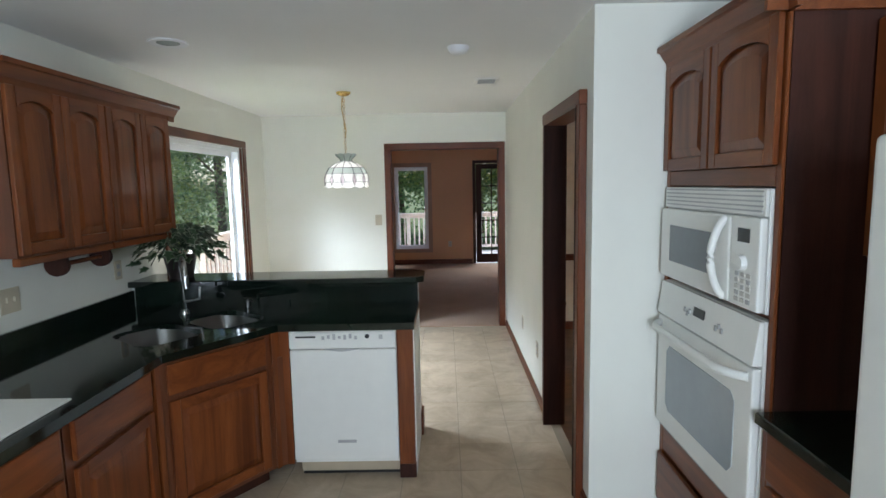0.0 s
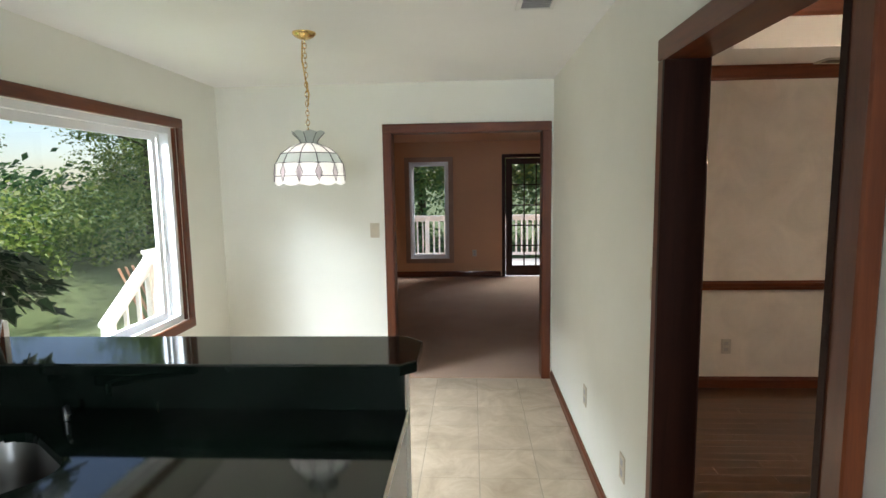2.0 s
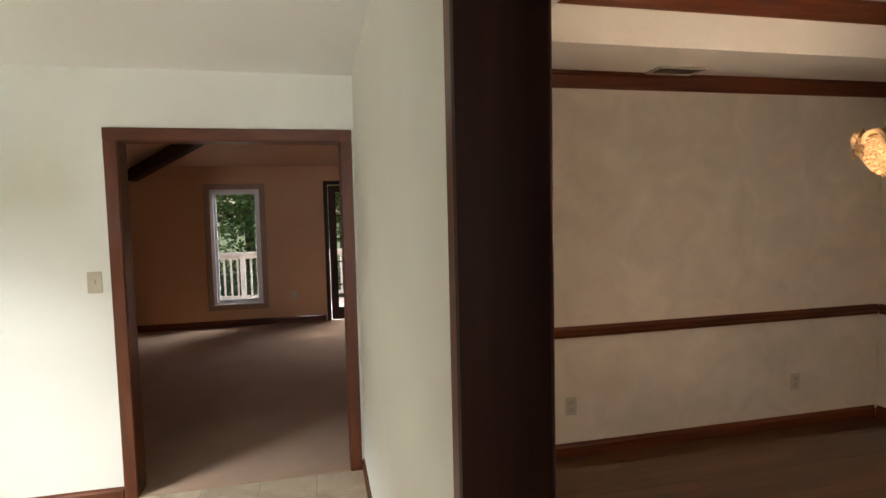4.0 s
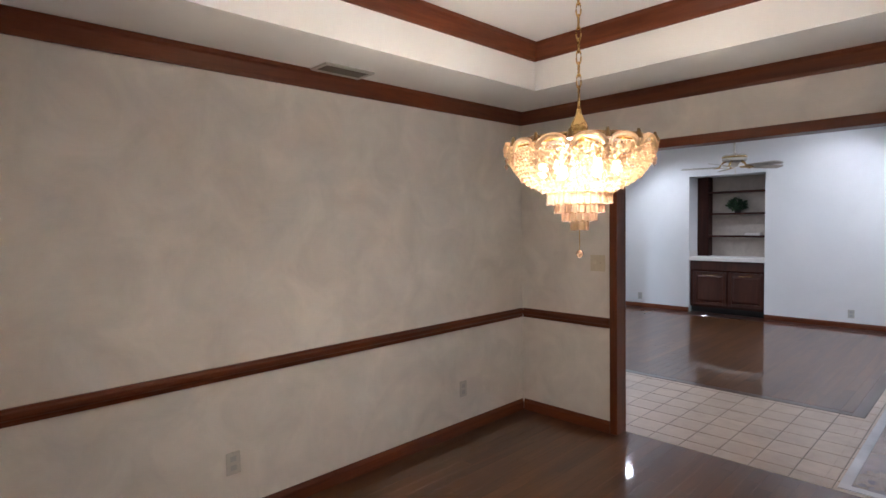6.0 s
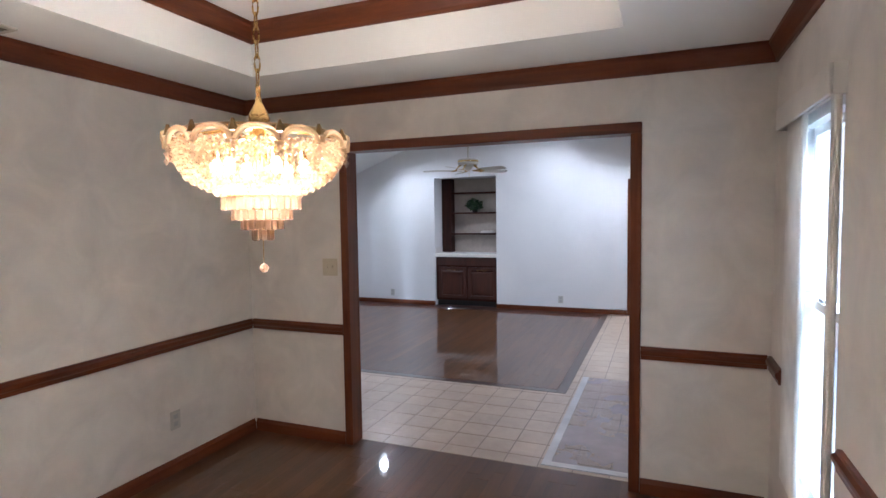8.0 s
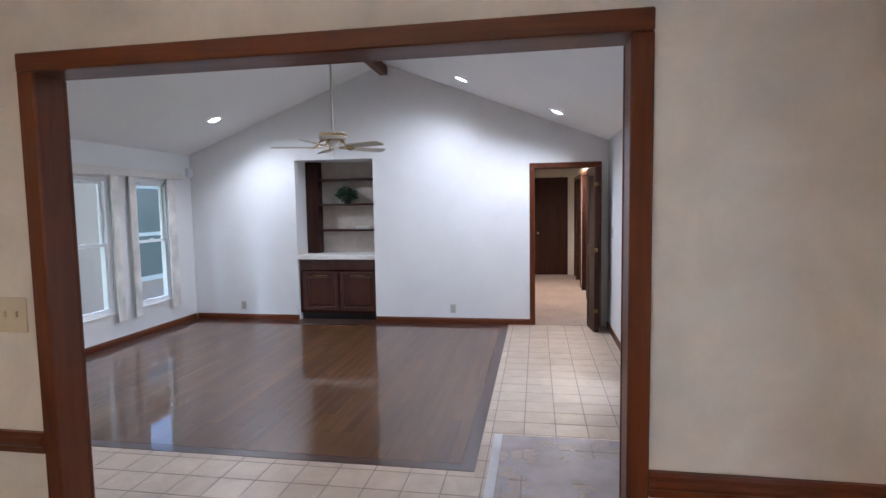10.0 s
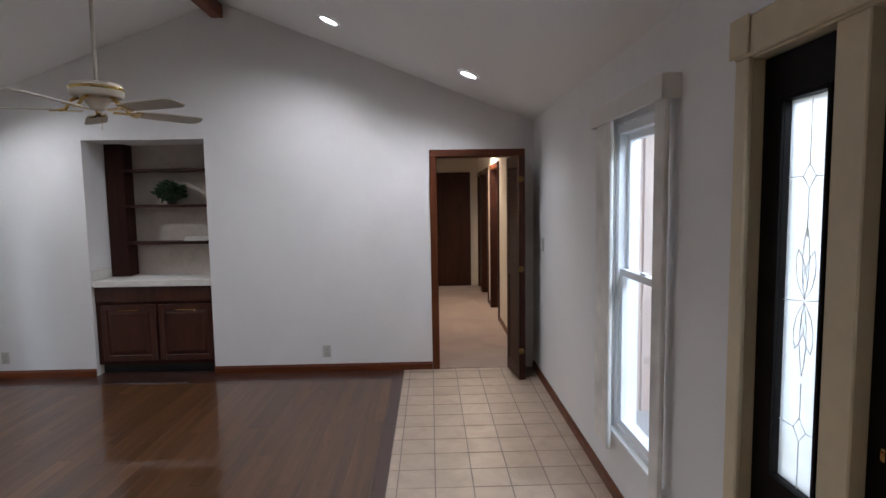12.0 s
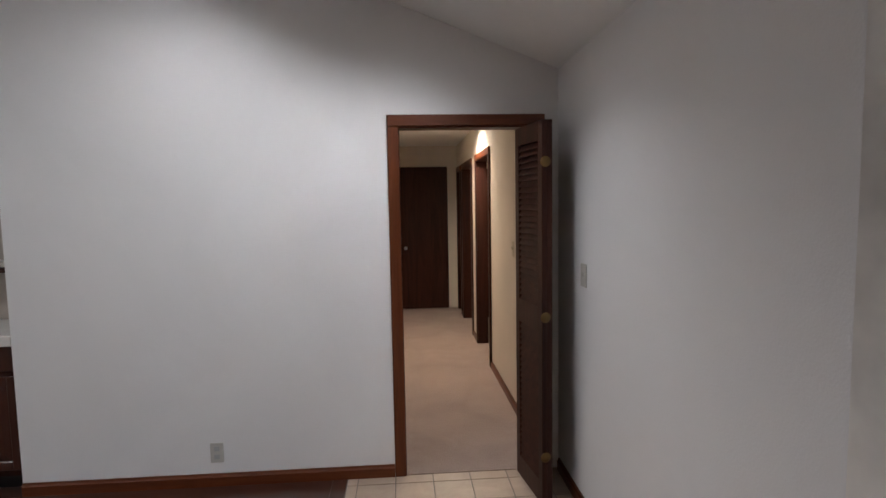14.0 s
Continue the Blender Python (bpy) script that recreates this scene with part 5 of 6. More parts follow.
CX, CY = 2.655, 4.091
ch = thing("chandelier", "lit brass chandelier with a scalloped crystal bowl", "chandelier", (CX, CY, 1.44))
part("canopy", lathe([(0.0, 2.72), (0.03, 2.725), (0.06, 2.75), (0.065, 2.77)], 28, (CX, CY, 0)), BRASS, ch, smooth=True)
chain(CX, CY, 2.015, 2.73, BRASS, ch, 0.0085, 0.026, 0.0028)
part("loop", tube([(CX + 0.018 * math.cos(t), CY + 0.01 * math.cos(t), 1.998 + 0.018 * math.sin(t)) for t in [2 * math.pi * k / 16 for k in range(16)]], 0.0045, 8, None, True), BRASS, ch, smooth=True)
part("cap", lathe([(0.0, 1.982), (0.008, 1.98), (0.01, 1.962), (0.019, 1.945), (0.029, 1.925), (0.032, 1.912), (0.032, 1.895), (0.024, 1.888), (0.02, 1.88), (0.02, 1.74), (0.0, 1.735)], 28, (CX, CY, 0)), BRASS, ch, smooth=True)
part("top_ring", lathe([(0.222, 1.86), (0.232, 1.866), (0.238, 1.858), (0.234, 1.85), (0.224, 1.85), (0.222, 1.86)], 56, (CX, CY, 0)), BRASS_O, ch, "aged brass rim band", smooth=True)
for k in range(6):
    a = 2 * math.pi * k / 6
    part("arm", tube([(CX + r * math.cos(a), CY + r * math.sin(a), z) for r, z in ((0.02, 1.886), (0.08, 1.878), (0.16, 1.868), (0.23, 1.857))], 0.006, 8), BRASS, ch, smooth=True)
lamp("chandelier_light", "POINT", 54, (1.0, 0.76, 0.52), pose(CX, CY, 1.79), 0.06)
SC = 14


def drop(bm, p, w, h, q=0.0):
    """A cut crystal: two four-sided points base to base."""
    x, y, z = p
    top, bot = bm.verts.new((x, y, z + h * 0.4)), bm.verts.new((x, y, z - h * 0.6))
    ring = [bm.verts.new((x + w * math.cos(q + k * math.pi / 2), y + w * math.sin(q + k * math.pi / 2), z)) for k in range(4)]
    for k in range(4):
        bm.faces.new((ring[k], ring[(k + 1) % 4], top))
        bm.faces.new((ring[(k + 1) % 4], ring[k], bot))


bm = bmesh.new()
rows = 15
jit = random.Random(12)
BOWL = [(0.251, 1.826), (0.246, 1.788), (0.205, 1.728), (0.112, 1.678)]
for i in range(rows):
    t = i / (rows - 1) * 3
    q0, q1 = BOWL[min(2, int(t))], BOWL[min(2, int(t)) + 1]
    f = t - min(2, int(t))
    r, z = q0[0] + (q1[0] - q0[0]) * f, q0[1] + (q1[1] - q0[1]) * f
    n = int(2 * math.pi * r / 0.0155)
    for k in range(n):
        a = 2 * math.pi * (k + 0.5 * (i % 2)) / n
        rr, ww = r + jit.uniform(-0.004, 0.004), jit.uniform(0.006, 0.0112)
        drop(bm, (CX + rr * math.cos(a), CY + rr * math.sin(a), z + jit.uniform(-0.003, 0.003)), ww, ww * 2, a + jit.uniform(0, 1.5))
tagged(part("crystal_bowl", bm, CRYSTAL, ch, "glowing strings of cut crystals"), kind="stuff")
for r, z, h in ((0.1125, 1.674, 0.039), (0.087, 1.636, 0.032), (0.059, 1.605, 0.031), (0.029, 1.575, 0.034)):
    tier = part("tier_ring", lathe([(r - 0.006, z + 0.003), (r + 0.004, z + 0.003), (r + 0.004, z), (r - 0.006, z)], 40, (CX, CY, 0)), BRASS, ch, smooth=True)
    n = int(2 * math.pi * r / 0.0215)
    for k in range(n):
        m = pose(CX, CY, z - 0.001, 0, 0, 360 * k / n) @ pose(r, 0, 0, 0, 4 * (k % 2) - 2, 0)
        part("crystal_block", bx(-0.005, -0.0088, -h + 0.002 * (k % 2), 0.005, 0.0088, 0, 0.0022), CRYSTAL_T, tier, m=m)
for k in range(SC):
    a = 2 * math.pi * (k + 0.5) / SC
    p = Vector((CX + 0.258 * math.cos(a), CY + 0.258 * math.sin(a), 1.823))
    side, outw = Vector((-math.sin(a), math.cos(a), 0)), Vector((math.cos(a), math.sin(a), 0))
    part("scallop", tube([p + side * 0.052 * math.cos(t) + outw * 0.006 * math.sin(t) + Vector((0, 0, 0.036 * math.sin(t) - 0.006)) for t in [math.pi * j / 10 for j in range(11)]], 0.0085, 8), SCALLOP, ch, "frosted crystal scallop", smooth=True)
    p2 = Vector((CX + 0.262 * math.cos(a + math.pi / SC), CY + 0.262 * math.sin(a + math.pi / SC), 0))
    bm = bmesh.new()
    for z in (1.826, 1.802, 1.78):
        drop(bm, (p2.x, p2.y, z), 0.009, 0.026, a)
    part("pendant_drop", bm, CRYSTAL_T, ch)
    tip = Vector((p2.x, p2.y, 1.85))
    part("rim_point", cyl(tip - Vector((0, 0, 0.012)), tip + Vector((0, 0, 0.02)), 0.015, 0.004, 6), BRASS_O, ch, "brass point between scallops", smooth=True)
part("hanging_ball", lathe([(0.0, 1.440), (0.009, 1.443), (0.0145, 1.454), (0.009, 1.466), (0.0, 1.469)], 8, (CX, CY, 0)), CRYSTAL_T, ch)
part("ball_rod", cyl((CX, CY, 1.468), (CX, CY, 1.575), 0.0015, seg=6), BRASS, ch)
for k in range(6):
    a = 2 * math.pi * k / 6
    p = (CX + 0.13 * math.cos(a), CY + 0.13 * math.sin(a), 0)
    s = part("socket", cyl((p[0], p[1], 1.785), (p[0], p[1], 1.815), 0.01), BRASS, ch, smooth=True)
    part("bulb", lathe([(0.0, 1.735), (0.012, 1.742), (0.018, 1.758), (0.014, 1.775), (0.01, 1.786)], 14, p), BULB, s, smooth=True)
    part("socket_arm", tube([(CX + 0.018 * math.cos(a), CY + 0.018 * math.sin(a), 1.86), (CX + 0.08 * math.cos(a), CY + 0.08 * math.sin(a), 1.84), (p[0], p[1], 1.814)], 0.004, 6), BRASS, ch, smooth=True)

# ---------------- living room ----------------
for k, (x, y) in enumerate(((9.42, 4.22), (9.45, 3.13), (9.47, 7.41), (6.98, 7.38), (6.98, 4.22))):
    s = 0.383 if y < MIDY else -0.383
    z = EAVE + min(y - 2.44, 8.34 - y) * 0.383
    tilt = pose(x, y, z, math.degrees(math.atan(s)), 0, 0)
    r = thing("recessed_light", "lit recessed light in the sloping white ceiling", "ceiling light", (x, y, z), "recessed ceiling lights")
    part("trim_ring", lathe([(0.062, -0.004), (0.07, -0.012), (0.09, -0.01), (0.092, -0.001)], 32), VINYL, r, m=tilt, smooth=True)
    part("bulb", lathe([(0.0, -0.012), (0.04, -0.01), (0.063, -0.003)], 24), CAN_GLOW, r, m=tilt, smooth=True)
    lamp("recessed_spot", "SPOT", 44, (1.0, 0.95, 0.9), tilt @ pose(0, 0, -0.03), 0.06, angle=150, blend=0.8)

FX, FY = 8.31, MIDY
fan = thing("ceiling_fan", "cream five-blade ceiling fan on a long rod", "ceiling fan", (FX, FY, 2.2))
part("canopy", lathe([(0.0, 3.29), (0.03, 3.295), (0.055, 3.33), (0.06, 3.359)], 24, (FX, FY, 0)), FAN, fan, smooth=True)
part("rod", cyl((FX, FY, 2.37), (FX, FY, 3.30), 0.011, seg=12), FAN, fan, smooth=True)
part("motor", lathe([(0.0, 2.38), (0.03, 2.375), (0.05, 2.36), (0.13, 2.355), (0.14, 2.34), (0.14, 2.295), (0.13, 2.28), (0.08, 2.275), (0.0, 2.275)], 36, (FX, FY, 0)), FAN, fan, smooth=True)
part("motor_band", lathe([(0.1405, 2.335), (0.143, 2.33), (0.143, 2.322), (0.1405, 2.317)], 36, (FX, FY, 0)), BRASS, fan, smooth=True)
part("switch_cap", lathe([(0.07, 2.274), (0.062, 2.25), (0.045, 2.23), (0.035, 2.21), (0.0, 2.205)], 28, (FX, FY, 0)), FAN, fan, smooth=True)
for k in range(5):
    m = pose(FX, FY, 2.208, 0, 0, 72 * k + 32)
    bl = [(0.2, -0.05), (0.32, -0.062), (0.57, -0.068), (0.61, -0.05), (0.62, 0.0), (0.61, 0.05), (0.57, 0.068), (0.32, 0.062), (0.2, 0.05)]
    b = part("blade", prism(bl, -0.003, 0.004, bevel=0.0015), FAN, fan, m=m @ pose(0, 0, 0, -11, 0, 0))
    iron = prism([(0.08, -0.012), (0.17, -0.014), (0.21, -0.045), (0.235, -0.045), (0.235, 0.045), (0.21, 0.045), (0.17, 0.014), (0.08, 0.012)], -0.009, -0.0035)
    tube([(0.09, 0, 0.07), (0.13, 0, 0.055), (0.17, 0, 0.0), (0.2, 0, -0.004)], 0.009, 8, iron)
    part("blade_iron", iron, BRASS, fan, m=m @ pose(0, 0, 0, -11, 0, 0))
part("pull_chain", cyl((FX + 0.03, FY, 2.1), (FX + 0.03, FY, 2.212), 0.0015, seg=6), BRASS, fan)

# shelf niche
nb = bmesh.new()
bx(10.391, 5.515, 0, 10.80, 5.58, 2.32, 0, nb), bx(10.391, 6.72, 0, 10.80, 6.79, 2.32, 0, nb), bx(10.391, 5.58, 2.265, 10.80, 6.72, 2.32, 0, nb), bx(10.80, 5.515, 0, 10.86, 6.79, 2.32, 0, nb)
structure("wall_niche", nb, WALL_L, "white walls of the shelf niche")
bk = thing("bookcase", "dark wooden shelves at the back of the niche", "shelves", (10.7, 6.1, 0.93))
part("side_panel", bx(10.62, 6.535, 0.931, 10.64, 6.715, 2.264), DARK_Z, bk)
part("side_panel", bx(10.64, 6.53, 0.931, 10.795, 6.55, 2.264), DARK_Z, bk)
part("back", bx(10.785, 5.581, 0.931, 10.799, 6.529, 2.264), NICHE_B, bk, "beige patterned backing")
for z in (1.25, 1.625, 1.985):
    part("shelf", bx(10.60, 5.581, z, 10.784, 6.529, z + 0.03, 0.003), DARK_Z, bk)
nc = thing("niche_cabinet", "dark cherry niche cabinet with two panel doors", "cabinet", (10.55, 6.14, 0))
part("body", bx(10.315, 5.585, 0.1, 10.79, 6.715, 0.868), DARK_Z, nc)
part("toe_kick", bx(10.38, 5.585, 0, 10.40, 6.715, 0.1), BLACK, nc)
DC = (wood("niche_door_wood", (0.03, 0.009, 0.006), (0.075, 0.022, 0.012), "z"),) * 2
cab_door(nc, 0.52, 0.55, facing(10.294, 6.66, 0.14, (-1, 0)), False, DC, True)
cab_door(nc, 0.52, 0.55, facing(10.294, 6.11, 0.14, (-1, 0)), False, DC, True)
part("apron", bx(10.30, 5.595, 0.72, 10.314, 6.71, 0.865, 0.003), DC[0], nc)
nt2 = thing("niche_counter", "white laminate counter in the niche", "countertop", (10.5, 6.14, 0.87))
part("slab", bx(10.272, 5.582, 0.869, 10.784, 6.718, 0.93, 0.004), LAMIN, nt2)
part("side_splash", bx(10.272, 6.703, 0.9305, 10.60, 6.7185, 1.03, 0.003), LAMIN, nt2)
np_ = thing("potted_fern", "small dark green fern in a pot on the shelf", "plant", (10.68, 6.1, 1.656))
part("pot", lathe([(0.0, 1.656), (0.045, 1.656), (0.06, 1.73), (0.05, 1.73), (0.0, 1.72)], 20, (10.69, 6.1, 0)), POT, np_, smooth=True)
leaf_part("foliage", leaves(random.Random(8), (10.67, 6.1, 1.8), 0.155, 260, 0.07, 0.2, 0.7), LEAF_IN, np_)
for k in range(2):
    solo("book", bx(10.64, 5.75 + 0.003 * k, 1.281 + 0.02 * k, 10.76, 5.98 - 0.01 * k, 1.30 + 0.02 * k, 0.002), LAMIN, "white-covered book lying flat on the shelf", "book")
vent("floor_register", 9.99, 5.75, 10.09, 6.5, 0.012, "brown slotted floor register before the niche", "y", BORDER_X, 30)
plate("wall_outlet", "x", 10.27, -1, 7.58, 0.2, label="grey outlet plate low on the gable wall", mat=PLATE_W)
plate("wall_outlet", "x", 10.27, -1, 4.49, 0.2, label="grey outlet plate between niche and hall door", mat=PLATE_W)
plate("wall_switch", "y", 2.46, 1, 9.80, 1.25, 0.08, 0.12, PLATE_W, "switch", "grey switch plate beside the louvered door")
ws = thing("wall_sensor", "small white alarm sensor in the upper corner", "alarm sensor", (10.2, 8.28, 2.08))
part("case", bx(10.15, 8.28, 2.07, 10.25, 8.338, 2.19, 0.012, seg=2), VINYL, ws)

film_ = thing("floor_film", "clear plastic film taped over the foyer tiles", "floor protector", (5.65, 3.1, 0.001))
bm = bmesh.new()
n, mth = 36, 22
vv = [[bm.verts.new((4.75 + 1.95 * i / n, 2.62 + 1.0 * j / mth, 0.003 + 0.0025 * (0.5 + 0.5 * noise.noise(Vector((i * 0.35, j * 0.35, 0)))))) for j in range(mth + 1)] for i in range(n + 1)]
for i in range(n):
    for j in range(mth):
        bm.faces.new((vv[i][j], vv[i + 1][j], vv[i + 1][j + 1], vv[i][j + 1]))
bmesh.ops.solidify(bm, geom=bm.faces[:], thickness=0.001)
part("sheet", bm, MAT_P, film_, smooth=True)
part("tape_edge", bx(4.70, 3.60, 0.001, 6.70, 3.655, 0.0075, 0.001), MAT_E, film_, "whitish taped edge")
part("tape_edge", bx(4.69, 2.62, 0.001, 4.75, 3.655, 0.0072, 0.001), MAT_E, film_, "whitish taped edge")

# ---------------- entry door ----------------
DY = 2.405
ed = thing("door_entry", "dark entry door with oval leaded glass and brass hardware", "door", (5.69, DY, 0), kind="structure")


def slab_with_hole(x0, x1, z0, z1, loop, y0, y1):
    bm = bmesh.new()
    edges = []
    for pts in ([(x0, z0), (x1, z0), (x1, z1), (x0, z1)], loop):
        vs = [bm.verts.new((a, y0, b)) for a, b in pts]
        edges += [bm.edges.new((vs[i], vs[(i + 1) % len(vs)])) for i in range(len(vs))]
    fill = bmesh.ops.triangle_fill(bm, edges=edges, use_beauty=True, use_dissolve=False)
    faces = [g for g in fill["geom"] if isinstance(g, bmesh.types.BMFace)]
    ext = bmesh.ops.extrude_face_region(bm, geom=faces)
    bmesh.ops.translate(bm, vec=(0, y1 - y0, 0), verts=[g for g in ext["geom"] if isinstance(g, bmesh.types.BMVert)])
    bmesh.ops.recalc_face_normals(bm, faces=bm.faces)
    return bm


OXC, OZC, ORX, ORZ = 5.69, 1.36, 0.238, 0.505
ovl = [(OXC + ORX * math.cos(t), OZC + ORZ * math.sin(t)) for t in [2 * math.pi * k / 40 for k in range(40)]]
ENTRY = plain("black_brown_entry_paint", (0.006, 0.004, 0.0035), 0.45, 0, 0.0, 0.2)
ENTRY.node_tree.nodes["Principled BSDF"].inputs["Specular IOR Level"].default_value = 0.08
leaf = part("leaf", slab_with_hole(5.235, 6.205, 0.012, 2.06, ovl, DY - 0.044, DY), ENTRY, ed)
part("oval_molding", tube([(OXC + (ORX + 0.012) * math.cos(t), DY + 0.001, OZC + (ORZ + 0.012) * math.sin(t)) for t in [2 * math.pi * k / 48 for k in range(48)]], 0.009, 8, None, True), ENTRY, leaf, smooth=True)
gl = part("oval_glass", prism(ovl, DY - 0.012, DY - 0.004, "y"), FROST, leaf, "frosted oval leaded glass")
cam_l = bmesh.new()
tube([(OXC + ORX * 0.82 * math.cos(t), DY - 0.002, OZC + ORZ * 0.88 * math.sin(t)) for t in [2 * math.pi * k / 40 for k in range(40)]], 0.002, 5, cam_l, True)
for z in (-0.36, -0.22, -0.02, 0.18, 0.34):
    w = ORX * math.sqrt(max(0.02, 1 - (z / ORZ) ** 2))
    tube([(OXC - w, DY - 0.002, OZC + z), (OXC - 0.05, DY - 0.002, OZC + z + 0.02), (OXC + 0.05, DY - 0.002, OZC + z - 0.02), (OXC + w, DY - 0.002, OZC + z)], 0.002, 5, cam_l)
part("lead_came", cam_l, LEAD_P, leaf, smooth=True)
for x0, x1, z0, z1 in ((5.33, 6.05, 0.16, 0.7),):
    fr2 = bx(x0, DY + 0.0005, z0, x0 + 0.03, DY + 0.014, z1, 0.004)
    bx(x1 - 0.03, DY + 0.0005, z0, x1, DY + 0.014, z1, 0.004, fr2), bx(x0 + 0.03, DY + 0.0005, z0, x1 - 0.03, DY + 0.014, z0 + 0.03, 0.004, fr2), bx(x0 + 0.03, DY + 0.0005, z1 - 0.03, x1 - 0.03, DY + 0.014, z1, 0.004, fr2)
    part("panel_molding", fr2, ENTRY, leaf)
arch = [(OXC + 0.3 * math.cos(t), DY + 0.006, 1.55 + 0.38 * math.sin(t)) for t in [radians(12 + 156 * k / 20) for k in range(21)]]
part("arch_molding", tube([(5.985, DY + 0.006, 0.8)] + arch + [(5.395, DY + 0.002, 0.8)], 0.007, 8), ENTRY, leaf, smooth=True)
for z, r in ((1.065, 0.022), (0.915, 0.03)):
    k = part("rosette", lathe([(0.0, 0.0), (r, 0.0), (r, 0.006), (r * 0.6, 0.014), (0.0, 0.014)], 24), BRASS, leaf, "polished brass rosette", m=pose(6.125, DY + 0.0005, z, -90, 0, 0), smooth=True)
part("lever", tube([(6.125, DY + 0.01, 0.915), (6.125, DY + 0.05, 0.915), (6.10, DY + 0.056, 0.913), (6.03, DY + 0.054, 0.91)], 0.009, 10), BRASS, leaf, "polished brass lever handle", smooth=True)
part("deadbolt_turn", bx(6.119, DY + 0.014, 1.05, 6.131, DY + 0.034, 1.08, 0.003), BRASS, leaf)
part("door_stop_pin", cyl((6.12, DY, 0.73), (6.12, DY + 0.012, 0.73), 0.008), VINYL, leaf)
for name, a, b in (("jamb", 5.172, 5.233), ("mullion", 6.207, 6.314), ("jamb", 6.662, 6.698)):
    part(name, bx(a, 2.325, 0, b, 2.447, 2.065, 0.004), BEIGE, ed)
part("head_jamb", bx(5.172, 2.325, 2.066, 6.698, 2.447, 2.098, 0.004), BEIGE, ed)
part("threshold", bx(5.235, 2.33, 0.0, 6.661, 2.44, 0.011), BRASS, ed)
for a, b in ((5.08, 5.20), (6.655, 6.725)):
    part("casing", bx(a, 2.441, 0, b, 2.463, 2.07, 0.005), BEIGE, ed, "beige painted fluted casing")
part("casing_head", bx(5.08, 2.441, 2.071, 6.735, 2.466, 2.19, 0.006), BEIGE, ed, "beige painted head casing")
part("casing_block", bx(6.64, 2.4665, 2.075, 6.745, 2.474, 2.195, 0.004), BEIGE, ed)
sl = thing("sidelight", "dark sidelight panel with tall leaded glass strip", "sidelight", (6.49, DY, 0), kind="structure")
sx0, sx1 = 6.378, 6.558
part("panel", slab_with_hole(6.316, 6.66, 0.012, 2.06, [(sx0, 0.80), (sx1, 0.80), (sx1, 1.92), (sx0, 1.92)], DY - 0.044, DY), ENTRY, sl)
part("glass", bx(sx0, DY - 0.028, 0.80, sx1, DY - 0.02, 1.92), FROST, sl, "frosted leaded glass strip")
bead = bx(sx0 - 0.015, DY + 0.0005, 0.785, sx0, DY + 0.01, 1.935, 0.002)
bx(sx1, DY + 0.0005, 0.785, sx1 + 0.015, DY + 0.01, 1.935, 0.002, bead), bx(sx0, DY + 0.0005, 0.785, sx1, DY + 0.01, 0.80, 0.002, bead), bx(sx0, DY + 0.0005, 1.92, sx1, DY + 0.01, 1.935, 0.002, bead)
part("glazing_bead", bead, ENTRY, sl)
ll = bmesh.new()
mx = (sx0 + sx1) / 2
GY = DY - 0.017
for z in (1.70, 0.975):
    tube([(sx0, GY, z), (mx - 0.026, GY, z)], 0.0014, 5, ll), tube([(mx + 0.026, GY, z), (sx1, GY, z)], 0.0014, 5, ll)
    tube([(mx - 0.026, GY, z), (mx, GY, z + 0.035), (mx + 0.026, GY, z), (mx, GY, z - 0.035)], 0.0014, 5, ll, True)
for z0, z1 in ((1.735, 1.918), (1.53, 1.665), (1.01, 1.11), (0.80, 0.94)):
    tube([(mx, GY, z0), (mx, GY, z1)], 0.0014, 5, ll)
tube([(sx0, GY, 1.365), (mx, GY, 1.35), (sx1, GY, 1.34)], 0.0014, 5, ll)
for reach, spread, lean in ((0.215, 0.017, 0.0), (0.145, 0.026, 0.032), (0.145, 0.026, -0.032)):
    for up in (1, -1):
        petal = [(mx + lean * t + spread * w * (1 - 0.3 * t), GY, 1.35 + up * reach * t) for t, w in ((0.03, 0), (0.3, 0.8), (0.6, 1), (0.85, 0.6), (1, 0), (0.85, -0.6), (0.6, -1), (0.3, -0.8))]
        tube(petal, 0.0014, 5, ll, True)
part("lead_came", ll, LEAD_P, sl, smooth=True)
part("low_panel", bx(6.375, DY + 0.0005, 0.14, 6.565, DY + 0.012, 0.66, 0.008), ENTRY, sl)

for o in (ed, sl):
    o.location += Vector((0.03, 0.02, 0))

# ---------------- hall ----------------
bf = thing("bifold_door", "dark louvered bifold door folded open against the jamb", "door", (10.05, 2.62, 0.01))


def louver_leaf(m):
    w, h = 0.395, 2.03
    fr3 = bx(0, -0.014, 0, 0.055, 0.014, h, 0.002)
    bx(w - 0.055, -0.014, 0, w, 0.014, h, 0.002, fr3)
    for z0, z1 in ((0, 0.12), (0.93, 1.06), (h - 0.1, h)):
        bx(0.055, -0.014, z0, w - 0.055, 0.014, z1, 0, fr3)
    leaf = part("leaf", fr3, DARK_Z, bf, m=m)
    for z0, z1 in ((0.12, 0.93), (1.06, h - 0.1)):
        n = int((z1 - z0) / 0.032)
        for k in range(n):
            z = z0 + (k + 0.5) * (z1 - z0) / n
            part("louver", prism([(-0.013, z - 0.019), (-0.009, z - 0.021), (0.013, z + 0.019), (0.009, z + 0.021)], 0.056, w - 0.056, "x"), DARK_Z, leaf, m=m)
    return leaf


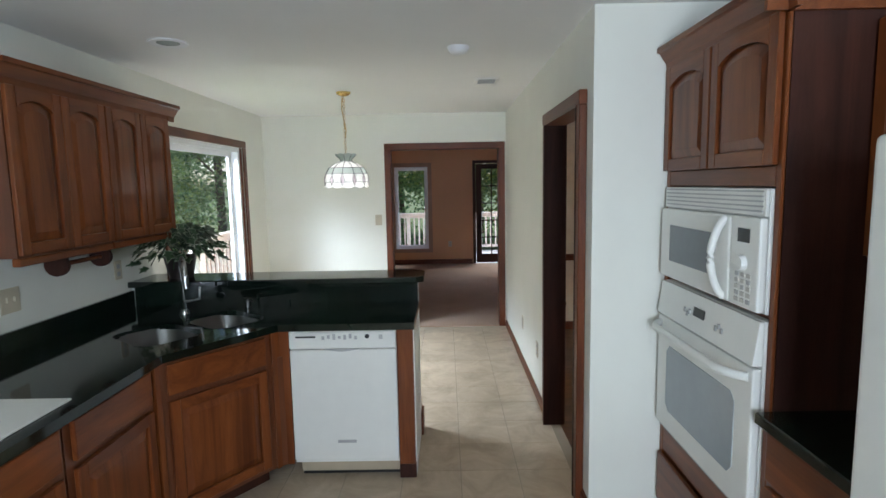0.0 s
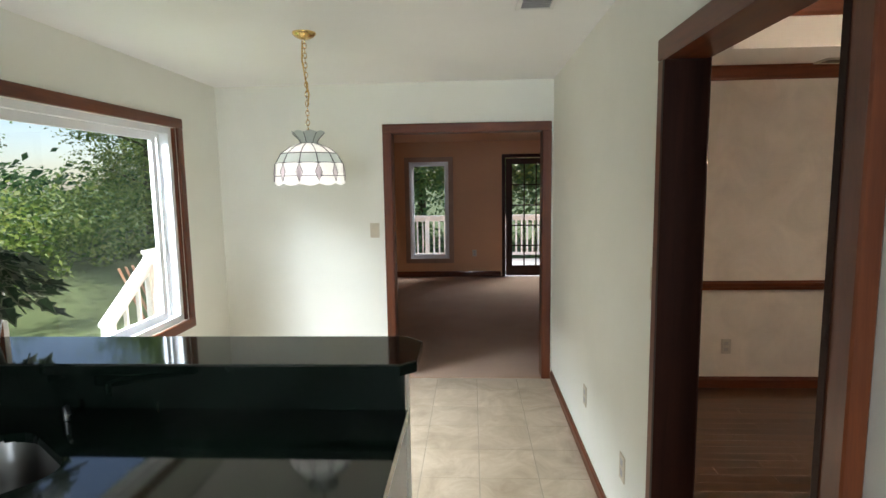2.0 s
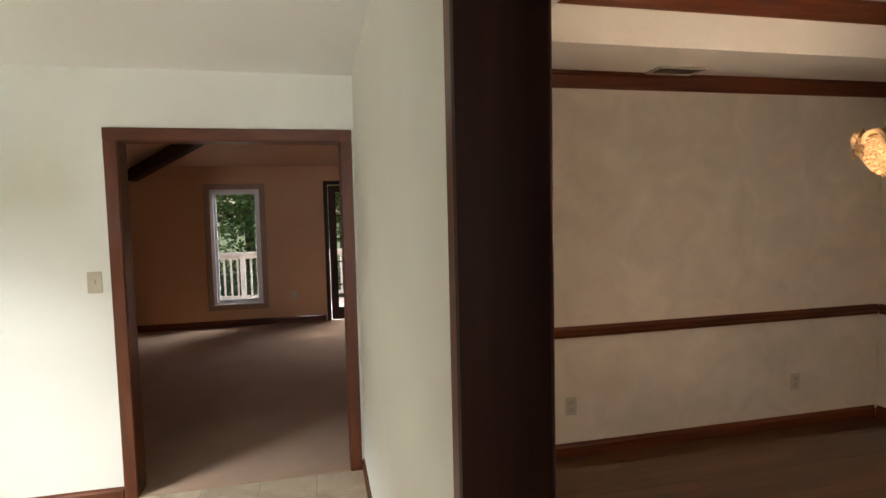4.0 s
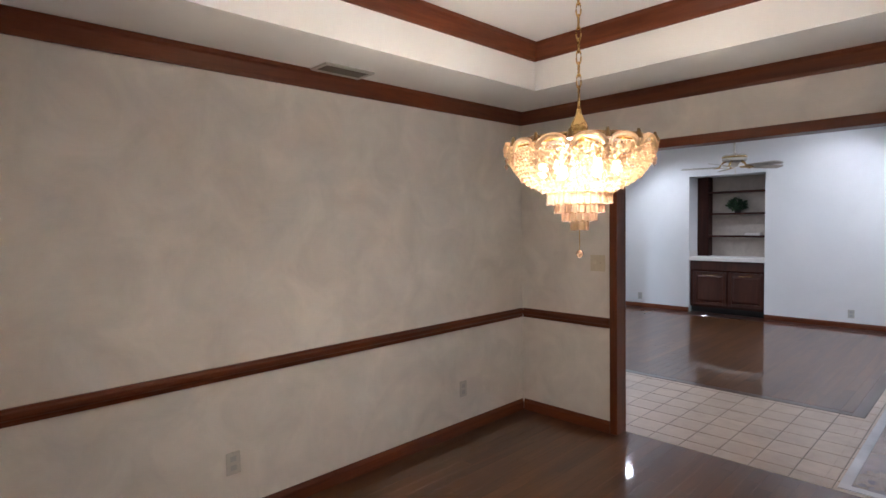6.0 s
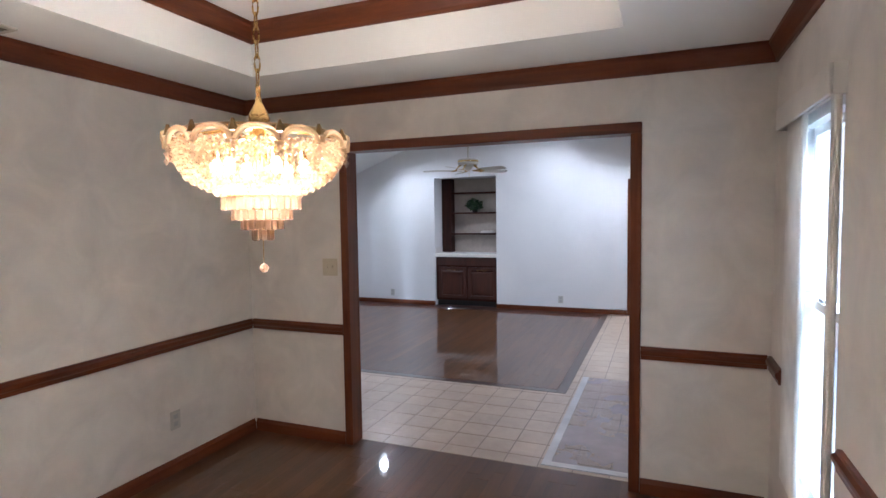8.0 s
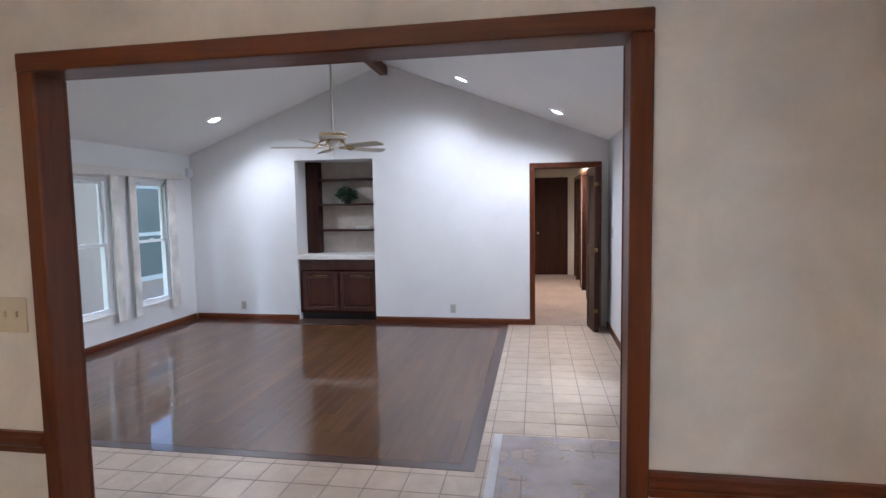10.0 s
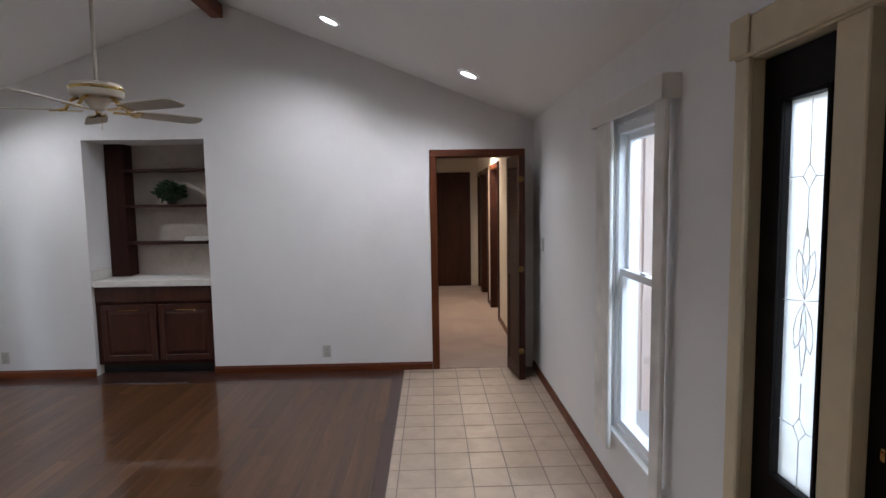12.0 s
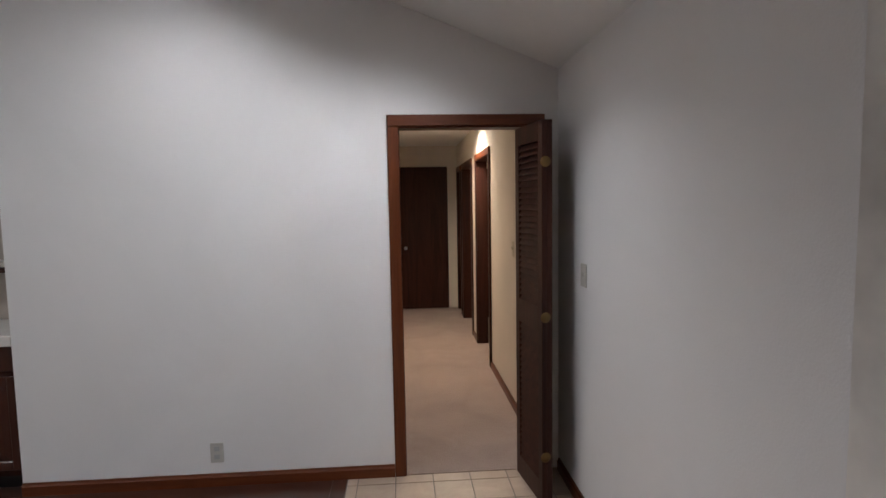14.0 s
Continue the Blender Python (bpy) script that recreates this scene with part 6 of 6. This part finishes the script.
l1 = louver_leaf(pose(10.235, 2.71, 0.012, 0, 0, 188))
l2 = louver_leaf(pose(10.24, 2.60, 0.012, 0, 0, 176))
for z in (0.28, 1.03, 1.83):
    part("hinge", lathe([(0.0, 0.0), (0.026, 0.0), (0.028, 0.004), (0.02, 0.01), (0.0, 0.013)], 18), BRASS_O, l1, "round dull brass hinge plate", m=pose(9.835, 2.653, z, 0, -90, 8), smooth=True)

ehd = thing("door_hall_end", "dark flat door closed at the end of the hall", "door", (15.48, 2.95, 0), kind="structure")
part("leaf", bx(15.46, 2.685, 0.012, 15.498, 3.45, 2.185, 0.003), DARK_Z, ehd)
part("knob", lathe([(0.0, 0.0), (0.025, 0.0), (0.01, 0.012), (0.01, 0.035), (0.026, 0.05), (0.0, 0.07)], 18), STEEL, ehd, m=pose(15.459, 3.34, 0.955, 0, -90, 0), smooth=True)
for a in [b - 0.02 for _, b in HALL_DOORS]:
    d = thing("bedroom_door", "dark flat bedroom door standing open", "door", (a - 0.02, 2.02, 0))
    part("leaf", bx(a - 0.04, 1.66, 0.012, a - 0.005, 2.41, 2.1, 0.003), DARK_Z, d)
    part("knob", lathe([(0.0, 0.0), (0.025, 0.0), (0.01, 0.012), (0.01, 0.035), (0.026, 0.05), (0.0, 0.07)], 18), BRASS, d, m=pose(a - 0.041, 1.74, 0.98, 0, -90, 0), smooth=True)
plate("wall_switch", "y", HSY, 1, 11.24, 1.27, 0.08, 0.12, PLATE, "switch", "almond switch plate on the hall wall")
plate("wall_outlet", "y", HSY, 1, 11.09, 0.40, label="almond outlet plate low on the hall wall")
hl = thing("recessed_light", "lit recessed light in the hall ceiling", "ceiling light", (12.9, 2.8, 2.48))
part("trim_ring", lathe([(0.06, 2.494), (0.07, 2.486), (0.09, 2.488), (0.092, 2.4995)], 28, (12.9, 2.8, 0)), VINYL, hl, smooth=True)
part("bulb", lathe([(0.0, 2.488), (0.04, 2.489), (0.062, 2.496)], 24, (12.9, 2.8, 0)), CAN_GLOW, hl, smooth=True)
lamp("hall_spot", "SPOT", 120, (1.0, 0.78, 0.55), look((12.9, 2.8, 2.47), (12.9, 2.8, 0)), 0.06, angle=160, blend=0.8)

# ---------------- outside ----------------
gs = 900.0
structure("ground", bx(-gs, -gs, -0.75, gs, gs, -0.5), GRASS, "lawn that reaches the horizon", "ground")


def railing(name, p0, p1, h, pitch, label, mat=DECK_W):
    p0, p1 = Vector(p0), Vector(p1)
    r = thing(name, label, "railing", tuple((p0 + p1) / 2))
    d = (p1 - p0)
    L = Vector((d.x, d.y, 0)).length
    m = pose(p0.x, p0.y, p0.z, 0, 0, math.degrees(math.atan2(d.y, d.x)))
    s = d.z / L

    def bar(z, a, b, t):
        bm = bmesh.new()
        q = [bm.verts.new((x, y, zz + s * x)) for x in (0, L) for y in (-a, a) for zz in (z, z + t)]
        for f in ((0, 1, 3, 2), (4, 6, 7, 5), (0, 4, 5, 1), (2, 3, 7, 6), (0, 2, 6, 4), (1, 5, 7, 3)):
            bm.faces.new([q[i] for i in f])
        return bm

    part("top_rail", bar(h, 0.06, 0, 0.035), mat, r, m=m)
    part("sub_rail", bar(h - 0.09, 0.02, 0, 0.088), mat, r, m=m)
    part("bottom_rail", bar(0.1, 0.02, 0, 0.06), mat, r, m=m)
    n = int(L / pitch)
    for k in range(n):
        x = (k + 0.5) * L / n
        part("baluster", bx(x - 0.017, -0.017, 0.16 + s * x, x + 0.017, 0.017, h - 0.09 + s * x), mat, r, m=m)
    for x in (0.05, L - 0.05) if L < 2.5 else [0.05 + k * (L - 0.1) / int(L / 1.6) for k in range(int(L / 1.6) + 1)]:
        part("post", bx(x - 0.045, -0.045, s * x, x + 0.045, 0.045, h + s * x - 0.001), mat, r, m=m)
    return r


dk = thing("deck", "weathered board deck behind the house", "deck", (0.0, 12.6, -0.5), kind="structure")
for k in range(-3, 14):
    part("board", bx(-4.2, 11.66 + k * 0.145, -0.08, 4.0, 11.66 + k * 0.145 + 0.138, -0.045), DECK_W, dk)
part("joists", bx(-4.2, 11.22, -0.5, 4.0, 13.68, -0.081), DECK_W, dk)
railing("deck_railing", (-4.2, 13.55, -0.045), (4.0, 13.55, -0.045), 0.95, 0.12, "whitish wooden deck railing with square balusters")
dk2 = thing("side_deck", "weathered landing beside the breakfast window", "deck", (-2.9, 7.9, -0.5), kind="structure")
part("landing", bx(-3.4, 6.95, -0.5, -2.2, 11.2, -0.045), DECK_W, dk2)
railing("deck_railing", (-3.3, 7.0, -0.045), (-3.3, 11.5, -0.045), 1.0, 0.14, "whitish railing along the side landing")
railing("stair_railing", (-3.25, 7.04, -0.035), (-3.25, 6.2, -0.6), 0.985, 0.21, "sloping whitish stair railing outside the window")
st = thing("garden_steps", "weathered wooden steps down to the lawn", "steps", (-2.8, 6.4, -0.5), kind="structure")
for k in range(3):
    part("tread", bx(-3.2, 6.9 - 0.28 * k - 0.27, -0.5, -2.25, 6.9 - 0.28 * k, -0.16 - 0.13 * k), DECK_W, st)

lp = thing("lattice_panel", "reddish diagonal wooden lattice under the deck rail", "lattice", (-3.42, 7.9, -0.045))
for k in range(14):
    y = 7.15 + 0.11 * k
    for lean in (0.45, -0.45):
        bm = bmesh.new()
        xq = -3.415 if lean > 0 else -3.428
        ya, yb = y, y + lean
        q = [bm.verts.new((xq + dx, yy + dy, zz)) for dx in (0, 0.008) for yy, zz in ((ya, 0.08), (yb, 0.85)) for dy in (0, 0.035)]
        for f in ((0, 1, 3, 2), (4, 6, 7, 5), (0, 4, 5, 1), (2, 3, 7, 6), (0, 2, 6, 4), (1, 5, 7, 3)):
            bm.faces.new([q[i] for i in f])
        bmesh.ops.recalc_face_normals(bm, faces=bm.faces)
        part("slat", bm, LATTICE, lp)
part("frame", bx(-3.43, 6.7, -0.045, -3.404, 9.1, 0.08, 0.003), LATTICE, lp)

hwg = thing("house_wing", "pinkish sided wing of the house across the garden", "house", (13.5, 12.0, -0.5))
part("wall", bx(8.5, 11.9, -0.5, 19, 12.05, 2.9), SIDING, hwg)
part("roof", prism([(11.4, 2.75), (11.4, 2.85), (15.0, 4.6), (15.0, 4.5)], 8.0, 19.5, "x"), BARK, hwg)
w2 = part("window", bx(13.12, 11.84, 0.05, 15.0, 11.874, 2.18), VINYL, hwg)
for a, b in ((0.16, 1.04), (1.12, 2.08)):
    part("pane", bx(13.23, 11.832, a, 14.9, 11.839, b), APPL_G, w2)
pw = thing("porch_wing", "pinkish beige sided wall beside the porch", "house", (9.5, 0.0, -0.5))
part("wall", bx(9.4, -5, -0.5, 9.55, 2.31, 3.0), SIDING, pw)
for k in range(22):
    part("batten", bx(9.372, -4.9 + 0.33 * k, -0.12, 9.399, -4.87 + 0.33 * k, 2.95), SIDING, pw)
# two unseen overhangs, added to cut the sun patches on the floors indoors
structure("sun_block_overhang", bx(4.4, 8.47, 2.5, 10.4, 9.75, 2.62), WHITE, "added overhang that keeps sun off the garden windows", "roof")
structure("sun_block_overhang", bx(-2.3, 11.18, 2.45, 0.05, 12.4, 2.57), WHITE, "added overhang that keeps sun off the family window", "roof")
structure("porch_floor", bx(3.0, -0.9, -0.5, 9.39, 2.31, -0.12), CONC, "pale concrete porch floor", "porch")


def clumps(rng, count, size, spot, per=16, reach=0.26):
    """Small pointed leaves in sprays that share a tilt, each spray at a place that spot() gives."""
    vs, fs = [], []
    for _ in range(count // per):
        c = spot()
        tilt = Euler((rng.uniform(-1.0, 1.0), rng.uniform(-1.0, 1.0), rng.uniform(0, 6.3)))
        for _ in range(per):
            p = c + Vector((rng.gauss(0, reach), rng.gauss(0, reach), rng.gauss(0, reach * 0.6)))
            q = Euler((tilt.x + rng.uniform(-0.45, 0.45), tilt.y + rng.uniform(-0.45, 0.45), tilt.z + rng.uniform(-0.8, 0.8))).to_matrix()
            k = size * rng.uniform(0.6, 1.3)
            n = len(vs)
            vs += [p + q @ (Vector(a) * k) for a in ((0, -0.5, 0), (0.33, 0, 0.06), (0, 0.6, 0), (-0.33, 0, 0.06))]
            fs.append((n, n + 1, n + 2, n + 3))
    return vs, fs


def tree_parts(rng, h, spread, mat, count, size):
    t = thing("tree", "tall leafy tree at the edge of the lawn", "tree", (0, 0, -0.5), "trees round the house")
    tr = bmesh.new()
    cyl((0, 0, -0.5), (0.1, 0.05, h * 0.5), 0.2, 0.13, 10, tr)
    cyl((0.1, 0.05, h * 0.5), (0.0, 0.2, h * 0.92), 0.13, 0.03, 8, tr)
    hubs = []
    for k in range(13):
        a, z = k * 2.4, h * (0.16 + 0.062 * k)
        e = Vector((spread * rng.uniform(0.5, 1.0) * math.cos(a), spread * rng.uniform(0.5, 1.0) * math.sin(a), z + rng.uniform(0.1, 0.9)))
        cyl((0.08, 0.05, z - 0.3), e, 0.06, 0.02, 6, tr)
        hubs += [e, e * 0.6 + Vector((0, 0, z * 0.4))]
    hubs.append(Vector((0, 0.1, h * 0.95)))
    part("trunk", tr, BARK, t)
    vs, fs = clumps(rng, count, size, lambda: hubs[rng.randrange(len(hubs))] + Vector((rng.gauss(0, 0.6), rng.gauss(0, 0.6), rng.gauss(0, 0.5))))
    leaf_part("crown", (vs, fs), mat, t)
    return t


tr_a = tree_parts(random.Random(1), 9.0, 2.4, LEAF_1, 14000, 0.15)
tr_b = tree_parts(random.Random(2), 11.0, 2.8, LEAF_2, 14000, 0.16)
tr_a.matrix_basis, tr_b.matrix_basis = pose(-11.0, 9.5, -0.5, 0, 0, 20), pose(-2.5, 19.5, -0.5, 0, 0, 70)
# extra tree put in the sun's path to dim the french door's floor patch
sun_block_tree = copy_thing(tr_b, pose(3.2, 15.6, -0.5, 0, 0, 115))
spots = [(-12.0, 9.0, 0), (-13.5, 24.0, 0), (-19.5, 19.5, 1), (-9.5, 23.0, 1), (-15.0, 29.5, 1), (-13.5, 7.0, 1), (-17.0, 30.0, 0), (-10.0, 5.0, 1), (0.6, 18.2, 0), (3.2, 20.5, 1), (-5.5, 20.5, 0), (1.5, 23.5, 1), (-2.0, 24.5, 0),
         (5.8, 18.5, 0), (-7.0, 24.0, 0), (4.0, -13.0, 0), (8.0, -15.0, 1), (12.0, -13.0, 0), (0.0, -14.5, 1)]
for k, (x, y, b) in enumerate(spots):
    copy_thing(tr_b if b else tr_a, pose(x, y, -0.5, 0, 0, 47 * k))


def undergrowth(name, x0, y0, x1, y1, height, count, seed, mat, size=0.13):
    rng = random.Random(seed)
    vs, fs = clumps(rng, count, size, lambda: Vector((rng.uniform(x0, x1), rng.uniform(y0, y1), -0.5 + height * rng.random() ** 1.3)), 14, size * 1.9)
    me = bpy.data.meshes.new(name)
    me.from_pydata(vs, [], fs)
    me.materials.append(mat)
    return tagged(new(name, me), "dense sunlit green leaves at the lawn edge", "undergrowth", kind="stuff")


undergrowth("undergrowth", -14, 4, -9.5, 24, 2.3, 16000, 5, LEAF_1, 0.15)
undergrowth("undergrowth", -8, 16, 7, 20, 2.8, 11000, 6, LEAF_2)
undergrowth("far_woods", -26, 8, -15, 36, 2.9, 7000, 7, LEAF_2, 0.3)

# ---------------- floors and their pieces ----------------
def slab(name, poly, top, mat, label):
    return tagged(new(name, shaped(name, prism(poly, top - 0.12, top), mat)), label, "floor", kind="structure")


def rect(x0, y0, x1, y1):
    return [(x0, y0), (x1, y0), (x1, y1), (x0, y1)]


PIECES = {}


def laid(parent, name, x0, y0, x1, y1, h, c, mat):
    w, d = round(x1 - x0, 3), round(y1 - y0, 3)
    if w < 0.012 or d < 0.012:
        return
    key = (w, d, h, c, mat.name)
    if key not in PIECES:
        vs = [(0, 0, -h), (w, 0, -h), (w, d, -h), (0, d, -h), (0, 0, -c), (w, 0, -c), (w, d, -c), (0, d, -c), (c, c, 0), (w - c, c, 0), (w - c, d - c, 0), (c, d - c, 0)]
        fs = [(0, 1, 5, 4), (1, 2, 6, 5), (2, 3, 7, 6), (3, 0, 4, 7), (4, 5, 9, 8), (5, 6, 10, 9), (6, 7, 11, 10), (7, 4, 8, 11), (8, 9, 10, 11)]
        me = bpy.data.meshes.new(name)
        me.from_pydata(vs, [], fs)
        me.materials.append(mat)
        PIECES[key] = me
    ob = new(name, PIECES[key])
    ob.location = (x0, y0, 0)
    ob.parent = parent


def grid(parent, name, x0, y0, x1, y1, px, py, ox, oy, gap, h, c, mat):
    for i in range(int((x0 - ox) // px), int((x1 - ox) // px) + 1):
        for j in range(int((y0 - oy) // py), int((y1 - oy) // py) + 1):
            a0, b0 = max(x0, ox + i * px + gap / 2), max(y0, oy + j * py + gap / 2)
            a1, b1 = min(x1, ox + (i + 1) * px - gap / 2), min(y1, oy + (j + 1) * py - gap / 2)
            laid(parent, name, a0, b0, a1, b1, h, c, mat)


def planks(parent, x0, y0, x1, y1, w, length, mat, rng):
    y = y0
    while y < y1 - 0.004:
        b, x = min(y1, y + w), x0
        first = rng.choice((0.3, 0.55, 0.8, 1.0)) * length
        while x < x1 - 0.004:
            e = min(x1, x + first)
            if x1 - e < 0.12:
                e = x1
            laid(parent, "plank", x, y, e, b, 0.006, 0.0008, mat)
            x, first = e, rng.choice((0.8, 1.0, 1.2)) * length
        y = b


fk = slab("floor_kitchen", [(-2.0, -2.4), (1.70, -2.4), (1.70, 2.33), (0.81, 2.33), (0.81, 6.0), (-2.0, 6.0)], -0.0015, GROUT_K, "beige ceramic tile kitchen floor")
grid(fk, "tile", -1.98, 1.9, 0.745, 5.995, 0.33, 0.33, 0.11, 0.13, 0.004, 0.0045, 0.001, TILE_K)
grid(fk, "tile", -1.25, -0.86, 1.09, 1.9, 0.33, 0.33, 0.11, 0.13, 0.004, 0.0045, 0.001, TILE_K)
slab("floor_family", rect(-2.05, 6.0, 3.2, 11.05), 0.004, CARPET_F, "mauve-brown carpet of the family room")
fd = slab("floor_dining", rect(0.81, DSY, 4.645, DNY), -0.003, BLACK, "dark polished oak plank dining floor")
planks(fd, 0.81, DSY, 4.65, DNY, 0.083, 1.15, PLANK_D, random.Random(4))
fl = slab("floor_living", [(4.651, 2.44), (10.27, 2.44), (10.27, 5.58), (10.80, 5.58), (10.80, 6.72), (10.27, 6.72), (10.27, 8.34), (4.651, 8.34)], -0.003, GROUT, "pale tile foyer with a glossy oak plank living floor")
grid(fl, "tile", 4.655, 2.44, 10.27, 3.735, 0.2155, 0.2217, 6.945, 3.454, 0.006, 0.006, 0.0012, TILE_F)
grid(fl, "tile", 4.655, 3.735, 6.145, 6.6, 0.2155, 0.2217, 6.945, 3.454, 0.006, 0.006, 0.0012, TILE_F)
rest = bmesh.new()
for i in range(7):
    for j in range(8):
        bx(4.66 + i * 0.2155, 6.605 + j * 0.2217, -0.006, min(6.145, 4.66 + i * 0.2155 + 0.2095), min(8.335, 6.605 + j * 0.2217 + 0.2157), 0, 0.001, rest)
tagged(part("far_tiles", rest, TILE_F, fl), kind="stuff")
part("border_strip", bx(6.15, 3.74, -0.006, 10.265, 3.825, 0, 0.001), BORDER_X, fl, "dark walnut border strip")
part("border_strip", bx(6.15, 3.827, -0.006, 6.235, 8.335, 0, 0.001), BORDER_Y, fl, "dark walnut border strip")
part("border_strip", bx(9.98, 3.827, -0.006, 10.265, 8.335, 0, 0.001), BORDER_Y, fl, "dark walnut border boards")
part("border_strip", bx(10.267, 5.582, -0.006, 10.40, 6.718, 0, 0.001), BORDER_Y, fl, "dark walnut border boards")
part("border_strip", bx(6.237, 8.06, -0.006, 9.978, 8.335, 0, 0.001), BORDER_X, fl, "dark walnut border boards")
planks(fl, 6.237, 3.827, 9.978, 8.058, 0.083, 1.25, PLANK, random.Random(9))
slab("floor_hall", rect(10.27, 2.42, 15.5, 3.5), 0.004, CARPET_H, "beige carpet of the hall")
slab("floor_bedrooms", rect(11.6, 1.0, 15.5, 2.42), 0.004, CARPET_H, "beige carpet of the rooms off the hall")
